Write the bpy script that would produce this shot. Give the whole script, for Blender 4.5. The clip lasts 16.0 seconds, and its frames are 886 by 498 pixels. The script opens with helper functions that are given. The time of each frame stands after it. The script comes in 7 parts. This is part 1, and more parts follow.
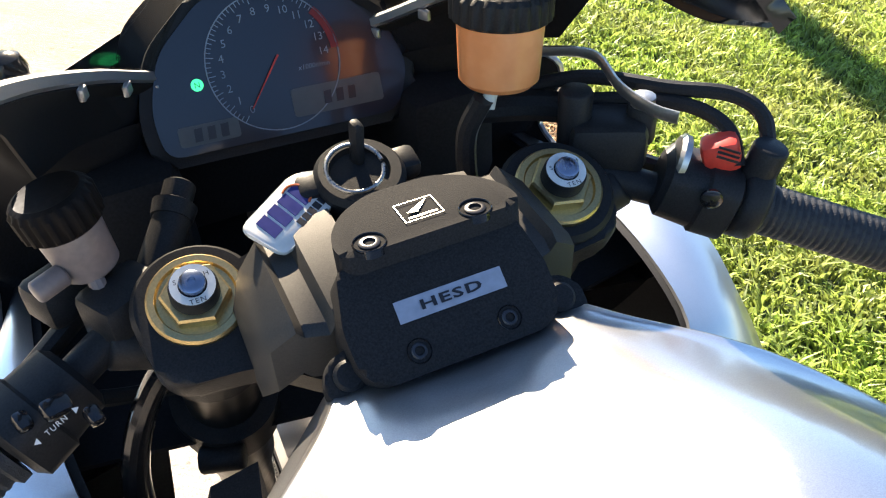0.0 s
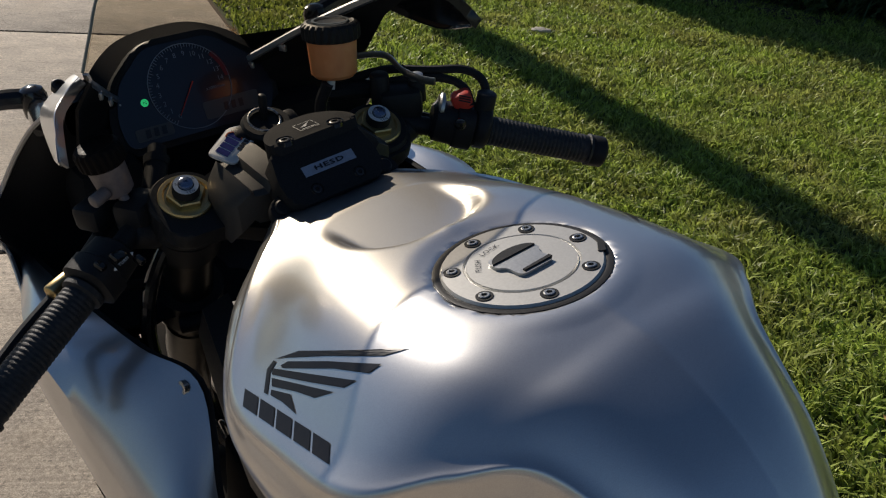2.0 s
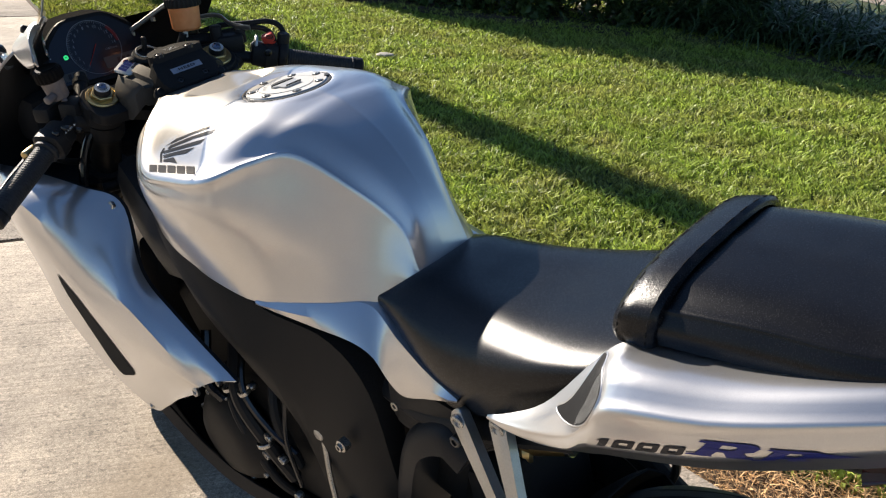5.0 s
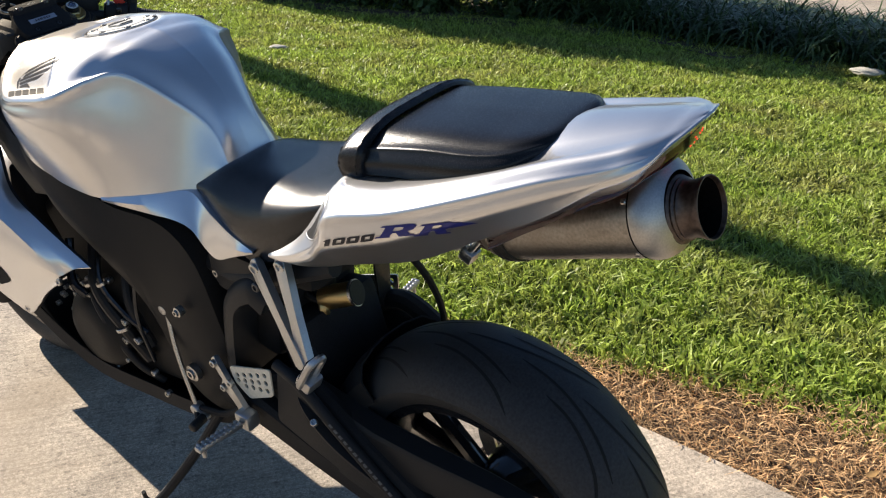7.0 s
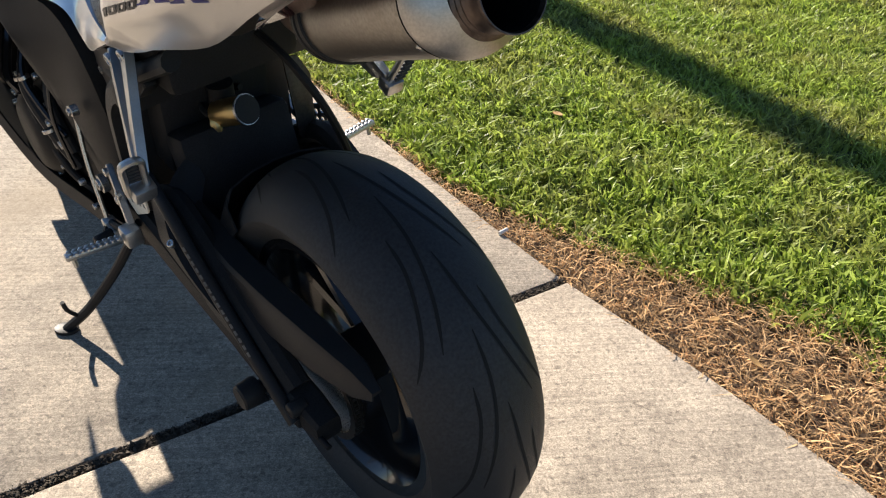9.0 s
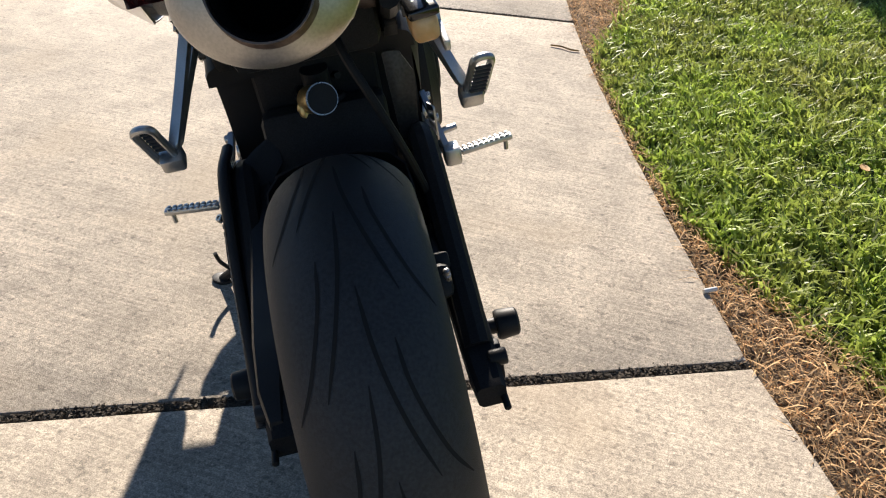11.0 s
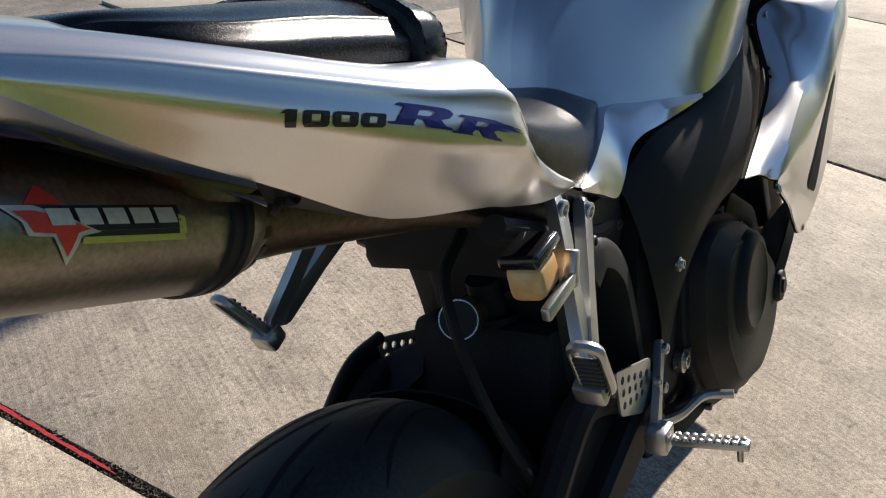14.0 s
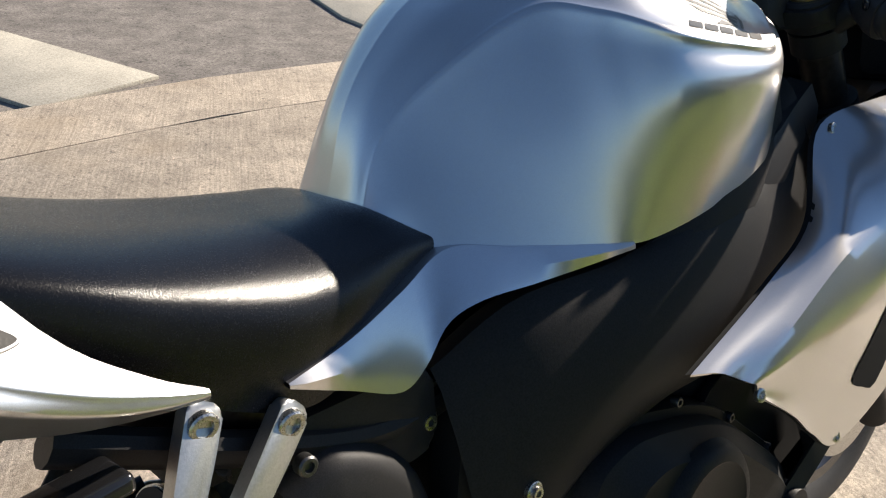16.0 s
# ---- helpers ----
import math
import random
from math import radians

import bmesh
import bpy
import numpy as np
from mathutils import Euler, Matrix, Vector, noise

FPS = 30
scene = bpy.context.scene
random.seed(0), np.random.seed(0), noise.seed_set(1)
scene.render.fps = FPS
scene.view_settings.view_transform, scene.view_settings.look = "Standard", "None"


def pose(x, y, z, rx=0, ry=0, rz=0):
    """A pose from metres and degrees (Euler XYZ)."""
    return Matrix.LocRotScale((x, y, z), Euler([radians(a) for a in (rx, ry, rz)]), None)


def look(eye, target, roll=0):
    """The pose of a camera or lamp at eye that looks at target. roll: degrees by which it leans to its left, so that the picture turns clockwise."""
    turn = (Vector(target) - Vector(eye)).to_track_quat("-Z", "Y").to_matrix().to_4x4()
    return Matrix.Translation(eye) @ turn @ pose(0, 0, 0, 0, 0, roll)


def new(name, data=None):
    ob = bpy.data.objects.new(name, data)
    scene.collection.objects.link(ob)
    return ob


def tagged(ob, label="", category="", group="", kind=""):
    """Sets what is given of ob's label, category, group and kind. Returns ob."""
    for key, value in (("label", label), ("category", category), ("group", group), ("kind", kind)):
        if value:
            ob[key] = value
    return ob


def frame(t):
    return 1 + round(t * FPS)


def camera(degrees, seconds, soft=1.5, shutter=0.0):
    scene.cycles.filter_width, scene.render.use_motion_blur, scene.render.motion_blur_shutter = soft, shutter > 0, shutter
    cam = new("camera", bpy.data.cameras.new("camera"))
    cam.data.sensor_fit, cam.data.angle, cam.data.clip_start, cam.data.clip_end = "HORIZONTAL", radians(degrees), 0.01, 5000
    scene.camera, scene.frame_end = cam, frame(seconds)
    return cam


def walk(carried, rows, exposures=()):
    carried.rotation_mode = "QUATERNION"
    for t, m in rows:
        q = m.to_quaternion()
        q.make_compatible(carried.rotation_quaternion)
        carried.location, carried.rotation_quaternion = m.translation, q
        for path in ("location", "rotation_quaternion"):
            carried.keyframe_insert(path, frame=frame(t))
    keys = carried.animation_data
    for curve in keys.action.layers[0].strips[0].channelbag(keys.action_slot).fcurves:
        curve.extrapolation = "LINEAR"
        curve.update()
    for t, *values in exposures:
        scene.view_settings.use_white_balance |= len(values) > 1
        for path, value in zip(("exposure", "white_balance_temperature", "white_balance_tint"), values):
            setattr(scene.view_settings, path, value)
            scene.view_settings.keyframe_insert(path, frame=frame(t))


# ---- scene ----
cam = camera(53.7, 16.0, soft=1.15)
PATH = [
    (0, (0.002, -0.008, 1.219), (0.024, 1.627, 0.068), 9.3),
    (0.5, (-0.029, -0.114, 1.24), (0.153, 1.554, 0.152), 8.2),
    (1, (-0.074, -0.231, 1.26), (0.297, 1.444, 0.233), 7.4),
    (1.5, (-0.077, -0.329, 1.274), (0.344, 1.364, 0.296), 7.3),
    (2, (-0.036, -0.456, 1.286), (0.344, 1.276, 0.36), 7.3),
    (2.5, (0.004, -0.595, 1.285), (0.333, 1.17, 0.404), 6.4),
    (3, (-0.013, -0.707, 1.291), (0.352, 1.066, 0.44), 5.7),
    (3.5, (-0.074, -0.843, 1.296), (0.405, 0.916, 0.472), 5.2),
    (4, (-0.102, -0.959, 1.302), (0.466, 0.774, 0.482), 4.6),
    (4.2, (-0.095, -0.996, 1.305), (0.498, 0.728, 0.485), 4.7),
    (6.3, (-0.011, -1.532, 1.278), (0.653, 0.192, 0.514), 3.4),
    (6.5, (-0.019, -1.572, 1.276), (0.698, 0.131, 0.512), 3.6),
    (7, (0.024, -1.626, 1.269), (0.797, 0.045, 0.487), 3.9),
    (7.5, (0.161, -1.665, 1.238), (0.865, 0.013, 0.41), 4.9),
    (8, (0.295, -1.689, 1.179), (0.916, 0.0, 0.307), 6.1),
    (8.2, (0.33, -1.687, 1.16), (0.924, -0.003, 0.26), 6.3),
    (10.3, (0.88, -1.461, 1.105), (0.682, 0.186, -0.013), 4.1),
    (10.5, (0.937, -1.457, 1.107), (0.639, 0.179, -0.004), 3.9),
    (11, (1.02, -1.407, 1.114), (0.512, 0.196, 0.032), 3.3),
    (11.5, (1.066, -1.287, 1.118), (0.354, 0.263, 0.074), 3.4),
    (12, (1.084, -1.185, 1.136), (0.132, 0.261, 0.135), 2.9),
    (12.5, (1.134, -1.098, 1.143), (-0.051, 0.195, 0.182), 1.7),
    (13, (1.208, -0.991, 1.146), (-0.176, 0.116, 0.22), 0.5),
    (13.5, (1.25, -0.905, 1.149), (-0.227, 0.09, 0.239), 0.3),
    (14, (1.22, -0.771, 1.137), (-0.314, 0.124, 0.218), 1.0),
    (14.5, (1.151, -0.632, 1.151), (-0.457, 0.105, 0.217), 1.6),
    (15, (1.111, -0.491, 1.148), (-0.55, 0.091, 0.197), 2.3),
    (15.5, (1.078, -0.324, 1.148), (-0.618, 0.126, 0.188), 3.4),
    (16, (1.046, -0.224, 1.139), (-0.671, 0.207, 0.209), 4.1),
]
EXPOSURE = [(0, 2.5, 6500, 11.5), (0.5, 1.65, 6450, 11.5), (1, 0.85, 6400, 11.5), (1.5, 0.12, 6350, 11.5), (2, -0.05, 6350, 11.5), (2.5, -0.05, 6350, 11.5), (3, 0.18, 6350, 11.5), (4, 0.88, 6350, 11.5), (6.5, 1.08, 6350, 11.5), (8, 1.15, 6450, 11.5), (10.5, 1.1, 6400, 11.5), (12, 0.95, 6250, 11.5), (12.5, 0.92, 6200, 11.5), (13.5, 0.72, 6200, 11.5), (14.5, 0.7, 6300, 11.5), (16, 1.1, 6500, 11.5)]
walk(cam, [(t, look(eye, target, roll)) for t, eye, target, roll in PATH], EXPOSURE)

# ---- light ----
SUN = Vector((-0.452 * math.cos(radians(27)), 0.892 * math.cos(radians(27)), math.sin(radians(27))))
world = bpy.data.worlds.new("sky")
scene.world = world
world.use_nodes = True
_wn = world.node_tree.nodes
_sky = _wn.new("ShaderNodeTexSky")
_sky.sky_type, _sky.sun_disc = "NISHITA", False
_sky.sun_elevation, _sky.sun_rotation = radians(27), math.atan2(-0.452, 0.892)
_sky.air_density, _sky.dust_density, _sky.ozone_density = 1.0, 0.1, 4.0
world.node_tree.links.new(_sky.outputs[0], _wn["Background"].inputs[0])
_wn["Background"].inputs[1].default_value = 0.05
sun = new("sun", bpy.data.lights.new("sun", "SUN"))
sun.data.energy, sun.data.angle, sun.data.color = 5.0, radians(0.53), (1.0, 0.895, 0.755)
sun.matrix_world = look((0, 0, 20), Vector((0, 0, 20)) - SUN)


# ---- materials ----
def mat(name, color, rough=0.5, metal=0.0, grain=0.0, gscale=200.0, bump=0.0, bscale=300.0, stain=0.0, sscale=8.0,
        stain_color=None, coat=0.0, spec=0.5, trans=0.0, ior=1.45, rand=0.0, emit=None, power=0.0, detail=4.0, leaf=None, pits=0.0, pscale=120.0, haze=0.0, broom=0.0):
    """A node material: base colour with fine grain, broad stains and bump, in the object's own metres."""
    m = bpy.data.materials.new(name)
    m.use_nodes = True
    nt = m.node_tree
    b = nt.nodes["Principled BSDF"]
    b.inputs["Roughness"].default_value = rough
    b.inputs["Metallic"].default_value = metal
    b.inputs["Coat Weight"].default_value = coat
    b.inputs["Coat Roughness"].default_value = 0.08
    b.inputs["Specular IOR Level"].default_value = spec
    b.inputs["Transmission Weight"].default_value = trans
    b.inputs["IOR"].default_value = ior
    if emit:
        b.inputs["Emission Color"].default_value = (*emit, 1)
        b.inputs["Emission Strength"].default_value = power
    tc = nt.nodes.new("ShaderNodeTexCoord")
    src = None
    rgb = nt.nodes.new("ShaderNodeRGB")
    rgb.outputs[0].default_value = (*color, 1)
    src = rgb.outputs[0]

    def noise_of(scale, det):
        n = nt.nodes.new("ShaderNodeTexNoise")
        n.inputs["Scale"].default_value, n.inputs["Detail"].default_value = scale, det
        nt.links.new(tc.outputs["Object"], n.inputs["Vector"])
        return n.outputs["Fac"]

    def ramp(fac, lo, hi, p0=0.3, p1=0.7):
        r = nt.nodes.new("ShaderNodeMapRange")
        r.inputs[1].default_value, r.inputs[2].default_value, r.inputs[3].default_value, r.inputs[4].default_value = p0, p1, lo, hi
        nt.links.new(fac, r.inputs[0])
        return r.outputs[0]

    def mix(kind, fac, a, c):
        x = nt.nodes.new("ShaderNodeMix")
        x.data_type, x.blend_type = "RGBA", kind
        for sock, v in ((x.inputs[0], fac), (x.inputs[6], a), (x.inputs[7], c)):
            if isinstance(v, (int, float)):
                sock.default_value = v
            elif isinstance(v, tuple):
                sock.default_value = (*v, 1)
            else:
                nt.links.new(v, sock)
        return x.outputs[2]

    if stain:
        dark = stain_color or tuple(c * 0.45 for c in color)
        src = mix("MIX", ramp(noise_of(sscale, 6.0), 0.0, stain, 0.42, 0.72), src, dark)
    if grain:
        f = noise_of(gscale, detail)
        src = mix("MULTIPLY", 1.0, src, ramp(f, 1 - grain, 1 + grain))
        r = ramp(f, max(rough - 0.25 * grain, 0.02), min(rough + 0.25 * grain, 1))
        nt.links.new(r, b.inputs["Roughness"])
    if pits:
        # stones in the mix: each cell its own tone, with dark holes between
        vo = nt.nodes.new("ShaderNodeTexVoronoi")
        vo.inputs["Scale"].default_value = pscale
        nt.links.new(tc.outputs["Object"], vo.inputs["Vector"])
        src = mix("MULTIPLY", pits, src, ramp(vo.outputs["Color"], 0.45, 1.35, 0.1, 0.9))
        src = mix("MULTIPLY", 1.0, src, ramp(noise_of(pscale * 0.6, 2.0), 1 - 0.8 * pits, 1.0, 0.28, 0.40))
        src = mix("MULTIPLY", 1.0, src, ramp(noise_of(9.0, 6.0), 1 - 0.45 * pits, 1 + 0.3 * pits))
        src = mix("MULTIPLY", 1.0, src, ramp(noise_of(38.0, 1.0), 1.0, 1 - 0.75 * pits, 0.66, 0.74))
    if broom:
        # marks of the broom, drawn across the slab
        mp = nt.nodes.new("ShaderNodeMapping")
        mp.inputs["Rotation"].default_value, mp.inputs["Scale"].default_value = (0, 0, radians(-27)), (5.0, 150.0, 1.0)
        nt.links.new(tc.outputs["Object"], mp.inputs["Vector"])
        bn = nt.nodes.new("ShaderNodeTexNoise")
        bn.inputs["Scale"].default_value, bn.inputs["Detail"].default_value = 1.0, 4.0
        nt.links.new(mp.outputs[0], bn.inputs["Vector"])
        src = mix("MULTIPLY", 1.0, src, ramp(bn.outputs["Fac"], 1 - broom, 1 + broom, .3, .7))
        src = mix("MIX", ramp(noise_of(2.3, 8.0), 0.0, 0.45, 0.56, 0.70), src, tuple(c * f for c, f in zip(color, (.62, .56, .47))))
        src = mix("MULTIPLY", 1.0, src, ramp(noise_of(0.7, 4.0), .80, 1.12))
    if rand:
        oi = nt.nodes.new("ShaderNodeNewGeometry")
        src = mix("MULTIPLY", 1.0, src, ramp(oi.outputs["Random Per Island"], 1 - rand, 1 + rand, 0, 1))
    nt.links.new(src, b.inputs["Base Color"])
    if bump:
        bp = nt.nodes.new("ShaderNodeBump")
        bp.inputs["Strength"].default_value, bp.inputs["Distance"].default_value = bump, 0.002
        nt.links.new(noise_of(bscale, 3.0), bp.inputs["Height"])
        nt.links.new(bp.outputs[0], b.inputs["Normal"])
    if haze:
        # metal flakes under the lacquer scatter a part of the light widely
        wide = nt.nodes.new("ShaderNodeBsdfPrincipled")
        wide.inputs["Roughness"].default_value, wide.inputs["Metallic"].default_value = 0.39, metal
        wide.inputs["Coat Weight"].default_value, wide.inputs["Coat Roughness"].default_value = coat, 0.08
        mx = nt.nodes.new("ShaderNodeMixShader")
        mx.inputs[0].default_value = haze
        nt.links.new(src, wide.inputs["Base Color"])
        if bump:
            nt.links.new(bp.outputs[0], wide.inputs["Normal"])
        nt.links.new(b.outputs[0], mx.inputs[1])
        nt.links.new(wide.outputs[0], mx.inputs[2])
        nt.links.new(mx.outputs[0], nt.nodes["Material Output"].inputs["Surface"])
    if leaf:
        # light that comes through a thin blade
        tl = nt.nodes.new("ShaderNodeBsdfTranslucent")
        ad = nt.nodes.new("ShaderNodeMixShader")
        ad.inputs[0].default_value = leaf
        nt.links.new(src, tl.inputs[0])
        nt.links.new(b.outputs[0], ad.inputs[1])
        nt.links.new(tl.outputs[0], ad.inputs[2])
        nt.links.new(ad.outputs[0], nt.nodes["Material Output"].inputs["Surface"])
    return m


SILVER = mat("silver paint", (0.72, 0.715, 0.715), 0.17, 0.97, grain=0.12, gscale=1800, coat=0.5, stain=0.06, sscale=14, bump=0.03, bscale=2200, haze=0.53)
SILVER_EDGE = mat("silver edge", (0.45, 0.46, 0.48), 0.35, 0.8, grain=0.1, gscale=900)
BLACK = mat("satin black plastic", (0.020, 0.020, 0.021), 0.45, 0, grain=0.3, gscale=900, bump=0.12, bscale=1400, stain=0.4, sscale=20, stain_color=(0.028, 0.026, 0.024), spec=0.20)
MATTE = mat("matte black casting", (0.022, 0.022, 0.023), 0.52, 0, grain=0.3, gscale=500, bump=0.15, bscale=900, stain=0.5, sscale=12, stain_color=(0.015, 0.014, 0.013), spec=0.10)
# darker copy of the black paint; puts shade into frame, engine and recess colour
SHADEB = mat("black paint darkened for shade", (0.015, 0.015, 0.0155), 0.52, 0, grain=0.3, gscale=500, bump=0.10, bscale=900, stain=0.5, sscale=12, stain_color=(0.020, 0.019, 0.018), spec=0.18)
RASPED = mat("rough black casting", (0.023, 0.023, 0.024), 0.78, 0, grain=0.35, gscale=900, bump=0.25, bscale=1500, spec=0.10)
GLOSS = mat("gloss black", (0.012, 0.012, 0.013), 0.15, 0, grain=0.1, gscale=300, coat=0.4)
RUBBER = mat("tyre rubber", (0.029, 0.030, 0.032), 0.56, 0, grain=0.35, gscale=220, bump=0.3, bscale=700, stain=0.5, sscale=9, stain_color=(0.038, 0.039, 0.041), spec=0.35)
# darker than the rubber: the shade inside the tread's grooves, as colour
GROOVE_SHADE = mat("tread groove shade", (0.009, 0.009, 0.009), 0.9, 0, grain=0.2, gscale=300)
VINYL = mat("black seat vinyl", (0.006, 0.006, 0.007), 0.24, 0, grain=0.25, gscale=800, bump=0.16, bscale=1000, spec=0.40, stain=0.3, sscale=18, stain_color=(0.014, 0.014, 0.014))
CAST = mat("cast aluminium", (0.50, 0.50, 0.49), 0.36, 0.92, grain=0.08, gscale=500, bump=0.08, bscale=900, stain=0.2, sscale=30)
STEEL = mat("bolt steel", (0.5, 0.49, 0.47), 0.3, 1.0, grain=0.25, gscale=600)
DARKSTEEL = mat("dark bolt steel", (0.10, 0.10, 0.10), 0.4, 0.9, grain=0.2, gscale=600)
GOLD = mat("gold anodised", (0.60, 0.46, 0.22), 0.38, 1.0, grain=0.12, gscale=700)
TITAN = mat("brushed titanium", (0.32, 0.295, 0.26), 0.40, 1.0, grain=0.22, gscale=240, stain=0.45, sscale=22, stain_color=(0.2, 0.17, 0.14))
BURNT = mat("heat tinted steel", (0.135, 0.105, 0.088), 0.46, 1.0, grain=0.3, gscale=160, stain=0.6, sscale=30, stain_color=(0.10, 0.08, 0.08))
SOOT = mat("soot", (0.006, 0.006, 0.006), 0.95, 0, grain=0.3, spec=0.02)
ORANGE = mat("orange fluid cup", (0.85, 0.30, 0.10), 0.35, 0, grain=0.05, gscale=60, stain=0.4, sscale=30, stain_color=(0.9, 0.5, 0.25))
AMBER = mat("amber fluid cup", (0.62, 0.36, 0.14), 0.35, 0, grain=0.08, gscale=80, stain=0.6, sscale=30, stain_color=(0.75, 0.62, 0.4))
MILKY = mat("milky cup", (0.20, 0.16, 0.145), 0.4, 0, grain=0.1, stain=0.5, sscale=30, stain_color=(0.30, 0.26, 0.22))
WHITE = mat("white print", (0.72, 0.72, 0.70), 0.5, 0, grain=0.08)
IVORY = mat("ivory plastic", (0.65, 0.62, 0.52), 0.4, 0, grain=0.1)
BLUE = mat("blue decal", (0.018, 0.024, 0.17), 0.3, 0, grain=0.1)
INK = mat("black decal", (0.02, 0.02, 0.025), 0.3, 0, grain=0.1)
RED = mat("red plastic", (0.65, 0.05, 0.03), 0.4, 0, grain=0.1)
REDPAINT = mat("red paint line", (0.40, 0.03, 0.035), 0.6, 0, grain=0.3, gscale=200)
LENS = mat("smoked red lens", (0.035, 0.006, 0.006), 0.08, 0, grain=0.1, coat=0.5)
LED = mat("red led", (0.8, 0.05, 0.03), 0.3, emit=(1.0, 0.03, 0.015), power=1.1)
NEUTRAL = mat("green lamp", (0.05, 0.8, 0.2), 0.3, emit=(0.05, 1.0, 0.3), power=0.35)
# the blue in this dark base paints the reflection in the gauge glass
DIAL = mat("dial face", (0.005, 0.007, 0.016), 0.30, 0, grain=0.1, gscale=300, coat=0.5)
LCD = mat("lcd panel", (0.085, 0.092, 0.090), 0.35, 0, grain=0.08, gscale=120)
FELT = mat("inner cowl black", (0.017, 0.017, 0.018), 0.8, 0, grain=0.3, gscale=400, spec=0.15)
DIMW = mat("dim white print", (0.24, 0.27, 0.31), 0.6, 0, grain=0.1)
WORN = mat("worn print", (0.10, 0.10, 0.10), .6, 0, grain=0.2)
DIMRED = mat("dim red print", (0.22, 0.02, 0.02), 0.6, 0, grain=0.1)


# ---- tools ----
from mathutils.bvhtree import BVHTree

def part(name, bm, material, parent, label="", smooth=True, at=None):
    """Links a bmesh as ONE mesh object under a thing or a part."""
    me = bpy.data.meshes.new(name)
    bm.normal_update()
    if smooth:
        for f in bm.faces:
            f.smooth = True
        for e in bm.edges:
            if len(e.link_faces) == 2 and e.calc_face_angle(0.0) > 0.6:
                e.smooth = False
    bm.to_mesh(me)
    bm.free()
    mats = material if isinstance(material, (list, tuple)) else [material]
    for m in mats:
        me.materials.append(m)
    ob = new(name, me)
    ob.parent = parent
    if at is not None:
        ob.matrix_local = at
    if label:
        ob["label"] = label
    return ob


def thing(name, label, category, group="", kind="", m=None):
    ob = tagged(new(name), label, category, group, kind)
    if m is not None:
        ob.matrix_world = m
    return ob


def spline(pts, n):
    """n points on a smooth curve through pts."""
    p = np.array(pts, float)
    k = len(p)
    q = np.vstack([2 * p[0] - p[1], p, 2 * p[-1] - p[-2]])
    out = []
    for u in np.linspace(0, k - 1, n):
        i = min(int(u), k - 2)
        t = u - i
        a, b, c, d = q[i], q[i + 1], q[i + 2], q[i + 3]
        out.append(0.5 * (2 * b + (c - a) * t + (2 * a - 5 * b + 4 * c - d) * t * t + (3 * b - a - 3 * c + d) * t ** 3))
    return np.array(out)


def grid(bm, rows, closed=False, flip=False):
    """Faces between rows of points; closed joins each row's end to its start."""
    vs = [[bm.verts.new(tuple(p)) for p in r] for r in rows]
    for a, b in zip(vs, vs[1:]):
        n = len(a)
        for i in range(n if closed else n - 1):
            j = (i + 1) % n
            f = (a[i], a[j], b[j], b[i])
            bm.faces.new(f[::-1] if flip else f)
    return vs


def loft(bm, rings, cap=True):
    vs = grid(bm, rings, closed=True)
    if cap:
        bm.faces.new(vs[0][::-1])
        bm.faces.new(vs[-1])
    return vs


def frame_of(a, b):
    d = (Vector(b) - Vector(a)).normalized()
    x = d.orthogonal().normalized()
    return d, x, d.cross(x)


def cyl(bm, a, b, r, r2=None, seg=24, bev=0.0, cap=True):
    """A round bar from a to b, its rims rounded by bev."""
    r2 = r if r2 is None else r2
    a, b = Vector(a), Vector(b)
    d, x, y = frame_of(a, b)
    n = (b - a).length
    prof = [(0, r), (n, r2)] if not bev else [(0, r - bev), (bev * 0.4, r - bev * 0.35), (bev, r), (n - bev, r2), (n - bev * 0.4, r2 - bev * 0.35), (n, r2 - bev)]
    rings = [[a + d * h + (x * math.cos(2 * math.pi * i / seg) + y * math.sin(2 * math.pi * i / seg)) * q for i in range(seg)] for h, q in prof]
    loft(bm, rings, cap)


def lathe(bm, a, axis, prof, seg=32, cap=True, shape=None):
    """Turns prof, rows of (along, radius), round the axis from a."""
    a = Vector(a)
    d, x, y = frame_of(a, a + Vector(axis))
    rings = [[a + d * h + (x * math.cos(2 * math.pi * i / seg) + y * math.sin(2 * math.pi * i / seg)) * q for i in range(seg)] for h, q in prof]
    loft(bm, rings, cap)


def ribbed(bm, a, axis, prof, ribs, depth):
    """Turns prof, rows of (along, radius, share of the rib's depth), with fluted sides."""
    a = Vector(a)
    d, x, y = frame_of(a, a + Vector(axis))
    seg = ribs * 6
    rings = []
    for h, q, k in prof:
        ring = []
        for i in range(seg):
            t = 2 * math.pi * i / seg
            r = q + k * depth * (1, .8, 0, -.3, 0, .8)[i % 6]
            ring.append(a + d * h + (x * math.cos(t) + y * math.sin(t)) * r)
        rings.append(ring)
    loft(bm, rings)


def tube(bm, pts, r, seg=10, n=24, flat=1.0):
    """A hose or bent bar through pts."""
    p = spline(pts, n)
    up = None
    rings = []
    for i in range(n):
        d = Vector(p[min(i + 1, n - 1)] - p[max(i - 1, 0)]).normalized()
        if up is None:
            up = d.orthogonal().normalized()
        up = (up - d * up.dot(d)).normalized()
        s = d.cross(up)
        rr = r(i / (n - 1)) if callable(r) else r
        rings.append([Vector(p[i]) + (up * math.cos(2 * math.pi * k / seg) + s * math.sin(2 * math.pi * k / seg) * flat) * rr for k in range(seg)])
    loft(bm, rings)


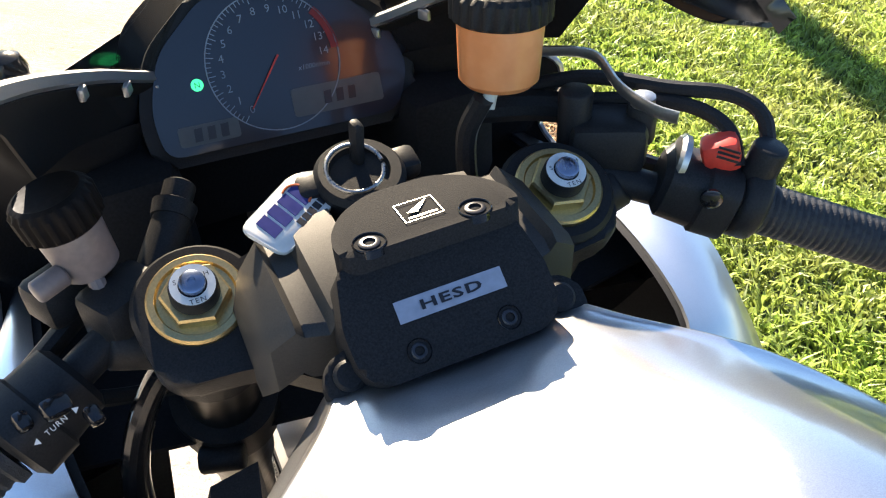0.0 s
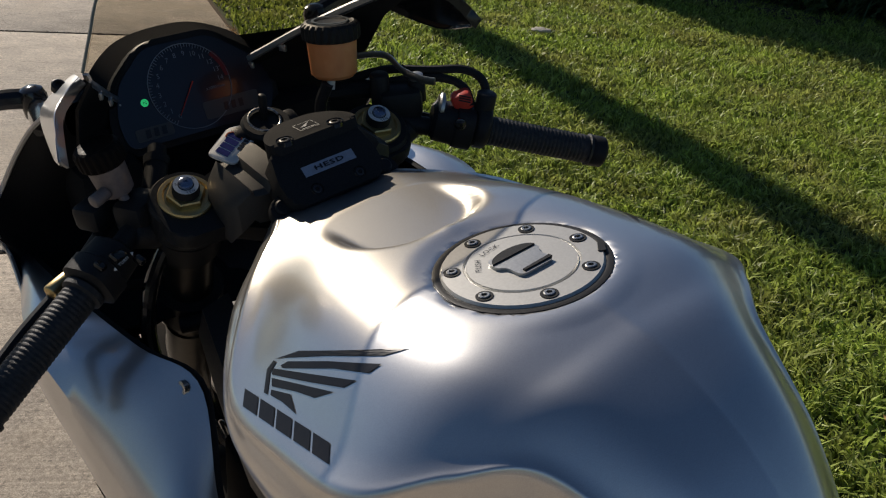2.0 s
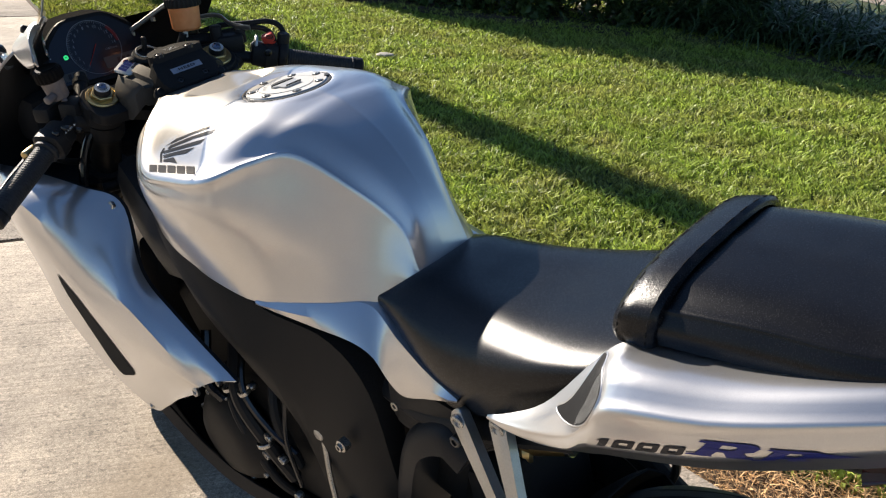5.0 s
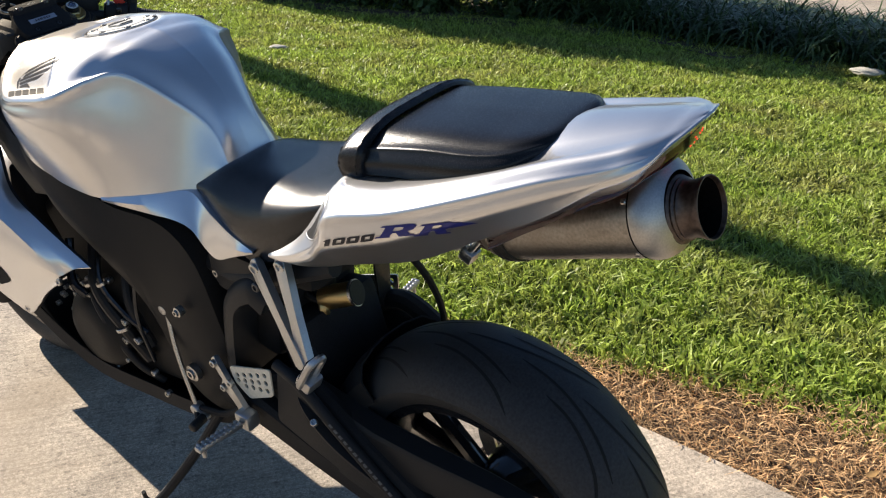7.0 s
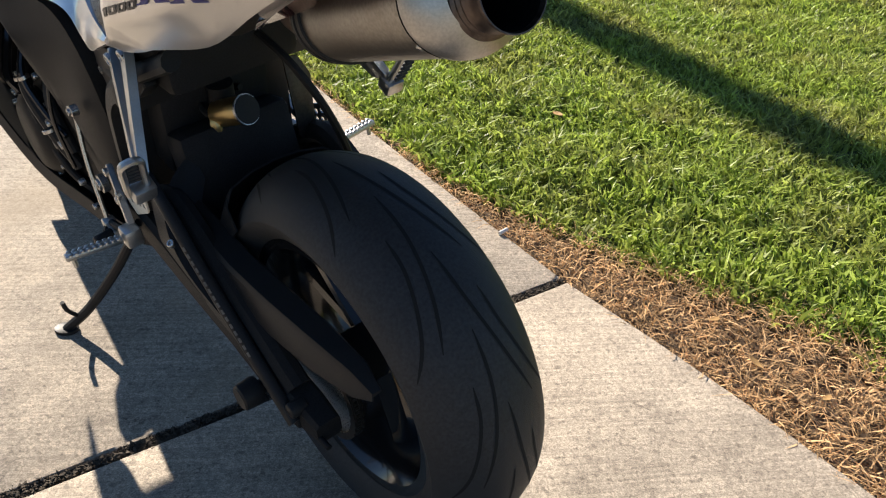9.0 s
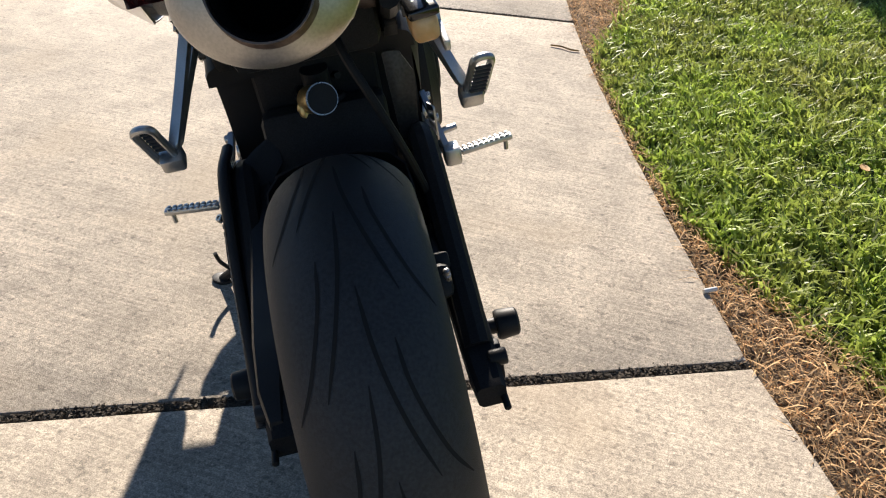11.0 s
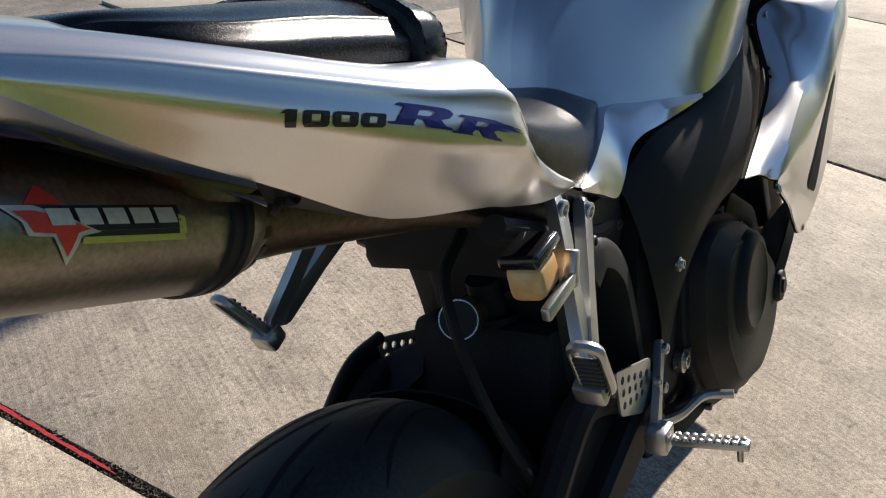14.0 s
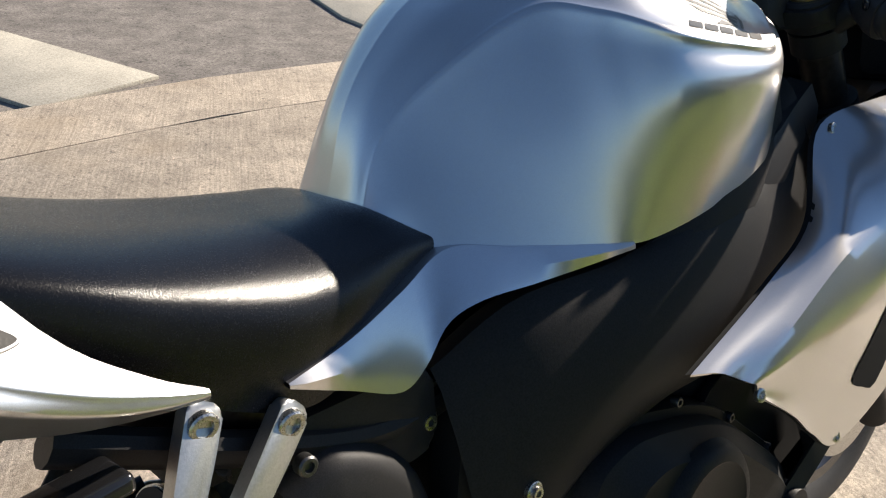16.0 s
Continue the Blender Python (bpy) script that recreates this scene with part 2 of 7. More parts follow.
def box(bm, c, size, rot=(0, 0, 0), bev=0.003, seg=2):
    r = bmesh.ops.create_cube(bm, size=1.0)
    vs = r["verts"]
    m = Matrix.LocRotScale(Vector(c), Euler([radians(v) for v in rot]), Vector(size))
    bmesh.ops.transform(bm, matrix=m, verts=vs)
    if bev:
        es = list({e for v in vs for e in v.link_edges})
        bmesh.ops.bevel(bm, geom=es, offset=bev, segments=seg, affect="EDGES", profile=0.5)


def plate(bm, outline, thick, m=None, bev=0.0, holes=()):
    """An extruded outline of (u, v); the sheet lies in local x, y and is thick in z. holes: (u, v, r)."""
    n = len(outline)
    new_v = []
    if not holes:
        lo = [bm.verts.new((u, v, -thick / 2)) for u, v in outline]
        hi = [bm.verts.new((u, v, thick / 2)) for u, v in outline]
        faces = [bm.faces.new(lo[::-1]), bm.faces.new(hi)]
        for i in range(n):
            faces.append(bm.faces.new((lo[i], lo[(i + 1) % n], hi[(i + 1) % n], hi[i])))
        new_v = lo + hi
        if bev:
            es = [e for e in faces[0].edges] + [e for e in faces[1].edges]
            r = bmesh.ops.bevel(bm, geom=es, offset=bev, segments=2, affect="EDGES", profile=0.5)
            new_v = list({v for v in new_v if v.is_valid} | {v for v in r["verts"]})
    else:
        loops = [list(outline)] + [[(u + r * math.cos(-2 * math.pi * k / 12), v + r * math.sin(-2 * math.pi * k / 12)) for k in range(12)] for u, v, r in holes]
        es = []
        for lp in loops:
            vs = [bm.verts.new((u, v, -thick / 2)) for u, v in lp]
            es += [bm.edges.new((vs[i], vs[(i + 1) % len(vs)])) for i in range(len(vs))]
            new_v += vs
        r = bmesh.ops.triangle_fill(bm, use_beauty=True, use_dissolve=False, edges=es)
        fs = [g for g in r["geom"] if isinstance(g, bmesh.types.BMFace)]
        e = bmesh.ops.extrude_face_region(bm, geom=fs)
        top = [g for g in e["geom"] if isinstance(g, bmesh.types.BMVert)]
        bmesh.ops.translate(bm, verts=top, vec=(0, 0, thick))
        new_v += top
        bmesh.ops.recalc_face_normals(bm, faces=list({f for v in new_v for f in v.link_faces}))
    if m is not None:
        bmesh.ops.transform(bm, matrix=m, verts=new_v)
    return new_v


def rounded(pts, r, k=4):
    """Rounds the corners of an outline."""
    out, n = [], len(pts)
    for i in range(n):
        a, b, c = Vector(pts[i - 1]), Vector(pts[i]), Vector(pts[(i + 1) % n])
        p = b + (a - b).normalized() * min(r, (a - b).length * 0.45)
        q = b + (c - b).normalized() * min(r, (c - b).length * 0.45)
        for j in range(k + 1):
            t = j / k
            v = p * (1 - t) ** 2 + b * 2 * t * (1 - t) + q * t * t
            out.append((v.x, v.y))
    return out


def place(o, x, y):
    """A matrix with origin o and the local x and y axes along x and y."""
    x = Vector(x).normalized()
    z = x.cross(Vector(y)).normalized()
    y = z.cross(x)
    m = Matrix((x, y, z)).transposed().to_4x4()
    m.translation = Vector(o)
    return m


SIDE = {s: Matrix(((0, 0, s, 0), (1, 0, 0, 0), (0, 1, 0, 0), (0, 0, 0, 1))) for s in (1, -1)}  # outline (y, z), thick in x


def sided(x, s=1):
    return Matrix.Translation((x * s, 0, 0)) @ SIDE[1]


def bolt(bm, c, axis, r=0.006, h=0.004, hexed=True):
    """A cap screw with a socket."""
    a = Vector(axis).normalized()
    c = Vector(c)
    lathe(bm, c, a, [(-0.004, r), (h * 0.7, r), (h, r * 0.85), (h, r * 0.5), (h * 0.2, r * 0.45)], 12 if hexed else 16)


def solid(bm, thick):
    """Gives a sheet thickness, inwards."""
    bmesh.ops.recalc_face_normals(bm, faces=bm.faces[:])
    bmesh.ops.solidify(bm, geom=bm.faces[:], thickness=thick)


def text_mesh(body, size, shear=0.0, depth=0.0, spacing=1.0, bold=0.0):
    """Vertices and faces of a word in the built-in font, in its own plane."""
    c = bpy.data.curves.new("word", "FONT")
    c.body, c.size, c.shear, c.extrude, c.space_character = body, size, shear, depth, spacing
    c.align_x = "CENTER"
    c.offset = size * bold
    c.resolution_u = 2
    o = bpy.data.objects.new("word", c)
    scene.collection.objects.link(o)
    me = bpy.data.meshes.new_from_object(o.evaluated_get(bpy.context.evaluated_depsgraph_get()))
    bpy.data.objects.remove(o)
    bm = bmesh.new()
    bm.from_mesh(me)
    bpy.data.meshes.remove(me)
    return bm


def on_surface(bm, target, m, lift=0.0006, reach=0.08):
    """Lays a flat bmesh, placed by m with its z outwards, upon the target part (all in the parent's metres)."""
    from_me = target.data
    tree_bm = bmesh.new()
    tree_bm.from_mesh(from_me)
    tree = BVHTree.FromBMesh(tree_bm)
    tree_bm.free()
    way = -(m.to_3x3() @ Vector((0, 0, 1))).normalized()
    for v in bm.verts:
        p = m @ v.co
        hit, nrm, _, _ = tree.ray_cast(p - way * reach, way, reach * 2.5)
        if hit is not None:
            v.co = hit - way * lift
        else:
            v.co = p
    return bm




# ---- ground ----
CONC = mat("driveway concrete", (0.50, 0.425, 0.335), 0.80, 0, grain=0.4, gscale=330, bump=0.55, bscale=420, stain=0.6, sscale=1.5, stain_color=(0.33, 0.275, 0.21), pits=0.5, pscale=170, broom=0.20)
ASPH = mat("old asphalt", (0.24, 0.215, 0.19), 0.85, 0, grain=0.3, gscale=260, bump=1.0, bscale=240, stain=0.4, sscale=2.0, stain_color=(0.15, 0.135, 0.12), pits=0.6, pscale=120)
SLABW = mat("pale worn paint on road", (0.46, 0.43, 0.36), 0.8, 0, grain=0.3, gscale=150, bump=0.8, bscale=200, stain=0.5, sscale=3)
SOIL = mat("soil", (0.08, 0.052, 0.032), 0.95, 0, grain=0.4, gscale=120, bump=1.0, bscale=120, stain=0.6, sscale=5)
TURF = mat("turf floor", (0.055, 0.075, 0.022), 0.95, 0, grain=0.4, gscale=150, bump=1.0, bscale=90, stain=0.5, sscale=3)
GRASS = mat("grass blades", (0.33, 0.42, 0.075), 0.5, 0, grain=0.15, gscale=30, stain=0.75, sscale=2.6, stain_color=(0.36, 0.34, 0.11), rand=0.6, leaf=0.4)
STRAW = mat("dry straw", (0.62, 0.40, 0.20), 0.8, 0, grain=0.2, gscale=60, rand=0.65, leaf=0.2)
LEAFG = mat("hedge leaves", (0.06, 0.10, 0.03), 0.4, 0, grain=0.2, gscale=40, rand=0.5, leaf=0.25)
STRAP = mat("strap leaves", (0.075, 0.125, 0.05), 0.32, 0, grain=0.2, gscale=40, rand=0.5, leaf=0.25)
LITTER = mat("fallen leaf", (0.40, 0.24, 0.09), 0.7, 0, grain=0.2, gscale=90, rand=0.4)
BARK = mat("bark", (0.16, 0.12, 0.09), 0.9, 0, grain=0.4, gscale=60, bump=1.0, bscale=60)


def edge_x(y):
    """The lawn's border, a slow curve, as x over y."""
    return float(np.interp(y, EDGE_Y, EDGE_X))


_e = spline([(8.5, -16.0), (5.3, -9.0), (3.2, -4.5), (2.55, -2.9), (1.98, -1.55), (1.60, -0.70), (1.41, -0.295), (1.20, 0.10), (1.03, 0.48), (0.745, 1.165), (0.47, 1.90), (0.04, 3.24), (-0.35, 4.6), (-0.95, 7.0), (-1.6, 10.0), (-2.6, 15.0)], 240)
EDGE_X, EDGE_Y = _e[:, 0], _e[:, 1]


def sheet(name, quads, material, z, label, category, thick=0.0):
    bm = bmesh.new()
    vs = [bm.verts.new((x, y, z)) for x, y in quads]
    f = bm.faces.new(vs)
    if thick:
        r = bmesh.ops.extrude_face_region(bm, geom=[f])
        bmesh.ops.translate(bm, verts=[g for g in r["geom"] if isinstance(g, bmesh.types.BMVert)], vec=(0, 0, -thick))
        bmesh.ops.recalc_face_normals(bm, faces=bm.faces[:])
    ob = part(name, bm, material, None, smooth=False)
    return tagged(ob, label, category, kind="structure")


# earth under everything, out to the horizon
sheet("ground", [(-900, -900), (900, -900), (900, 900), (-900, 900)], TURF, -0.13, "dark green and brown ground out to the distance", "ground")



def slab(outline, parent, material=CONC, thick=0.11, gap=0.006, z=0.0, bev=0.006):
    """One concrete slab with rounded arrises; outline in world x, y, anticlockwise."""
    c = Vector((sum(p[0] for p in outline) / len(outline), sum(p[1] for p in outline) / len(outline)))
    bm = bmesh.new()
    plate(bm, [(p[0] - c.x, p[1] - c.y) for p in outline], thick, bev=bev)
    ob = part("slab", bm, material, parent, smooth=True)
    ob.matrix_local = Matrix.Translation((c.x, c.y, z - thick / 2))
    return ob


drive = thing("driveway", "pale tan concrete driveway of large slabs with dark joints", "driveway", kind="structure")
_l = spline([(4.5, -15.0), (1.6, -8.5), (-0.4, -4.6), (-1.15, -2.2), (-1.76, -1.03), (-2.16, -0.35), (-2.40, 0.22), (-2.64, 0.80), (-2.83, 1.55), (-3.1, 3.4), (-3.5, 5.6), (-4.0, 7.8), (-4.6, 10.5), (-5.6, 15)], 240)


def left_x(y):
    return float(np.interp(y, _l[:, 1], _l[:, 0]))


sheet("road", [(-30, -14), *[(left_x(y) - 0.35, y) for y in np.linspace(-14, 14, 40)], (-30, 14)], ASPH, -0.035, "grey brown weathered asphalt road", "road")


def row_ends(yl, yr):
    return ((left_x(yl), yl), (edge_x(yr), yr))


JOINTS = [row_ends(-14, -13), row_ends(-11.5, -10.4), row_ends(-9, -7.8), row_ends(-6.6, -5.4), row_ends(-4.6, -3.5), row_ends(-3.3, -1.55), row_ends(-1.40, 0.09), row_ends(1.55, 2.05), row_ends(3.85, 4.25), row_ends(5.6, 6.35), row_ends(7.7, 8.5), row_ends(9.8, 10.6), row_ends(12.5, 13.2)]
for ja, jb in zip(JOINTS, JOINTS[1:]):
    g = 0.011
    (al, ar), (bl, br) = ja, jb
    left = [(left_x(y), y) for y in np.linspace(bl[1] - g, al[1] + g, 8)]
    right = [(edge_x(y), y) for y in np.linspace(ar[1] + g, br[1] - g, 8)]
    slab([*left, *right], drive)
# gutter strip between driveway and road
gutter = thing("gutter", "pale worn concrete gutter strip beside the road", "gutter", kind="structure")
for y0, y1 in ((-9.6, -7.42), (-7.4, -5.22), (-5.2, -3.02), (-3.0, -1.75), (-1.73, 0.41), (0.43, 2.55), (2.57, 4.7), (4.72, 6.9), (6.92, 9.0)):
    ys = np.linspace(y0, y1, 7)
    slab([(left_x(y) - 0.50, y - 0.06) for y in ys[::-1]] + [(left_x(y) - 0.02, y) for y in ys], gutter, z=-0.004)
# pale worn painted patches on the road
for o in ([(-4.4, -2.3), (-3.0, -1.72), (-2.35, -0.99), (-2.76, -0.57), (-3.56, -1.42)], [(-4.6, 0.15), (-3.86, 0.34), (-3.06, 0.74), (-3.2, 1.32), (-3.40, 1.12), (-4.6, 0.75)]):
    bm = bmesh.new()
    plate(bm, o, 0.02, bev=0.004)
    ob = part("road_patch", bm, SLABW, None)
    ob.location.z = -0.028
    tagged(ob, "pale cracked concrete patch set in the road", "road patch", kind="structure")

# lawn soil: one sheet, a little lower at the driveway and rising towards the hedge
def lawn_z(d):
    return -0.015 + 0.045 * np.clip(d / 0.6, 0, 1) + 0.02 * np.clip(d - 0.6, 0, 6) * 0.3


def bare(x, y):
    """How bare the ground is: the dry strip by the driveway, wide near the rear of the motorcycle."""
    wide = 0.03 + 0.40 * np.exp(-((y + 0.35) / 0.62) ** 2) + 0.22 * np.exp(-((y - 2.3) / 0.35) ** 2)
    d = x - np.interp(y, EDGE_Y, EDGE_X)
    return d / wide


bm = bmesh.new()
_rows = []
for y in np.concatenate([np.linspace(-14, -1.6, 50), np.linspace(-1.5, 4.6, 200), np.linspace(4.8, 15, 50)]):
    ex = edge_x(y)
    _rows.append([(ex + 0.003 + d, y, lawn_z(d) - 0.012 + 0.006 * noise.noise((ex + d, y * 1.0, 0))) for d in (0.0, 0.04, 0.08, 0.12, 0.17, 0.22, 0.28, 0.34, 0.4, 0.46, 0.54, 0.8, 1.4, 2.4, 4, 7, 12, 22)])
grid(bm, _rows, flip=True)
for f in bm.faces:
    c = f.calc_center_median()
    f.material_index = int(bare(c.x, c.y) + 0.25 * noise.noise((c.x * 9, c.y * 9, 0)) < 1.05)
tagged(part("lawn", bm, [TURF, SOIL], None), "dark soil and thatch under the lawn", "lawn", kind="structure")


def blades(name, px, py, pz, height, width, lean, material, label, category, rng, flatness=0.0, droop=0.5):
    """Many bent blades as one mesh of triangles."""
    n = len(px)
    ang = rng.uniform(0, 2 * np.pi, n)
    la = rng.uniform(0, 2 * np.pi, n)
    h = height * rng.uniform(0.55, 1.25, n)
    w = width * rng.uniform(0.6, 1.3, n)
    le = lean * rng.uniform(0.2, 1.0, n) * h
    dx, dy = np.cos(ang) * w / 2, np.sin(ang) * w / 2
    lx, ly = np.cos(la) * le, np.sin(la) * le
    base = np.stack([px, py, pz], 1)
    side = np.stack([dx, dy, np.zeros(n)], 1)
    mid = base + np.stack([lx * 0.35, ly * 0.35, h * 0.6], 1)
    tip = base + np.stack([lx, ly, h * (1 - droop * rng.uniform(0, 0.6, n))], 1)
    v = np.stack([base - side, base + side, mid + side * 0.85, mid - side * 0.85, tip], 1).reshape(-1, 3)
    o = np.arange(n)[:, None] * 5
    quads = (o + np.array([[0, 1, 2, 3]]))
    tris = (o + np.array([[3, 2, 4]]))
    me = bpy.data.meshes.new(name)
    faces = [tuple(q) for q in quads.tolist()] + [tuple(t) for t in tris.tolist()]
    me.from_pydata(v.tolist(), [], faces)
    me.materials.append(material)
    return tagged(new(name, me), label, category, kind="stuff")


rng = np.random.default_rng(3)


def scatter(n, ylo, yhi, dlo, dhi, power=1.0):
    y = rng.uniform(ylo, yhi, n)
    d = dlo + (dhi - dlo) * rng.uniform(0, 1, n) ** power
    ex = np.interp(y, EDGE_Y, EDGE_X)
    return ex + d, y, d


def clump(x, y, h):
    """Blade heights that swell and sink in tufts."""
    return h * (0.75 + 0.32 * np.sin(x * 21 + 3 * np.sin(y * 13)) * np.sin(y * 24 + 2.5 * np.sin(x * 11)) + 0.2 * np.sin(x * 5.1 + y * 3.7) * np.sin(y * 6.3 - x * 2.9))


# near lawn: broad upright blades; the far lawn takes over gradually
x, y, d = scatter(150000, -1.8, 3.9, 0.02, 3.2, 1.1)
b = bare(x, y)
keep = (b > 0.8 + rng.uniform(0, 0.5, len(b))) & (d < 3.2 - rng.uniform(0, .9, len(b))) & (y < 3.9 - rng.uniform(0, .9, len(b))) & (y > -1.8 + rng.uniform(0, .6, len(b)))
x, y, d = x[keep], y[keep], d[keep]
blades("grass_near", x, y, lawn_z(d) - 0.01, clump(x, y, 0.060), 0.0095, 1.3, GRASS, "bright green thick lawn grass beside the driveway", "grass", rng)
x, y, d = scatter(430000, -7.0, 8.5, 0.05, 7.0, 0.9)
keep = (((y > 3.0 + rng.uniform(0, .9, len(y))) | (d > 2.3 + rng.uniform(0, .9, len(y))) | (y < -1.2 - rng.uniform(0, .6, len(y)))) & (bare(x, y) > 1.0))
x, y, d = x[keep], y[keep], d[keep]
blades("grass_far", x, y, lawn_z(d) - 0.01, clump(x, y, 0.060), 0.0125, 1.3, GRASS, "green lawn grass towards the hedge", "grass", rng)
# dry straw in the bare strip
x, y, d = scatter(60000, -1.6, 4.5, 0.0, 0.62, 1.0)
b = bare(x, y)
keep = b < 1.25 * rng.uniform(0.7, 1.1, len(b))
x, y, d = x[keep], y[keep], d[keep]
blades("dry_straw", x, y, lawn_z(d) + rng.uniform(-0.01, 0.012, len(x)), 0.016, 0.0036, 4.6, STRAW, "tan dry straw and dead grass on bare soil", "straw", rng, droop=1.4)

# dirt and crumbs that fill the joints between the slabs
DIRT = mat("joint dirt", (0.07, 0.055, 0.04), 0.95, 0, grain=0.4, gscale=200, rand=0.5)
jx, jy = [], []
for (al, ar) in JOINTS[5:10]:
    n = 5200
    q = rng.uniform(0, 1, n)
    off = rng.normal(0, 0.007, n) * (0.5 + 0.9 * np.sin(q * 37 + al[1]) ** 2)
    dx, dy = ar[0] - al[0], ar[1] - al[1]
    ln = math.hypot(dx, dy)
    jx.append(al[0] + dx * q - dy / ln * off)
    jy.append(al[1] + dy * q + dx / ln * off)
jx, jy = np.concatenate(jx), np.concatenate(jy)
blades("joint_dirt", jx, jy, np.full(len(jx), -0.004), 0.005, 0.008, 2.0, DIRT, "dark dirt and crumbs along the slab joints", "dirt", rng)
for (al, ar) in JOINTS[1:-1]:
    bm = bmesh.new()
    pl = place(((al[0] + ar[0]) / 2, (al[1] + ar[1]) / 2, -0.016), (ar[0] - al[0], ar[1] - al[1], 0), (al[1] - ar[1], ar[0] - al[0], 0))
    L = math.hypot(ar[0] - al[0], ar[1] - al[1])
    box(bm, (0, 0, 0), (L, 0.03, 0.018), (0, 0, 0), 0.002)
    part("joint_filler", bm, DIRT, drive, at=pl)


# ---- motorcycle ----
# local axes: x to its right, y forwards, z up its own mid plane; it leans to its left on the side stand
_a, _l2 = radians(29.75), radians(11.5)
_R = Vector((math.cos(_a) * math.cos(_l2), math.sin(_a) * math.cos(_l2), math.sin(_l2)))
_F = Vector((-math.sin(_a), math.cos(_a), 0))
_U = _R.cross(_F)
BIKE = Matrix((_R, _F, _U)).transposed().to_4x4()
BIKE.translation = _R * 0.36236 - _U * 0.0737
bike = thing("motorcycle", "silver sports motorcycle with black frame leaning on its side stand", "motorcycle", m=BIKE)


def both(rows):
    """Mirrors half sections (x, z from the centre outwards) into whole ones, left to right."""
    return [[(-x, y, z) for x, y, z in reversed(r[1:])] + list(r) for r in rows]


def surface(stations, n_along, n_across, smooth_along=True):
    """Interpolates stations [(y, [(x, z), ...])] into rows of points."""
    ctrl = np.array([[(x, y, z) for x, z in prof] for y, prof in stations])
    across = np.array([spline(c, n_across) for c in ctrl])
    return [spline(across[:, j], n_along) for j in range(n_across)], across


def body(stations, n_along=48, n_across=28):
    cols, _ = surface(stations, n_along, n_across)
    rows = [[tuple(cols[j][i]) for j in range(n_across)] for i in range(n_along)]
    return both(rows)


def smoothstep(a, b, t):
    u = min(max((t - a) / (b - a), 0), 1)
    return u * u * (3 - 2 * u)


# fuel tank
TANK = [
    (0.284, [(0, .938), (.035, .940), (.062, .944), (.078, .915), (.084, .860)]),
    (0.250, [(0, .955), (.045, .956), (.080, .951), (.112, .915), (.120, .840)]),
    (0.195, [(0, .970), (.070, .966), (.138, .943), (.164, .905), (.161, .796)]),
    (0.120, [(0, .989), (.100, .981), (.198, .916), (.207, .880), (.187, .784)]),
    (0.030, [(0, 1.003), (.110, .993), (.204, .928), (.214, .880), (.191, .766)]),
    (-0.045, [(0, 1.014), (.105, 1.003), (.195, .946), (.204, .880), (.186, .757)]),
    (-0.090, [(0, 1.013), (.085, 1.003), (.150, .966), (.177, .878), (.180, .758)]),
    (-0.130, [(0, 1.007), (.062, 1.000), (.108, .972), (.147, .870), (.166, .766)]),
    (-0.200, [(0, .972), (.045, .964), (.080, .936), (.109, .850), (.134, .777)]),
    (-0.262, [(0, .906), (.028, .900), (.050, .880), (.080, .828), (.100, .787)]),
    (-0.298, [(0, .815), (.030, .813), (.050, .808), (.060, .800), (.060, .775)]),
]
# a firm crease along the shoulder
TANK = [(y, [p[0], p[1], tuple(c + .22 * (b - c) for c, b in zip(p[2], p[1])), p[2], tuple(c + .22 * (b - c) for c, b in zip(p[2], p[3])), p[3], p[4]]) for y, p in TANK]
rows = body(TANK, 220, 130)
for r in rows:
    for i, (x, y, z) in enumerate(r):
        # scoop in front of the filler
        cx, cy = max(abs(x) - 0.018, 0), max(0.150 - y, 0)
        q = math.hypot(cx, cy)
        z -= smoothstep(0.054, 0.036, q) * max(z - (.957 + .25 * min(.25 - y, .03) + .10 * max(.22 - y, 0)), 0)
        # ring seat of the filler
        q = math.hypot(x, y - 0.006)
        w = smoothstep(0.090, 0.064, q)
        z += w * (1.0030 - .16 * (y - .006) - z) - .004 * smoothstep(.0655, .0635, q)
        r[i] = (x, y, z)
bm = bmesh.new()
vs = grid(bm, rows)
bm.faces.new(vs[0])
bm.faces.new(vs[-1][::-1])
bmesh.ops.recalc_face_normals(bm, faces=bm.faces[:])
tank = part("fuel_tank", bm, SILVER, bike, "silver metallic painted fuel tank")

# filler cap: tilts a little with the tank's top
CAP = place((0, 0.006, 1.0025), (1, 0, 0), (0, 1, -0.16))
bm = bmesh.new()
lathe(bm, (0, 0, 0), (0, 0, 1), [(-0.006, 0.0615), (0.001, 0.0615), (0.003, 0.0600), (0.003, 0.0440), (0.0015, 0.0430), (0.0015, 0.0420), (0.0035, 0.0412), (0.0035, 0.001)], 48)
filler = part("filler_cap", bm, mat("brushed cap", (0.52, 0.51, 0.48), 0.42, 0.6, grain=0.05, gscale=500), tank, "round brushed metal fuel filler cap", at=CAP)
bm = bmesh.new()
lathe(bm, (0, 0, -.004), (0, 0, 1), [(0, .0612), (.0048, .0612), (.0056, .0640), (.0050, .0672), (0, .0674)], 64, cap=False)
part("seal_ring", bm, BLACK, filler)
bm = bmesh.new()
plate(bm, rounded([(-.016, -.018), (.016, -.018), (.016, .000), (.022, .004), (.020, .018), (-.020, .018), (-.022, .004), (-.016, .000)], 0.006), 0.003)
bmesh.ops.translate(bm, verts=bm.verts[:], vec=(0, -0.001, 0.0045))
part("lock_flap", bm, CAST, filler)
bm = bmesh.new()
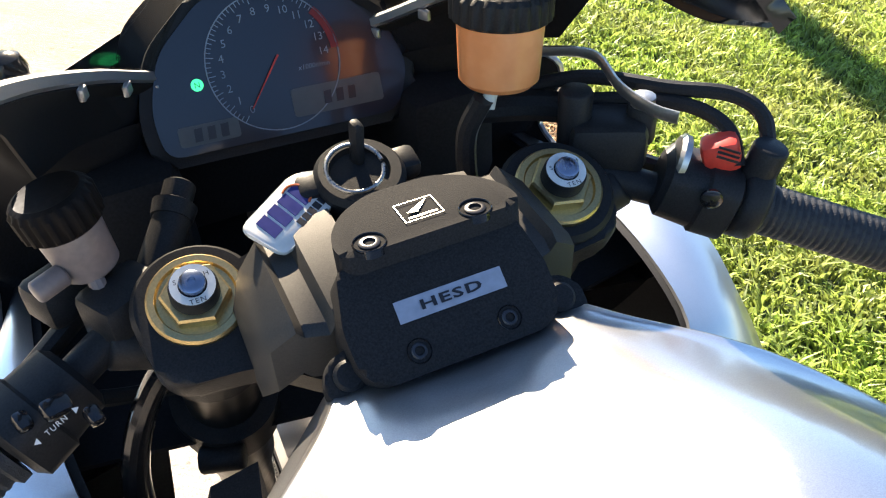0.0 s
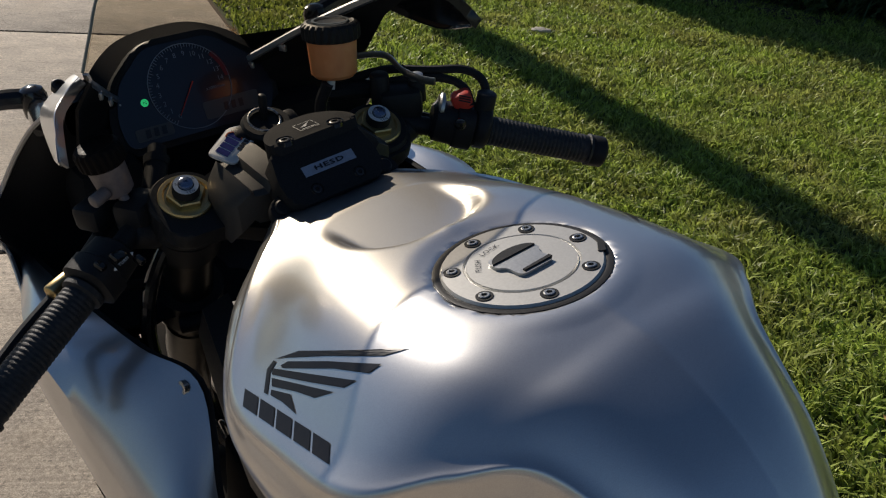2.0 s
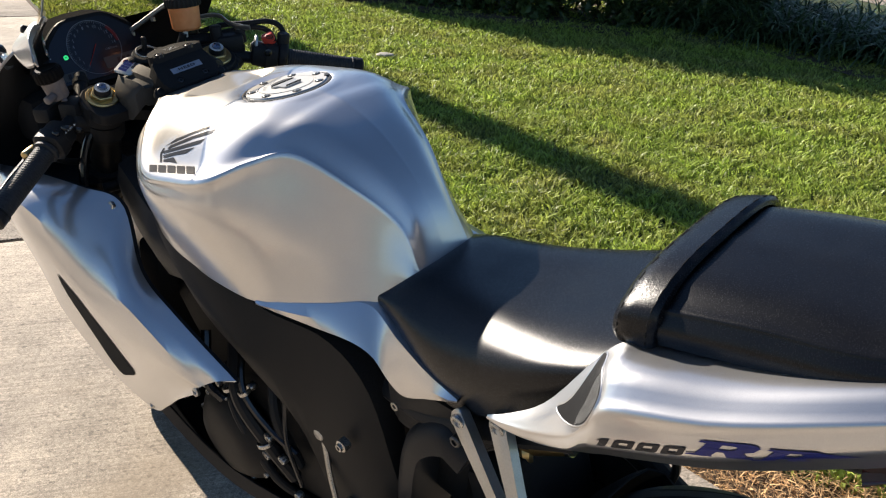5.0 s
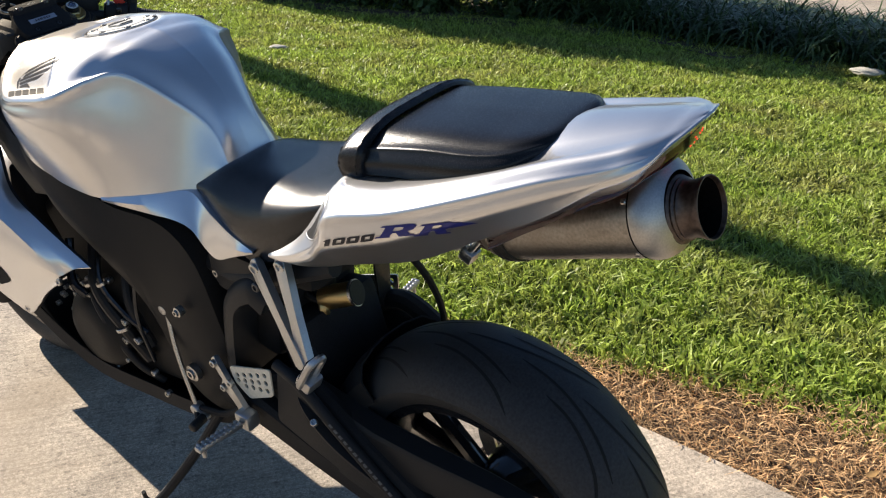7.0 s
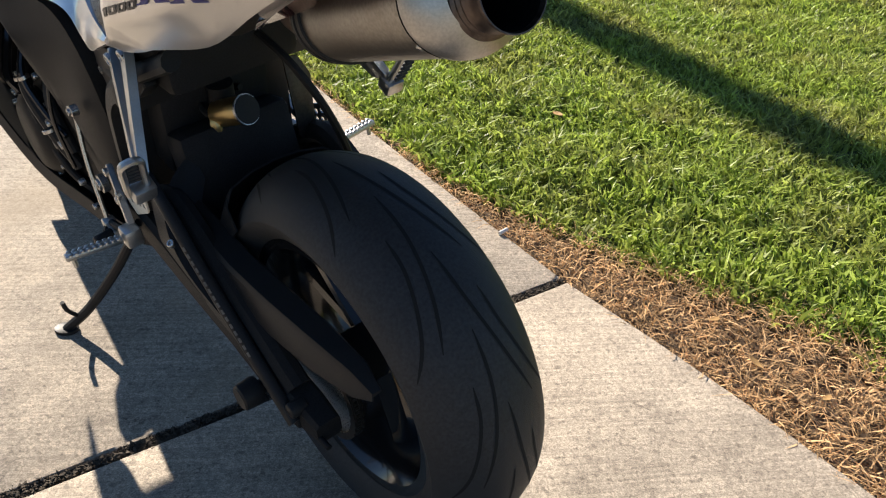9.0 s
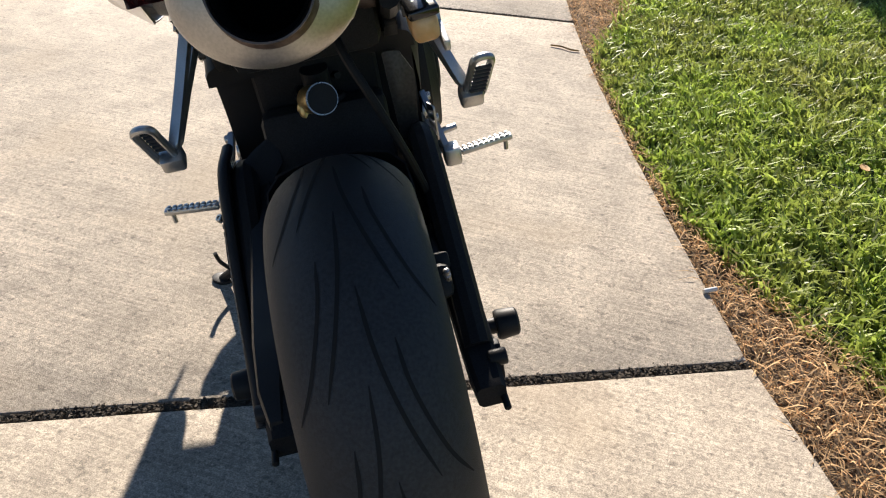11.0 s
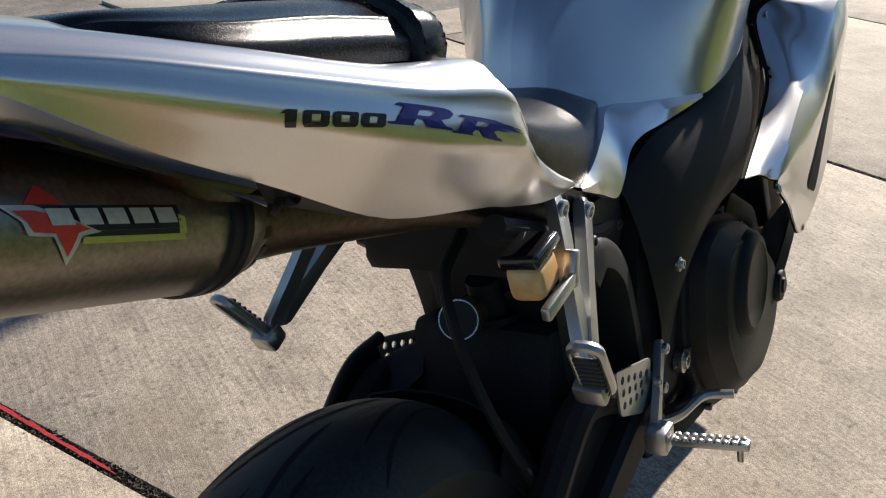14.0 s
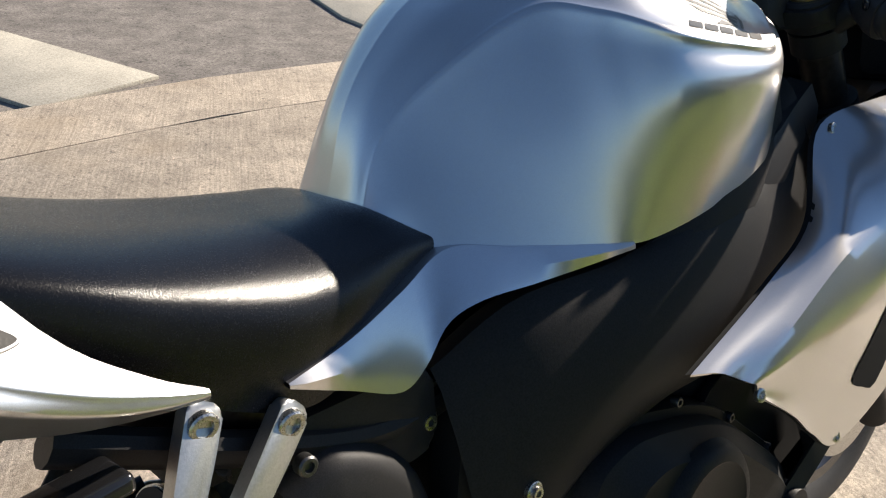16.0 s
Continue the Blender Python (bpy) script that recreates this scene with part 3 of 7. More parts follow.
plate(bm, [(0.021 * math.cos(t), 0.006 + 0.012 * math.sin(t)) for t in np.linspace(0.15, math.pi - 0.15, 14)], 0.0012, Matrix.Translation((0, 0, 0.0066)))
part("lock_recess", bm, BLACK, filler)
bm = bmesh.new()
plate(bm, [(-0.011, -0.0165), (0.016, -0.0165), (0.016, -0.013), (-0.011, -0.014)], 0.0012, Matrix.Translation((0, 0, 0.0066)))
part("flap_slot", bm, BLACK, filler)
bm = bmesh.new()
plate(bm, rounded([(0.045, -0.034), (0.058, -0.021), (0.0605, -0.024), (0.050, -0.038)], 0.002), 0.002, Matrix.Translation((0, 0, 0.003)))
part("hinge_slot", bm, BLACK, filler)
for k in range(7):
    t = radians(60 - 360 / 7 * k + 35)
    bm = bmesh.new()
    lathe(bm, (0.0520 * math.cos(t), 0.0520 * math.sin(t), 0.0028), (0, 0, 1), [(-0.001, 0.0066), (0.0009, 0.0066), (0.0009, 0.0052)], 16)
    part("screw_seat", bm, BLACK, filler)
    bm = bmesh.new()
    lathe(bm, (0.0520 * math.cos(t), 0.0520 * math.sin(t), 0.0034), (0, 0, 1), [(-0.001, 0.0042), (0.0010, 0.0042), (0.0014, 0.0036), (0.0014, 0.0022), (-0.0005, 0.0020)], 12)
    part("screw", bm, STEEL, filler)
for word, u, ang in (("PUSH", 0, 52), ("LOCK", 0, 8)):
    bm = text_mesh(word, 0.0066, spacing=1.2)
    part("word", bm, INK, filler, at=Matrix.Rotation(radians(ang), 4, "Z") @ Matrix.Translation((0, 0.030, 0.0042)), smooth=False)

# rider seat
SEAT = [
    (-0.245, [(0, .800), (.045, .800), (.085, .796), (.097, .790), (.094, .765)]),
    (-0.300, [(0, .826), (.060, .824), (.100, .808), (.114, .790), (.110, .750)]),
    (-0.360, [(0, .836), (.070, .832), (.118, .808), (.134, .780), (.128, .730)]),
    (-0.420, [(0, .844), (.080, .840), (.132, .812), (.147, .775), (.138, .715)]),
    (-0.500, [(0, .860), (.090, .857), (.140, .835), (.152, .800), (.146, .750)]),
    (-0.580, [(0, .884), (.090, .882), (.140, .868), (.150, .845), (.146, .805)]),
    (-0.660, [(0, .912), (.085, .911), (.130, .900), (.140, .885), (.136, .850)]),
]
bm = bmesh.new()
vs = grid(bm, body(SEAT, 44, 26))
bm.faces.new(vs[0])
bm.faces.new(vs[-1][::-1])
bmesh.ops.recalc_face_normals(bm, faces=bm.faces[:])
seat = part("rider_seat", bm, VINYL, bike, "black vinyl rider seat")

# pillion seat
PILL = [
    (-0.640, [(0, .965), (.07, .962), (.114, .952), (.126, .940), (.124, .928)]),
    (-0.660, [(0, .988), (.075, .984), (.119, .968), (.131, .950), (.130, .934)]),
    (-0.700, [(0, .999), (.078, .995), (.119, .979), (.131, .961), (.130, .944)]),
    (-0.780, [(0, 1.011), (.078, 1.008), (.117, .995), (.129, .976), (.128, .958)]),
    (-0.860, [(0, 1.021), (.078, 1.018), (.115, 1.006), (.126, .990), (.126, .972)]),
    (-0.905, [(0, 1.027), (.072, 1.025), (.103, 1.015), (.114, 1.002), (.113, .985)]),
    (-0.932, [(0, 1.029), (.055, 1.028), (.076, 1.021), (.084, 1.011), (.083, .997)]),
    (-0.946, [(0, 1.024), (.036, 1.023), (.050, 1.018), (.055, 1.011), (.054, 1.002)]),
]
PILL = [(y, [p[0], p[1], tuple(c + .22 * (b - c) for c, b in zip(p[2], p[1])), p[2], tuple(c + .25 * (b - c) for c, b in zip(p[2], p[3])), p[3], p[4]]) for y, p in PILL]
bm = bmesh.new()
vs = grid(bm, body(PILL, 60, 40))
bm.faces.new(vs[0])
bm.faces.new(vs[-1][::-1])
bmesh.ops.recalc_face_normals(bm, faces=bm.faces[:])
pillion = part("pillion_seat", bm, VINYL, bike, "black leather pillion seat pad with a stitched front strap")
# strap round the pad's front
bm = bmesh.new()
rr = []
for dy, up in ((0.020, 0.0), (0.012, 0.006), (0.0, 0.007), (-0.020, 0.007), (-0.026, 0.003), (-0.028, -0.002)):
    prof = spline([(-.130 - up, -.664 + dy, .934), (-.133 - up, -.664 + dy, .950), (-.123 - up, -.664 + dy, .9695 + up - .25 * dy), (-.078, -.664 + dy, .9895 + up - .3 * dy), (0, -.664 + dy, .9935 + up - .3 * dy), (.078, -.664 + dy, .9895 + up - .3 * dy), (.123 + up, -.664 + dy, .9695 + up - .25 * dy), (.133 + up, -.664 + dy, .950), (.130 + up, -.664 + dy, .934)], 44)
    rr.append([tuple(p) for p in prof])
grid(bm, rr)
bmesh.ops.recalc_face_normals(bm, faces=bm.faces[:])
strap = part("strap", bm, VINYL, pillion)
THREAD = mat("dark thread", (0.016, 0.016, 0.016), 0.9, spec=0.1)
for row in (1, 3):
    bm = bmesh.new()
    for p, q in zip(rr[row][4:-4:2], rr[row][5:-3:2]):
        cyl(bm, p, q, 0.0006, seg=5)
    part("stitching", bm, THREAD, strap)
# pad base
bm = bmesh.new()
for s in (1, -1):
    box(bm, (s * 0.105, -0.80, 0.948), (0.03, 0.26, 0.014), (-9, 0, 0), 0.004)
part("pad_base", bm, BLACK, pillion)

# tail fairing: two sides and the rear cowl
TAIL = [
    (-0.510, [(.172, .779), (.173, .778), (.174, .777), (.174, .775), (.172, .772)]),
    (-0.545, [(.170, .801), (.176, .797), (.182, .792), (.183, .784), (.173, .776)]),
    (-0.590, [(.165, .840), (.178, .829), (.191, .815), (.192, .802), (.174, .785)]),
    (-0.640, [(.147, .914), (.173, .889), (.201, .850), (.206, .833), (.170, .800)]),
    (-0.664, [(.138, .938), (.174, .929), (.206, .884), (.211, .858), (.166, .809)]),
    (-0.690, [(.128, .940), (.177, .940), (.209, .915), (.213, .874), (.161, .816)]),
    (-0.780, [(.116, .958), (.160, .958), (.194, .940), (.198, .904), (.140, .842)]),
    (-0.880, [(.106, .990), (.136, .992), (.162, .975), (.166, .948), (.132, .903)]),
    (-0.960, [(.086, 1.018), (.108, 1.020), (.131, 1.004), (.135, .984), (.121, .953)]),
    (-1.020, [(.065, 1.040), (.092, 1.038), (.107, 1.022), (.111, 1.009), (.109, .998)]),
    (-1.050, [(.055, 1.051), (.080, 1.049), (.096, 1.034), (.101, 1.023), (.0995, 1.014)]),
    (-1.070, [(.045, 1.058), (.066, 1.055), (.082, 1.043), (.088, 1.036), (.0885, 1.030)]),
    (-1.084, [(.032, 1.064), (.046, 1.061), (.057, 1.056), (.064, 1.053), (.066, 1.050)]),
    (-1.095, [(.014, 1.068), (.022, 1.067), (.032, 1.065), (.040, 1.063), (.044, 1.061)]),
    (-1.101, [(.0, 1.070), (.005, 1.0702), (.012, 1.070), (.018, 1.069), (.022, 1.068)]),
]
# firmer creases on the upper shoulder and along the flank
TAIL = [(y, [p[0], p[1], tuple(c + .3 * (b - c) for c, b in zip(p[2], p[1])), p[2], tuple(c + .3 * (b - c) for c, b in zip(p[2], p[3])), p[3], tuple(c + .4 * (b - c) for c, b in zip(p[3], p[4])), p[4]]) for y, p in TAIL]
cols, _ = surface(TAIL, 60, 24)
bm = bmesh.new()
for s in (1, -1):
    grid(bm, [[(s * cols[j][i][0], cols[j][i][1], cols[j][i][2]) for j in range(24)] for i in range(60)], flip=s < 0)
# rear deck behind the pad
deck = []
for i in range(30, 60):
    x0 = cols[0][i][0]
    deck.append([(u * x0, cols[0][i][1], cols[0][i][2] + float(np.interp(cols[0][i][1], (-1.107, -1.02, -.95, -.80), (.001, .012, .020, .020))) * (1 - u * u)) for u in np.linspace(-1, 1, 9)])
grid(bm, deck, flip=True)
bmesh.ops.remove_doubles(bm, verts=bm.verts[:], dist=0.0004)
solid(bm, 0.003)
tail = part("tail_fairing", bm, SILVER, bike, "silver painted pointed tail fairing")
# scoop at the front of each tail side: a flat patch, the duct's shade as black, with a mesh
MESHM = mat("vent wire", (0.45, 0.45, 0.44), .4, .8, grain=.2)
VENT = [(-.0247, .0338), (.002, .0298), (.0200, .024), (.0300, .0124), (.032, .0009), (.0260, -.0189), (.0098, -.0366), (-.0087, -.0487), (-.0260, -.0535), (-.0300, -.0500), (-.0244, -.0400), (-.0207, -.0246), (-.0224, -.0063), (-.0260, .0104), (-.0300, .0226), (-.0310, .030)]
WIRE = [(.004, .0285), (.018, .0238), (.0285, .0120), (.0305, .0009), (.0248, -.0180), (.0110, -.0340), (.006, -.020), (.008, -.004), (.004, .012)]


def inside(p, poly):
    odd = False
    for (x1, y1), (x2, y2) in zip(poly, poly[1:] + poly[:1]):
        if (y1 > p[1]) != (y2 > p[1]) and p[0] < x1 + (x2 - x1) * (p[1] - y1) / (y2 - y1):
            odd = not odd
    return odd


for s in (1, -1):
    vm = Matrix(((s * .762, s * -.310, s * .569, s * .178), (-.648, -.364, .669, -.655), (0, .878, .478, .893), (0, 0, 0, 1)))
    bm = bmesh.new()
    bm.faces.new([bm.verts.new((u, v, 0)) for u, v in spline(VENT + VENT[:1], 40)[:-1]])
    bmesh.ops.triangulate(bm, faces=bm.faces[:])
    bmesh.ops.subdivide_edges(bm, edges=bm.edges[:], cuts=2, use_grid_fill=True)
    on_surface(bm, tail, vm, .0010)
    bmesh.ops.recalc_face_normals(bm, faces=bm.faces[:])
    vent = part("tail_vent_shade", bm, SHADEB, tail, "flat black patch for the scoop's shade, with a wire mesh")
    bm = bmesh.new()
    for way in (1, -1):
        for k in range(-16, 30):
            for j in range(60):
                v = -.036 + .0011 * j
                u = .0024 * k + way * .6 * v
                if inside((u, v), WIRE):
                    du = way * .6 * .0011
                    bm.faces.new([bm.verts.new(p + (0,)) for p in ((u - .0003, v), (u + .0003, v), (u + du + .0003, v + .0011), (u + du - .0003, v + .0011))])
    bmesh.ops.recalc_face_normals(bm, faces=bm.faces[:])
    on_surface(bm, tail, vm, .0018)
    part("vent_mesh", bm, MESHM, vent, smooth=False)
    bm = bmesh.new()
    ring = spline(VENT + VENT[:1], 60)
    rb = bmesh.new()
    vv = [rb.verts.new((u, v, 0)) for u, v in ring]
    on_surface(rb, tail, vm, .0)
    tube(bm, [tuple(v.co) for v in vv], .0014, 6, 80)
    rb.free()
    part("vent_rim", bm, SILVER, tail)
# under tray
bm = bmesh.new()
rows = []
for y, w, z, dz in ((-0.50, .14, .778, .02), (-0.62, .160, .802, .03), (-0.74, .140, .840, .035), (-0.86, .125, .900, .03), (-0.97, .10, .965, .02)):
    dz *= .45
    rows.append([(-w, y, z), (-w * .6, y, z - dz), (0, y, z - dz * .6), (w * .6, y, z - dz), (w, y, z), (w * .9, y, z + .04), (-w * .9, y, z + .04)])
loft(bm, rows)
bmesh.ops.recalc_face_normals(bm, faces=bm.faces[:])
part("under_tray", bm, BLACK, bike)

# tail lamp: a rounded lens that hangs under the tail's rim
def u_curve(half):
    full = [(-x, y, z) for x, y, z in reversed(half[1:])] + list(half)
    p = spline(full, 500)
    run = np.concatenate([[0], np.cumsum(np.linalg.norm(np.diff(p, axis=0), axis=1))])
    return [tuple(np.interp(q, run, p[:, k]) for k in range(3)) for q in np.linspace(0, run[-1], 49)]


def under_rim(p, f):
    """A point on the band that tucks in below the tail's edge, f from the edge to the lens."""
    k = float(np.interp(-p[1], (.86, .93, 1.06), (.15, .45, 1)))
    return (p[0] * (1 - .10 * f * k), p[1] + .014 * f * k, p[2] - .022 * f * k)


RIM_HALF = [(0, -1.1025, 1.0685)] + [tuple(cols[23][i]) for i in range(58, 0, -4) if cols[23][i][1] < -.87]
U_EDGE = u_curve(RIM_HALF)
U_TOP = [under_rim(p, 1) for p in U_EDGE]
U_LOW = u_curve([(0, -1.060, 1.002), (.034, -1.056, 1.001), (.060, -1.038, .992), (.080, -1.010, .980), (.100, -.966, .955), (.114, -.925, .928), tuple(Vector(U_TOP[-1]) + Vector((-.004, 0, -.010)))])
bm = bmesh.new()
rows = []
for f in np.linspace(0, 1, 9):
    rows.append([tuple(Vector(a).lerp(Vector(b), f) + Vector((a[0] * .10, -.006, -.004)) * math.sin(math.pi * f)) for a, b in zip(U_TOP, U_LOW)])
grid(bm, rows)
grid(bm, [[tuple(Vector(a).lerp(Vector((-a[0], a[1], a[2])), f)) for f in np.linspace(0, 1, 9)] for a in U_LOW[:25]])
bmesh.ops.remove_doubles(bm, verts=bm.verts[:], dist=.0003)
bmesh.ops.recalc_face_normals(bm, faces=bm.faces[:])
lamp = part("tail_lamp", bm, LENS, bike, "smoked red tail lamp with glowing diodes")
# rear lip above the lamp
bm = bmesh.new()
lip = [[under_rim(p, f) for p in U_EDGE] for f in np.linspace(-.04, 1.02, 6)]
grid(bm, lip)
solid(bm, .002)
part("tail_lip", bm, SILVER, bike)
bm = bmesh.new()
for k in range(5):
    plate(bm, [(-.031 + .0125 * k, -.0045), (-.0215 + .0125 * k, -.0045), (-.0205 + .0125 * k, .0045), (-.030 + .0125 * k, .0045)], .0006, place((0, -1.0970, 1.0575), (1, 0, 0), (0, -.54, .84)))
part("lip_word_bar", bm, INK, bike, smooth=False)

# wheels
def wheel(name, c, R, half, rim_r, label):
    w = new(name)
    w.parent = bike
    w["label"] = label
    w.location = c
    bm = bmesh.new()
    prof = []
    for t in np.linspace(-1, 1, 25):
        a = t * radians(72)
        prof.append((half * math.sin(a) / math.sin(radians(72)), R - half * 1.02 * (1 - math.cos(a)) * 0.82))
    prof = [(-half * .72, rim_r - .004), (-half * .86, rim_r + .008), (-half * .98, rim_r + .03)] + prof + [(half * .98, rim_r + .03), (half * .86, rim_r + .008), (half * .72, rim_r - .004)]
    lathe(bm, (0, 0, 0), (1, 0, 0), prof, 96, cap=False)
    bmesh.ops.recalc_face_normals(bm, faces=bm.faces[:])
    tyre = part("tyre", bm, RUBBER, w, "black slick sports tyre with curved grooves")
    bm = bmesh.new()
    hw = half * .74
    lathe(bm, (0, 0, 0), (1, 0, 0), [(-hw, rim_r - .002), (-hw - .004, rim_r + .006), (-hw - .002, rim_r - .016), (-hw * .7, rim_r - .030), (0, rim_r - .036), (hw * .7, rim_r - .030), (hw + .002, rim_r - .016), (hw + .004, rim_r + .006), (hw, rim_r - .002), (hw * .6, rim_r - .018), (0, rim_r - .024), (-hw * .6, rim_r - .018), (-hw, rim_r - .002)], 72, cap=False)
    for k in range(3):
        for d in (-0.22, 0.22):
            t = 2 * math.pi * k / 3 + 0.5
            p = (0, math.cos(t + d * .3) * .04, math.sin(t + d * .3) * .04)
            q = (0, math.cos(t + d) * (rim_r - .03), math.sin(t + d) * (rim_r - .03))
            tube(bm, [p, tuple((Vector(p) + Vector(q)) / 2), q], 0.016, 8, 6, 1.4)
    cyl(bm, (-hw, 0, 0), (hw, 0, 0), 0.045, seg=32, bev=0.004)
    part("rim", bm, GLOSS, w)
    return w, tyre, prof


rear, _, rprof = wheel("rear_wheel", (0, -0.800, 0.306), 0.311, 0.099, 0.216, "black rear wheel")
wheel("front_wheel", (0, 0.664, 0.300), 0.300, 0.062, 0.218, "black front wheel")


def tread_r(x):
    xs = [p[0] for p in rprof[3:-3]]
    return float(np.interp(x, xs, [p[1] for p in rprof[3:-3]]))


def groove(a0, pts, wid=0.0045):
    """A flat strip on the rear tyre, a groove's shade put in as dark colour: pts of (turn in degrees, x)."""
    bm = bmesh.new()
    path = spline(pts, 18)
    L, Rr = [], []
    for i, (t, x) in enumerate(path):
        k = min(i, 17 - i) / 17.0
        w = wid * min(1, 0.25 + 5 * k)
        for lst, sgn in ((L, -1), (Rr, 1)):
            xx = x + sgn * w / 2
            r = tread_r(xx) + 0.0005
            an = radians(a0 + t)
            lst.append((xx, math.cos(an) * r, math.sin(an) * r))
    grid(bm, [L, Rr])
    part("groove_shade", bm, GROOVE_SHADE, rear)


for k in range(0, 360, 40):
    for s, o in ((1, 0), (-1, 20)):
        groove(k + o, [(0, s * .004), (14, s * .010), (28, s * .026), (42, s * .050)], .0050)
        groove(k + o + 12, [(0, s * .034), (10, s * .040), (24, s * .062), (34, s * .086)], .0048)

# rear disc, sprocket, chain
bm = bmesh.new()
lathe(bm, (0.092, -0.800, 0.306), (1, 0, 0), [(0, .11), (.005, .11), (.005, .075), (0, .075), (0, .11)], 48, cap=False)
part("brake_disc", bm, STEEL, bike)
bm = bmesh.new()
pts = []
for k in range(84):
    r = 0.088 + (0.006 if k % 2 else -0.001)
    pts.append((r * math.cos(2 * math.pi * k / 84), r * math.sin(2 * math.pi * k / 84)))
plate(bm, pts, 0.006, Matrix.Translation((-0.104, -0.800, 0.306)) @ SIDE[1])
part("sprocket", bm, STEEL, bike)
bm = bmesh.new()

loop = []
for t in np.linspace(-95, 95, 40):
    a = radians(180 + t)
    loop.append((-0.104, -0.800 + 0.092 * math.cos(a), 0.306 + 0.092 * math.sin(a)))
n = 34
loop += [(-0.104, -0.800 + (0.508 * k / n), 0.306 - .092 + (.070 * k / n)) for k in range(1, n)]
loop += [(-0.104, -0.292 + .036 * math.cos(radians(a)), 0.36 + .036 * math.sin(radians(a)) * 1.6) for a in np.linspace(-80, 80, 8)]
loop += [(-0.104, -0.292 - (0.508 * k / n), 0.418 - (.020 * k / n)) for k in range(1, n)]
for i, (p, q) in enumerate(zip(loop, loop[1:] + loop[:1])):
    p, q = Vector(p), Vector(q)
    off = 0.0075 if i % 2 else 0.0045
    for s in (1, -1):
        d = (q - p).normalized()
        mm = place((p + q) / 2 + Vector((s * off, 0, 0)), d, (0, 0, 1) if abs(d.z) < .9 else (0, 1, 0))
        plate(bm, [(-.009, -.004), (-.005, -.006), (.005, -.006), (.009, -.004), (.009, .004), (.005, .006), (-.005, .006), (-.009, .004)], 0.002, place((p + q) / 2 + Vector((s * off, 0, 0)), d, d.cross(Vector((1, 0, 0)))))
    cyl(bm, p - Vector((.008, 0, 0)), p + Vector((.008, 0, 0)), 0.004, seg=8)
part("chain", bm, mat("oily chain", (0.05, 0.045, 0.04), 0.4, 0.8, grain=0.3), bike)

# swingarm: two braced arms
for s in (1, -1):
    bm = bmesh.new()
    x = s * 0.142
    rows = []
    for y, z, h, w in ((-0.29, .405, .080, .056), (-0.40, .385, .070, .056), (-0.52, .352, .060, .052), (-0.64, .325, .052, .048), (-0.72, .306, .054, .048), (-0.83, .292, .050, .046), (-0.875, .288, .034, .040)):
        rows.append([(x + w / 2 * cx, y, z + h / 2 * cz) for cx, cz in ((-1, -.7), (-.7, -1), (.7, -1), (1, -.7), (1, .7), (.7, 1), (-.7, 1), (-1, .7))])
    loft(bm, rows)
    # upper brace
    tube(bm, [(x, -0.36, .43), (x, -0.46, .485), (x, -0.52, .487), (x, -0.62, .43), (x, -0.70, .38), (x, -0.80, .315)], 0.021, 10, 24, 1.0)
    bmesh.ops.recalc_face_normals(bm, faces=bm.faces[:])
    plate(bm, rounded([(-.36, .395), (-.45, .465), (-.54, .468), (-.64, .410), (-.70, .345), (-.56, .345), (-.42, .375)], .015), .012, sided(.134, s))
    part("swingarm", bm, MATTE, bike, "black braced swingarm")
    bm = bmesh.new()
    cyl(bm, (s * .150, -0.800, .298), (s * .172, -0.800, .298), 0.018, seg=6, bev=0.002)
    part("axle_nut", bm, BLACK, bike)
    bm = bmesh.new()
    lathe(bm, (s * .165, -0.742, .296), (s, 0, 0), [(0, .012), (.014, .012), (.014, .021), (.018, .023), (.044, .021), (.047, .018)], 24)
    part("axle_slider", bm, BLACK, bike, "black plastic axle slider bobbin")
    bm = bmesh.new()
    cyl(bm, (s * .150, -0.828, .312), (s * .176, -0.828, .312), 0.012, seg=16, bev=.002)
    part("stand_bobbin", bm, BLACK, bike)
# inner mudguard in front of the tyre
bm = bmesh.new()
rows = []
for t in np.linspace(-8, 46, 14):
    a = radians(t)
    w = .104
    rows.append([(x, -0.800 + (.326 - dr) * math.cos(a), 0.306 + (.326 - dr) * math.sin(a)) for x, dr in ((-w - .004, .075), (-w, .035), (-w * .8, .012), (-w * .4, .001), (0, -.002), (w * .4, .001), (w * .8, .012), (w, .035), (w + .004, .075))])
grid(bm, rows)
solid(bm, .003)
guard = part("inner_mudguard", bm, MATTE, bike, "matte black inner mudguard")
bm = bmesh.new()
box(bm, (0, -.445, .47), (.20, .07, .19), (-12, 0, 0), .015)
part("guard_stay", bm, MATTE, guard)
# word strip along the left arm's brace, too worn to read: plain pale bars
bm = bmesh.new()
tube(bm, [(-.160, -.455, .530), (-.168, -.520, .518), (-.171, -.60, .460), (-.172, -.70, .385), (-.172, -.83, .288)], .0105, 12, 30, .8)
# added dark sheet in place of the shaded opening below the rail
plate(bm, rounded([(-.465, .528), (-.52, .512), (-.60, .454), (-.70, .380), (-.79, .312), (-.60, .345), (-.44, .40)][::-1], .012), .006, sided(.164, -1))
rail = part("arm_rail", bm, BLACK, bike, "slim black rail along the swingarm, with a dark sheet for the shaded gap below")
for k in range(16):
    y0 = -.585 - .0098 * k
    bm = bmesh.new()
    plate(bm, [(0, -.0022), (.0075, -.0022), (.0085, .0022), (.0010, .0022)], .0006, place((-.1792, y0 - .003, .4645 + .75 * (y0 + .60) + .0), (0, -.797, -.604), (.55, -.50, .66)))
    part("word_bar", bm, WORN, rail, smooth=False)
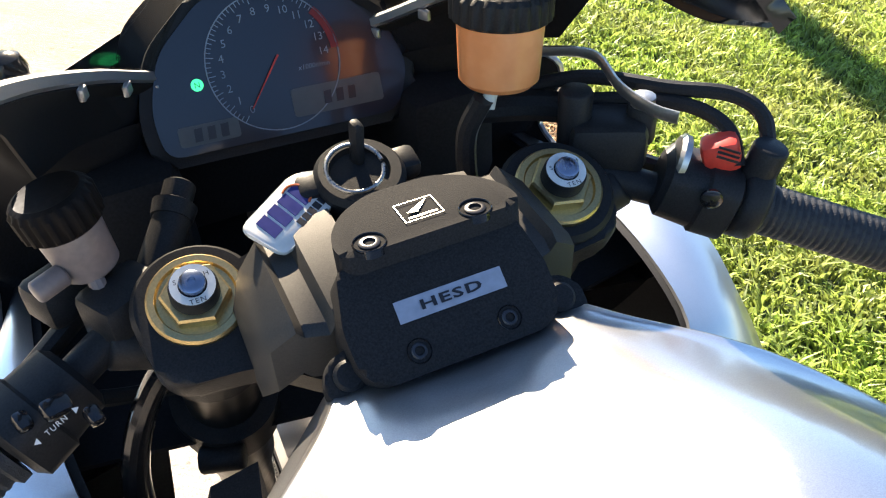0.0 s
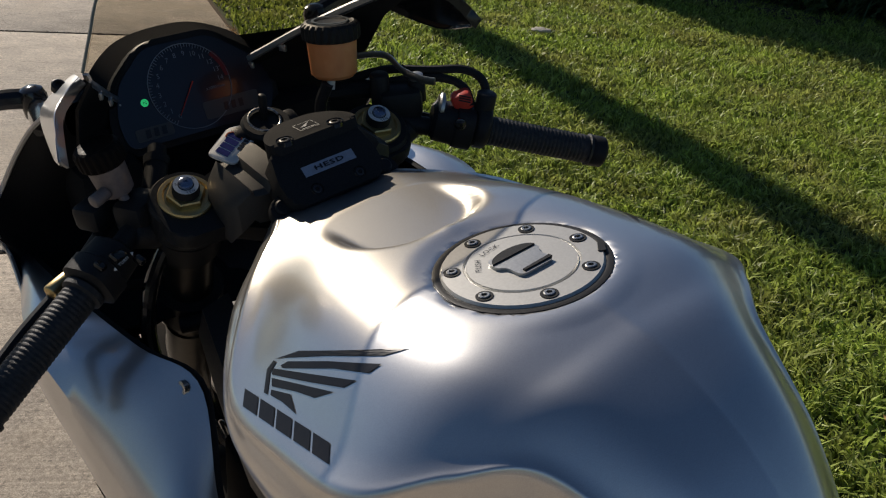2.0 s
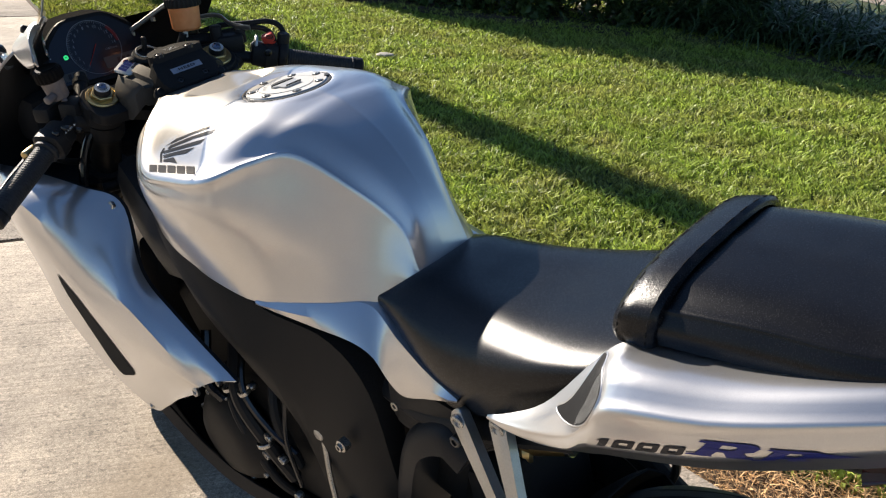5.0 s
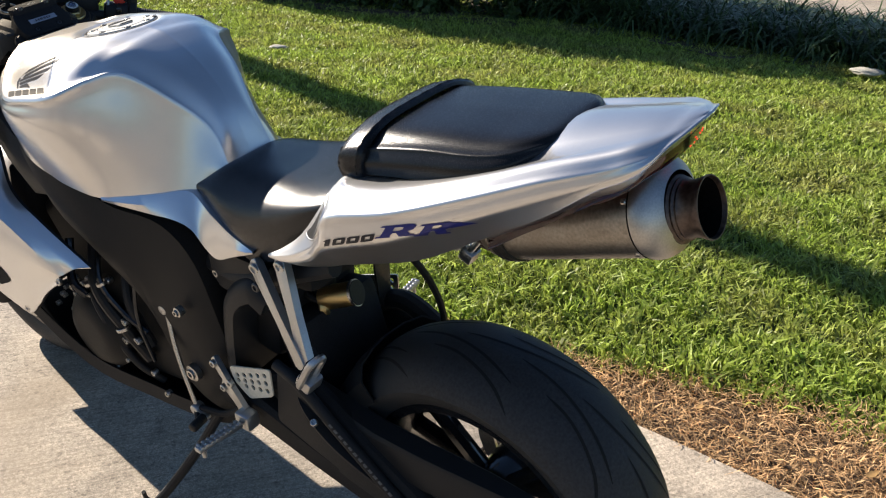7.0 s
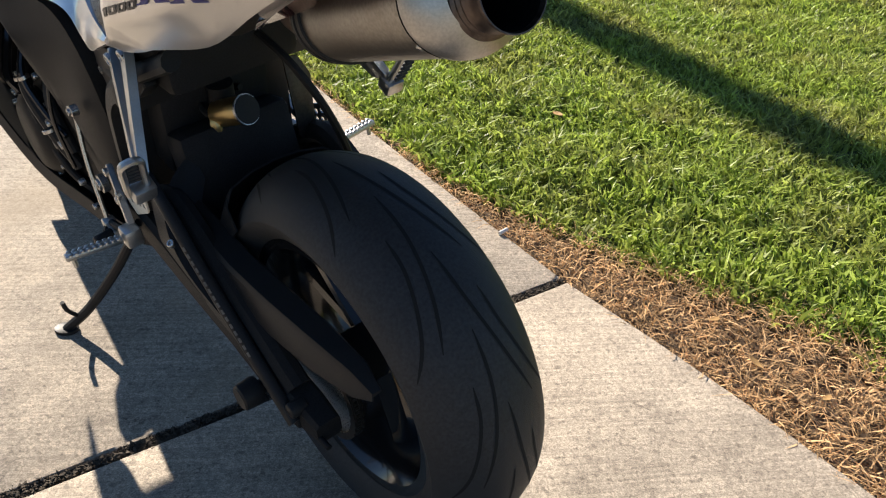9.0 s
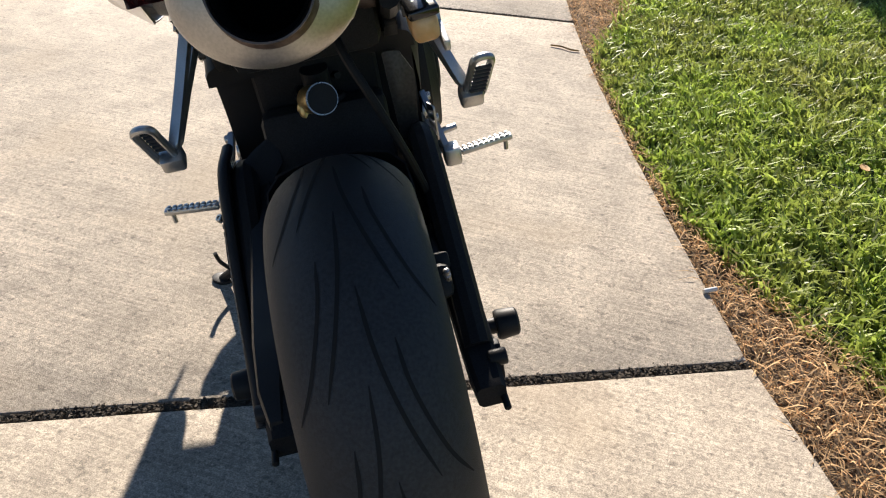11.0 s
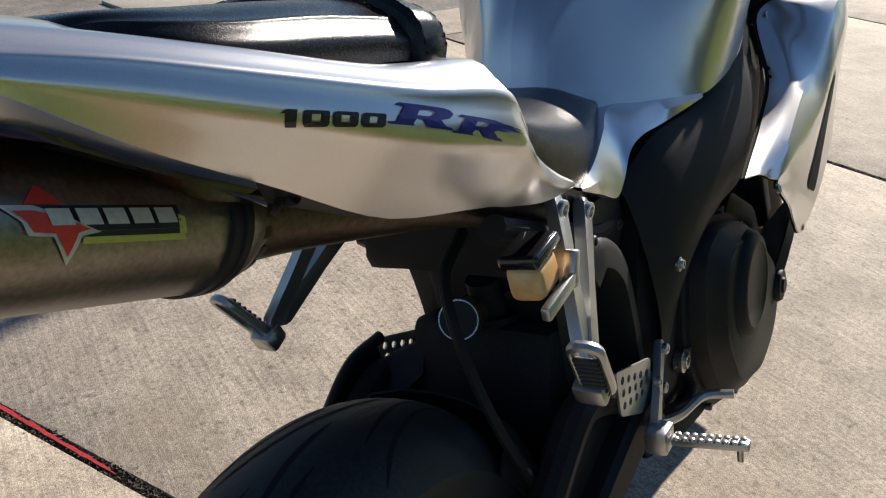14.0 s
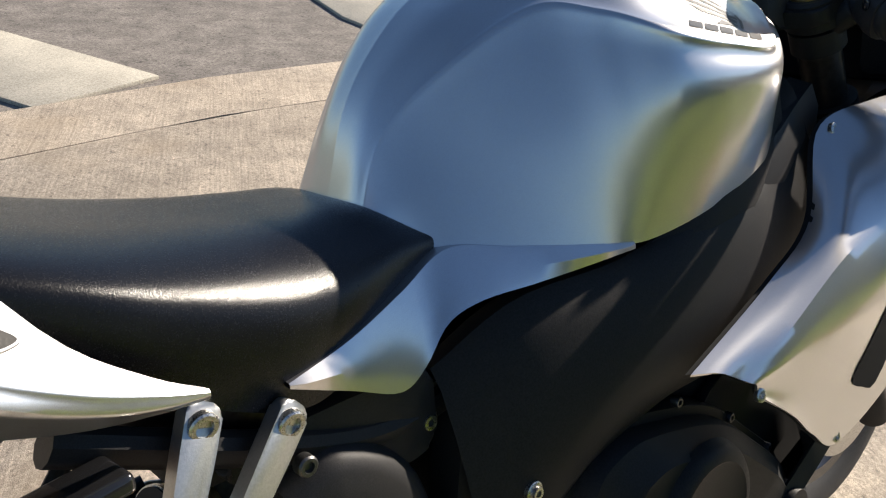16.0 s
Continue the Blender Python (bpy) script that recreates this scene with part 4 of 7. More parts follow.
# chain guard: a long thin wedge over the chain
bm = bmesh.new()
rows = []
for y, z, w, d in ((-.50, .482, .036, .018), (-.57, .470, .042, .034), (-.65, .457, .044, .060), (-.75, .456, .044, .068), (-.86, .460, .040, .064), (-.95, .458, .030, .046), (-.985, .437, .016, .012)):
    rows.append([(-.118 + w * .4, y, z - .004), (-.118 + w * .3, y, z), (-.118 - w * .5, y, z), (-.118 - w * .6, y, z - .006), (-.118 - w * .62, y, z - d), (-.118 - w * .5, y, z - d), (-.118 - w * .45, y, z - .006)])
loft(bm, rows)
bmesh.ops.recalc_face_normals(bm, faces=bm.faces[:])
part("chain_guard", bm, BLACK, bike, "long black chain guard")
# chain adjuster
for s in (1, -1):
    bm = bmesh.new()
    box(bm, (s * .164, -.800, .288), (.012, .064, .036), (-6, 0, 0), .004)
    cyl(bm, (s * .158, -.84, .284), (s * .158, -.896, .280), .005, seg=10, bev=.001)
    part("chain_adjuster", bm, MATTE, bike)
# rear caliper with its bleed nipple
bm = bmesh.new()
box(bm, (.112, -.725, .385), (.030, .080, .050), (-35, 0, 0), .012)
box(bm, (.114, -.705, .405), (.034, .034, .026), (-35, 0, 0), .006)
tube(bm, [(.112, -.69, .40), (.116, -.64, .40), (.122, -.58, .38)], .010, 8, 10)
caliper = part("rear_caliper", bm, BLACK, bike, "black rear brake caliper")
bm = bmesh.new()
lathe(bm, (.120, -.751, .405), (0, -.3, 1), [(0, .006), (.010, .006), (.011, .0045), (.020, .0045), (.021, .002)], 12)
part("bleed_nipple", bm, STEEL, caliper)

# shock absorber
bm = bmesh.new()
cyl(bm, (-0.0155, -0.4380, .574), (0.003, -0.500, .598), 0.0225, seg=32, bev=.002)
shock = part("shock_reservoir", bm, GOLD, bike, "gold shock reservoir")
bm = bmesh.new()
cyl(bm, (0.003, -0.500, .598), (0.0045, -0.5045, .5998), 0.0245, seg=32)
part("reservoir_rim", bm, STEEL, shock)
bm = bmesh.new()
cyl(bm, (0.0040, -0.5025, .599), (0.0052, -0.5063, .6005), 0.0228, seg=32)
part("reservoir_face", bm, BLACK, shock)
bm = bmesh.new()
cyl(bm, (0, -.43, .62), (0, -.40, .36), 0.022, seg=20)
tube(bm, [(.034 * math.cos(t), -.43 + .0038 * t / 6.283 * 6 / 6 * 1 + .034 * math.sin(t), .60 - .035 * t / 6.283) for t in np.linspace(0, 6.283 * 6, 73)], .006, 6, 145)
part("shock_spring", bm, MATTE, bike)
bm = bmesh.new()
lathe(bm, (-.012, -.452, .562), (-.5, .8, -.1), [(0, .020), (.004, .024), (.014, .024), (.018, .020)], 32)
part("shock_collar", bm, GOLD, bike, "gold shock collar")
# inner mudguard and battery box behind the shock
bm = bmesh.new()
box(bm, (0, -0.44, .72), (.22, .16, .12), (0, 0, 0), .02)
box(bm, (0, -0.36, .58), (.20, .10, .22), (10, 0, 0), .02)
part("subframe_cover", bm, MATTE, bike)

# exhaust under the tail: an oval can
AX = Vector((0, -.938, .347)).normalized()
E0 = Vector((0, -0.81, .847))
OVAL = 1.215


def can(prof, seg=56, cap=False, k0=OVAL, k1=OVAL):
    """A turned shell round the can's axis, stretched sideways by k0 at its start and k1 at its end."""
    bm = bmesh.new()
    lathe(bm, E0, AX, prof, seg, cap)
    h0, h1 = prof[0][0], max(p[0] for p in prof)
    for v in bm.verts:
        h = (v.co - E0).dot(AX)
        v.co.x *= k0 + (k1 - k0) * min(max((h - h0) / (h1 - h0), 0), 1)
    bmesh.ops.recalc_face_normals(bm, faces=bm.faces[:])
    return bm


exhaust = part("muffler", can([(0, .043), (.018, .052), (.034, .0575), (.258, .0600)]), TITAN, bike, "oval titanium muffler under the tail")
part("end_cap", can([(.256, .0612), (.259, .0624), (.266, .0624), (.270, .0612), (.276, .0582), (.281, .0525), (.285, .0470), (.288, .042)], k1=1.05), mat("end cap", (0.50, 0.48, 0.45), 0.42, 1.0, grain=.12, gscale=400, stain=.3, sscale=30), exhaust)
outlet = can([(.284, .0425), (.2875, .0420), (.290, .0388), (.2925, .0394), (.2950, .0366), (.2975, .0372), (.300, .0354), (.306, .0348), (.312, .0354), (.318, .0372), (.3235, .0390), (.3255, .0388), (.3255, .0374), (.318, .0356), (.305, .0334), (.287, .0325)], 48, False, 1, 1)
bmesh.ops.translate(outlet, verts=outlet.verts[:], vec=(0, -.0018, -.0055))
part("outlet", outlet, BURNT, exhaust, "heat tinted exhaust outlet")
bore = can([(.20, .001), (.202, .0302), (.300, .0318), (.320, .0355)], 48, False, 1, 1)
bmesh.ops.translate(bore, verts=bore.verts[:], vec=(0, -.0018, -.0055))
part("outlet_bore", bore, SOOT, exhaust)
part("seam_ring", can([(.2535, .0600), (.2545, .0616), (.2555, .0616), (.2562, .0600)]), SOOT, exhaust)
part("strap_clamp", can([(.036, .0570), (.037, .0596), (.044, .0600), (.045, .0585), (.049, .0585), (.050, .0602), (.057, .0604), (.058, .0575)]), BLACK, exhaust)
bm = bmesh.new()
tube(bm, [tuple(E0 + AX * .03), (0.010, -.745, .834), (0.040, -.67, .815), (0.075, -.59, .792), (.095, -.50, .750), (.085, -.41, .68)], lambda t: .043 - .014 * t, 24, 20)
part("link_pipe", bm, BURNT, exhaust)

RX = Vector((1, 0, 0))
UX = AX.cross(RX) * -1
if UX.z < 0:
    UX = -UX


def on_can(h, ang, r):
    """A point on the can: h along it, ang round it from its right side upwards; and its outward way."""
    w = RX * math.cos(radians(ang)) + UX * math.sin(radians(ang))
    p = E0 + AX * h + RX * math.cos(radians(ang)) * r * OVAL + UX * math.sin(radians(ang)) * r
    return p, w


for ang in range(-70, 251, 20):
    p, w = on_can(.010, ang, .0465)
    bm = bmesh.new()
    plate(bm, rounded([(-.012, -.004), (.012, -.0055), (.012, .0055), (-.012, .004)], .003), .004, place(p, AX + w * .35, AX.cross(w)), bev=.001)
    part("louvre", bm, BURNT, exhaust)
for h, angs in ((.256, (35, 145, 215, 325)), (.037, (25, 155))):
    for ang in angs:
        p, w = on_can(h - .006, ang, .0600 if h > .1 else .0585)
        bm = bmesh.new()
        lathe(bm, p, w, [(-.002, .0042), (.0015, .0040), (.0026, .0025), (.0026, .001)], 12)
        part("rivet", bm, STEEL, exhaust)


def can_patch(pts, h0, a0, mt, lift):
    """A thin badge bent round the can: pts of (along, round) in metres."""
    bm = bmesh.new()
    bm.faces.new([bm.verts.new((u, v, 0)) for u, v in pts])
    bmesh.ops.triangulate(bm, faces=bm.faces[:])
    bmesh.ops.subdivide_edges(bm, edges=bm.edges[:], cuts=2, use_grid_fill=True)
    for v in bm.verts:
        r = .0575 + .0025 * (h0 + v.co.x - .034) / .224
        p, _w = on_can(h0 + v.co.x, a0 + math.degrees(v.co.y / r), r + lift)
        v.co = p
    bmesh.ops.recalc_face_normals(bm, faces=bm.faces[:])
    return part("badge", bm, mt, exhaust, smooth=False)


BADGE = mat("badge foil", (0.62, 0.60, 0.55), .4, .3, grain=.1)
LIME = mat("lime foil", (0.50, 0.52, 0.10), .4, 0, grain=.1)
can_patch([(-.064, -.003), (.030, -.003), (.048, .012), (-.060, .012)], .168, 2, INK, .0008)
can_patch([(-.068, -.0110), (.012, -.0110), (.012, -.0068), (-.066, -.0068)], .168, 2, LIME, .0008)
can_patch([(-.068, -.0068), (-.062, -.0068), (-.060, .006), (-.066, .004)], .168, 2, LIME, .0008)
can_patch([(-.061, -.0066), (.008, -.0066), (.010, -.0034), (-.061, -.0034)], .168, 2, INK, .0008)
can_patch([(.050, .0125), (.024, .0125), (.040, .024)], .168, 2, RED, .0008)
can_patch([(.066, .012), (.052, .003), (.048, -.005), (.032, -.006), (.021, -.024), (.013, -.006), (.000, -.004), (.020, .004), (.044, .012)], .168, 2, BADGE, .0012)
can_patch([(.058, .009), (.049, .003), (.045, -.003), (.031, -.004), (.022, -.018), (.016, -.004), (.008, -.002), (.024, .004), (.044, .009)], .168, 2, RED, .0018)
for k in range(5):
    u = .034 - .0192 * k
    can_patch([(u - .0155, .0005), (u, .0005), (u + .004, .0100), (u - .0115, .0100)], .168, 2, BADGE, .0024)
# plain dark mark on the end cap's top
bm = bmesh.new()
for k in range(5):
    p, w = on_can(.2755, 72 + 9 * k, .0592)
    plate(bm, [(-.004, -.0032), (.004, -.0032), (.004, .0032), (-.004, .0032)], .0008, place(p + w * .001, RX, AX - w * .8))
part("cap_mark", bm, INK, exhaust, smooth=False)
# hanging bracket of the can
bm = bmesh.new()
plate(bm, rounded([(-.03, -.010), (.03, -.008), (.03, .008), (-.03, .010)], .005), .005, place((.088, -.815, .884), (0, -.7, -.5), (.6, 0, .8)), bev=.001)
bolt(bm, (.094, -.825, .874), (.8, 0, .2), .007, .005)
part("can_hanger", bm, BLACK, exhaust)
# brake hose over the tyre and small bracket behind the shock
bm = bmesh.new()
tube(bm, [(.040, -.52, .72), (.050, -.585, .690), (.078, -.612, .620), (.108, -.612, .530), (.130, -.585, .44)], .0065, 8, 24)
part("brake_hose", bm, SHADEB, bike)
bm = bmesh.new()
plate(bm, rounded([(.106, .632), (.112, .483), (.141, .466), (.151, .590), (.132, .630)], .006), .005, Matrix(((1, 0, 0, 0), (0, 0, 1, -.452), (0, 1, 0, 0), (0, 0, 0, 1))), bev=.001)
part("heat_plate", bm, mat("dull heat plate", (0.06, 0.055, 0.05), .45, .5, grain=.3, gscale=200), bike, "dull brown grey heat plate beside the shock")
bm = bmesh.new()
outer = spline([(-.085, -.455, .540), (-.135, -.475, .515), (-.172, -.515, .480), (-.186, -.585, .440), (-.180, -.675, .395), (-.160, -.760, .340)], 26)
inner = spline([(-.080, -.480, .500), (-.105, -.505, .475), (-.118, -.540, .450), (-.124, -.600, .415), (-.126, -.680, .370), (-.130, -.760, .320)], 26)
grid(bm, [[tuple(p) for p in spline([a, a * .6 + b * .4 + np.array([0, .004, .012]), b], 8)] for a, b in zip(outer, inner)])
solid(bm, .008)
brace = part("arm_brace", bm, BLACK, bike, "curved black brace over the swingarm")
bm = bmesh.new()
bolt(bm, (-.186, -.560, .470), (-.5, -.2, .85), .0065, .004)
part("brace_bolt", bm, STEEL, brace)


# ---- motorcycle: frame, engine, fairing, cockpit ----
def mirror_parts(fn):
    for s in (1, -1):
        fn(s)


def tailpiece(s):
    # silver side cover under the tank, running into the seat's nose
    bm = bmesh.new()
    up = spline([(.181, -.085, .760), (.163, -.14, .768), (.136, -.20, .778), (.114, -.255, .787), (.130, -.32, .772), (.142, -.38, .757), (.150, -.442, .747)], 36)
    lo = spline([(.183, -.085, .753), (.172, -.14, .750), (.162, -.20, .749), (.155, -.255, .750), (.152, -.292, .741), (.151, -.318, .712), (.151, -.345, .700), (.151, -.39, .720), (.151, -.442, .743)], 36)
    md = (up + lo) / 2 + np.array([.005, 0, .001])
    md[0] -= (.004, 0, 0)
    md[-1] -= (.004, 0, 0)
    inn = [p * np.array([.8, 1, 1]) for p in (up, lo)]
    rows = [[(s * p[0], p[1], p[2]) for p in r] for r in (inn[0], up, md, lo, inn[1])]
    grid(bm, rows, flip=s > 0)
    part("side_cover", bm, SILVER, bike, "silver side cover below the tank")
    # main spar and pivot plate
    bm = bmesh.new()
    ST = [((.23, .87), (.21, .76), .150), ((.12, .825), (.09, .665), .184), ((.03, .785), (-.05, .600), .192), ((-.08, .738), (-.125, .520), .180),
          ((-.2, .728), (-.135, .400), .164), ((-.272, .67), (-.175, .330), .160), ((-.30, .53), (-.24, .305), .154), ((-.318, .42), (-.30, .330), .148)]
    rings = []
    for (ty, tz), (by, bz), x in ST:
        my, mz = (ty + by) / 2, (tz + bz) / 2
        rings.append([(s * (x - .045), ty, tz), (s * (x - .008), ty, tz), (s * x, ty * .85 + by * .15, tz * .85 + bz * .15), (s * (x + .010), my, mz), (s * x, ty * .15 + by * .85, tz * .15 + bz * .85), (s * (x - .010), by, bz), (s * (x - .045), by, bz)])
    r2 = [spline([r[k] for r in rings], 30) for k in range(7)]
    loft(bm, [[tuple(r2[k][i]) for k in range(7)] for i in range(30)])
    bmesh.ops.recalc_face_normals(bm, faces=bm.faces[:])
    part("frame_spar", bm, SHADEB, bike, "matte black aluminium frame spar")
    # pivot bolt, frame bolts
    for c, r, nm in (((.178, -.214, .408), .014, "pivot_bolt"), ((.134, -.307, .650), .009, "frame_bolt"), ((.188, -.236, .568), .008, "frame_bolt")):
        bm = bmesh.new()
        lathe(bm, (s * (c[0] - .0135), c[1], c[2]), (s, 0, 0), [(0, r * 1.25), (.012, r * 1.25), (.013, r * 1.05), (.013, r * .8), (.017, r * .75), (.017, r * .4), (.012, r * .38)], 20)
        part(nm, bm, STEEL, bike)
    # subframe rail under the seat
    bm = bmesh.new()
    tube(bm, [(s * .115, -.27, .655), (s * .125, -.36, .66), (s * .130, -.46, .695), (s * .125, -.60, .76)], .017, 10, 18, .8)
    part("subframe_rail", bm, BLACK, bike)
    # pillion hanger: two struts meeting at the peg
    bm = bmesh.new()
    for y0, z0, yo in ((-.450, .722, .006), (-.513, .748, -.004)):
        A, Bp = Vector((s * .152, y0, z0)), Vector((s * .205, -.592 + yo, .615))
        d = (Bp - A).normalized()
        mm = place(A, d, Vector((0, 1, 0)).cross(d) * 0 + Vector((0, d.z, -d.y)))
        L = (Bp - A).length
        plate(bm, rounded([(-.014, -.014), (.022, -.014), (L * .5, -.011), (L, -.014), (L + .004, .012), (L * .5, .010), (.022, .013), (-.014, .014)], .009), .013, mm, bev=.003)
    hanger = part("pillion_hanger", bm, CAST, bike, "bare aluminium pillion peg hanger")
    for y0, z0 in ((-.450, .722), (-.513, .748)):
        bm = bmesh.new()
        lathe(bm, (s * .159, y0, z0), (s, 0, -.2), [(-.003, .0112), (.0022, .0112), (.0034, .0098), (.0034, .0066), (.0004, .0060), (.0004, .0005)], 20)
        part("hanger_bolt", bm, STEEL, hanger)
    # folded pillion peg
    bm = bmesh.new()
    mm = place((s * .222, -.618, .630), (s * .10, -.42, .62), (s * .9, .1, 0))
    loop = [mm @ Vector((u, v, 0)) for u, v in ((-.044, 0), (-.040, .011), (-.025, .0135), (.02, .0135), (.042, .013), (.050, .006), (.050, -.006), (.042, -.013), (.02, -.0135), (-.025, -.0135), (-.040, -.011), (-.044, 0))]
    tube(bm, [tuple(p) for p in loop], .0062, 8, 48, .8)
    box(bm, (s * .212, -.600, .600), (.034, .030, .026), (25, 0, 0), .006)
    peg = part("pillion_peg", bm, CAST, bike, "folded aluminium pillion footpeg")
    for k in range(9):
        bm = bmesh.new()
        q = mm @ Vector((-.036 + .009 * k, 0, -.0070))
        box(bm, (0, 0, 0), (.0045, .024, .006), (0, 0, 0), .0015, 1)
        rm = mm.copy()
        rm.translation = q
        part("peg_rib", bm, RUBBER, peg, at=rm)
    # rider peg, heel plate, bracket
    bm = bmesh.new()
    for p, q in (((s * .172, -.30, .475), (s * .190, -.385, .405)), ((s * .172, -.315, .425), (s * .188, -.38, .400))):
        d = (Vector(q) - Vector(p)).normalized()
        L = (Vector(q) - Vector(p)).length
        plate(bm, rounded([(-.010, -.010), (L * .5, -.006), (L, -.010), (L, .010), (L * .5, .006), (-.010, .010)], .005), .010, place(p, d, Vector((0, d.z, -d.y))), bev=.002)
    box(bm, (s * .196, -.390, .400), (.030, .036, .034), (0, 0, 0), .006)
    rear_set = part("rearset_bracket", bm, CAST, bike, "machined aluminium footrest bracket")
    for c in ((.180, -.30, .475), (.180, -.315, .425), (.184, -.345, .452)):
        bm = bmesh.new()
        bolt(bm, (s * c[0], c[1], c[2]), (s, 0, 0), .0075, .004)
        part("bracket_bolt", bm, STEEL, rear_set)
    bm = bmesh.new()
    P0, P1 = Vector((s * .212, -.390, .400)), Vector((s * .305, -.384, .407))
    d = (P1 - P0).normalized()
    box(bm, (P0 + P1) / 2, ((P1 - P0).length, .017, .010), (0, -math.degrees(math.asin(d.z)) * s, s * math.degrees(math.asin(d.y))), .003)
    for k in range(9):
        c = P0.lerp(P1, (k + .7) / 9.6)
        for yy in (-.005, .005):
            lathe(bm, c + Vector((0, yy, .0045)), (0, 0, 1), [(0, .0042), (.0025, .0038), (.003, .0030)], 8)
    cyl(bm, P1 + Vector((-s * .012, 0, -.006)), P1 + Vector((-s * .012, 0, -.024)), .004, seg=10)
    part("rider_peg", bm, CAST, rear_set, "knurled aluminium footpeg")
    bm = bmesh.new()
    ol = rounded([(-.338, .482), (-.345, .450), (-.380, .425), (-.448, .462), (-.452, .524)], .008)
    holes = [(-.357 - .0195 * i, .470 + .0085 * i - .0 - .0150 * j * (0.75 + .10 * i), .0053) for i in range(5) for j in range(3) if not (j == 2 and i in (0,))]
    plate(bm, ol, .003, sided(.172, s), holes=holes)
    part("heel_guard", bm, IVORY if s < 0 else CAST, bike, "perforated heel guard plate")


mirror_parts(tailpiece)

# lower panel between the right side of the engine and the fairing
bm = bmesh.new()
plate(bm, rounded([(.10, .55), (.26, .46), (.33, .32), (.27, .20), (.13, .19), (-.05, .23), (-.02, .45)][::-1], .03), .012, sided(.160), bev=.003)
part("lower_panel", bm, SHADEB, bike, "black lower panel beside the engine")

# broad frame cover on the right, between the tank's edge and the clutch cover
bm = bmesh.new()
top = spline([(.140, -.300, .690), (.160, -.215, .732), (.178, -.090, .738), (.186, .030, .764), (.180, .110, .778), (.160, .185, .792), (.140, .270, .850)], 28)
low = spline([(.152, -.275, .360), (.166, -.225, .480), (.176, -.160, .545), (.184, -.050, .575), (.186, .060, .575), (.176, .180, .590), (.160, .290, .620)], 28)
rows = []
for a, b in zip(top, low):
    m1 = a * .67 + b * .33 + np.array([.021, 0, 0])
    m2 = a * .33 + b * .67 + np.array([.023, 0, 0])
    rows.append([tuple(p) for p in spline([a * np.array([.8, 1, 1]), a, m1, m2, b, b * np.array([.8, 1, 1])], 14)])
grid(bm, rows)
bmesh.ops.recalc_face_normals(bm, faces=bm.faces[:])
part("frame_cover", bm, SHADEB, bike, "broad smooth black frame cover")

bm = bmesh.new()
plate(bm, rounded([(.16, .46), (.46, .44), (.47, .66), (.36, .72), (.20, .66)], .04), .012, sided(.134), bev=.003)
part("inner_panel", bm, FELT, bike, "black inner panel behind the fairing")

# rear brake fluid cup on the right hanger
bm = bmesh.new()
box(bm, (.162, -.598, .715), (.037, .050, .038), (4, -4, 3), .010, 4)
cup = part("brake_fluid_cup", bm, AMBER, bike, "amber rear brake fluid cup with black lid")
bm = bmesh.new()
box(bm, (.161, -.598, .740), (.043, .060, .015), (4, -4, 3), .005, 3)
part("lid", bm, GLOSS, cup)
bm = bmesh.new()
box(bm, (.186, -.594, .694), (.010, .072, .015), (8, 0, 0), .003)
box(bm, (.184, -.560, .706), (.014, .014, .038), (-20, 0, 0), .003)
part("cup_bracket", bm, CAST, cup)

# engine: block, heads, side covers
bm = bmesh.new()
box(bm, (0, .02, .42), (.30, .34, .26), (-10, 0, 0), .03)
engine = part("engine_block", bm, SHADEB, bike, "black engine block")
for nm, c, sz, rt in (("cylinder_head", (0, .10, .60), (.30, .22, .20), -28), ("gearbox", (0, -.10, .53), (.26, .26, .16), 0), ("sump", (0, .02, .285), (.20, .36, .08), 0)):
    bm = bmesh.new()
    box(bm, c, sz, (rt, 0, 0), .025)
    part(nm, bm, MATTE, engine)
CLUTCH = rounded([(-.170, .545), (-.109, .563), (-.055, .551), (.013, .530), (.066, .506), (.200, .390), (.222, .310), (.170, .250), (.050, .225), (-.110, .285), (-.190, .42)][::-1], .045, 6)
C0 = Vector((.194, -.020, .442))
bm = bmesh.new()


def shrink(o, k, cy=.01, cz=.40):
    return [(cy + (a - cy) * k, cz + (b - cz) * k) for a, b in o]


loft(bm, [[(x, a, b) for a, b in shrink(CLUTCH, k)] for x, k in ((.130, 1.03), (.190, 1.03), (.200, 1.0), (.204, .95), (.217, .84), (.221, .81))])
bmesh.ops.recalc_face_normals(bm, faces=bm.faces[:])
part("clutch_cover", bm, SHADEB, engine, "angular black clutch cover with a raised disc")
bm = bmesh.new()
lathe(bm, C0 + Vector((.022, 0, 0)), (1, 0, 0), [(0, .086), (.010, .082), (.016, .076), (.018, .066), (.016, .062), (.016, .001)], 56)
part("cover_disc", bm, SHADEB, engine)
bm = bmesh.new()
lathe(bm, (.200, .176, .350), (1, 0, 0), [(0, .030), (.024, .030), (.030, .026), (.030, .014), (.034, .013), (.034, .001)], 32)
part("timing_cover", bm, SHADEB, engine)
bm = bmesh.new()
loft(bm, [[(x, a, b) for a, b in shrink(CLUTCH, k)] for x, k in ((.120, 1.13), (.174, 1.13), (.178, 1.115))])
bmesh.ops.recalc_face_normals(bm, faces=bm.faces[:])
part("cover_flange", bm, SHADEB, engine)
for a, b in ((-.186, .560), (-.102, .579), (-.007, .558), (.099, .493), (.191, .410), (.227, .319), (.165, .240), (.03, .215), (-.12, .275), (-.205, .42)):
    bm = bmesh.new()
    bolt(bm, (.178, a, b), (1, 0, 0), .0062, .005)
    part("cover_bolt", bm, DARKSTEEL, engine)
C1 = Vector((-.160, .075, .40))
bm = bmesh.new()
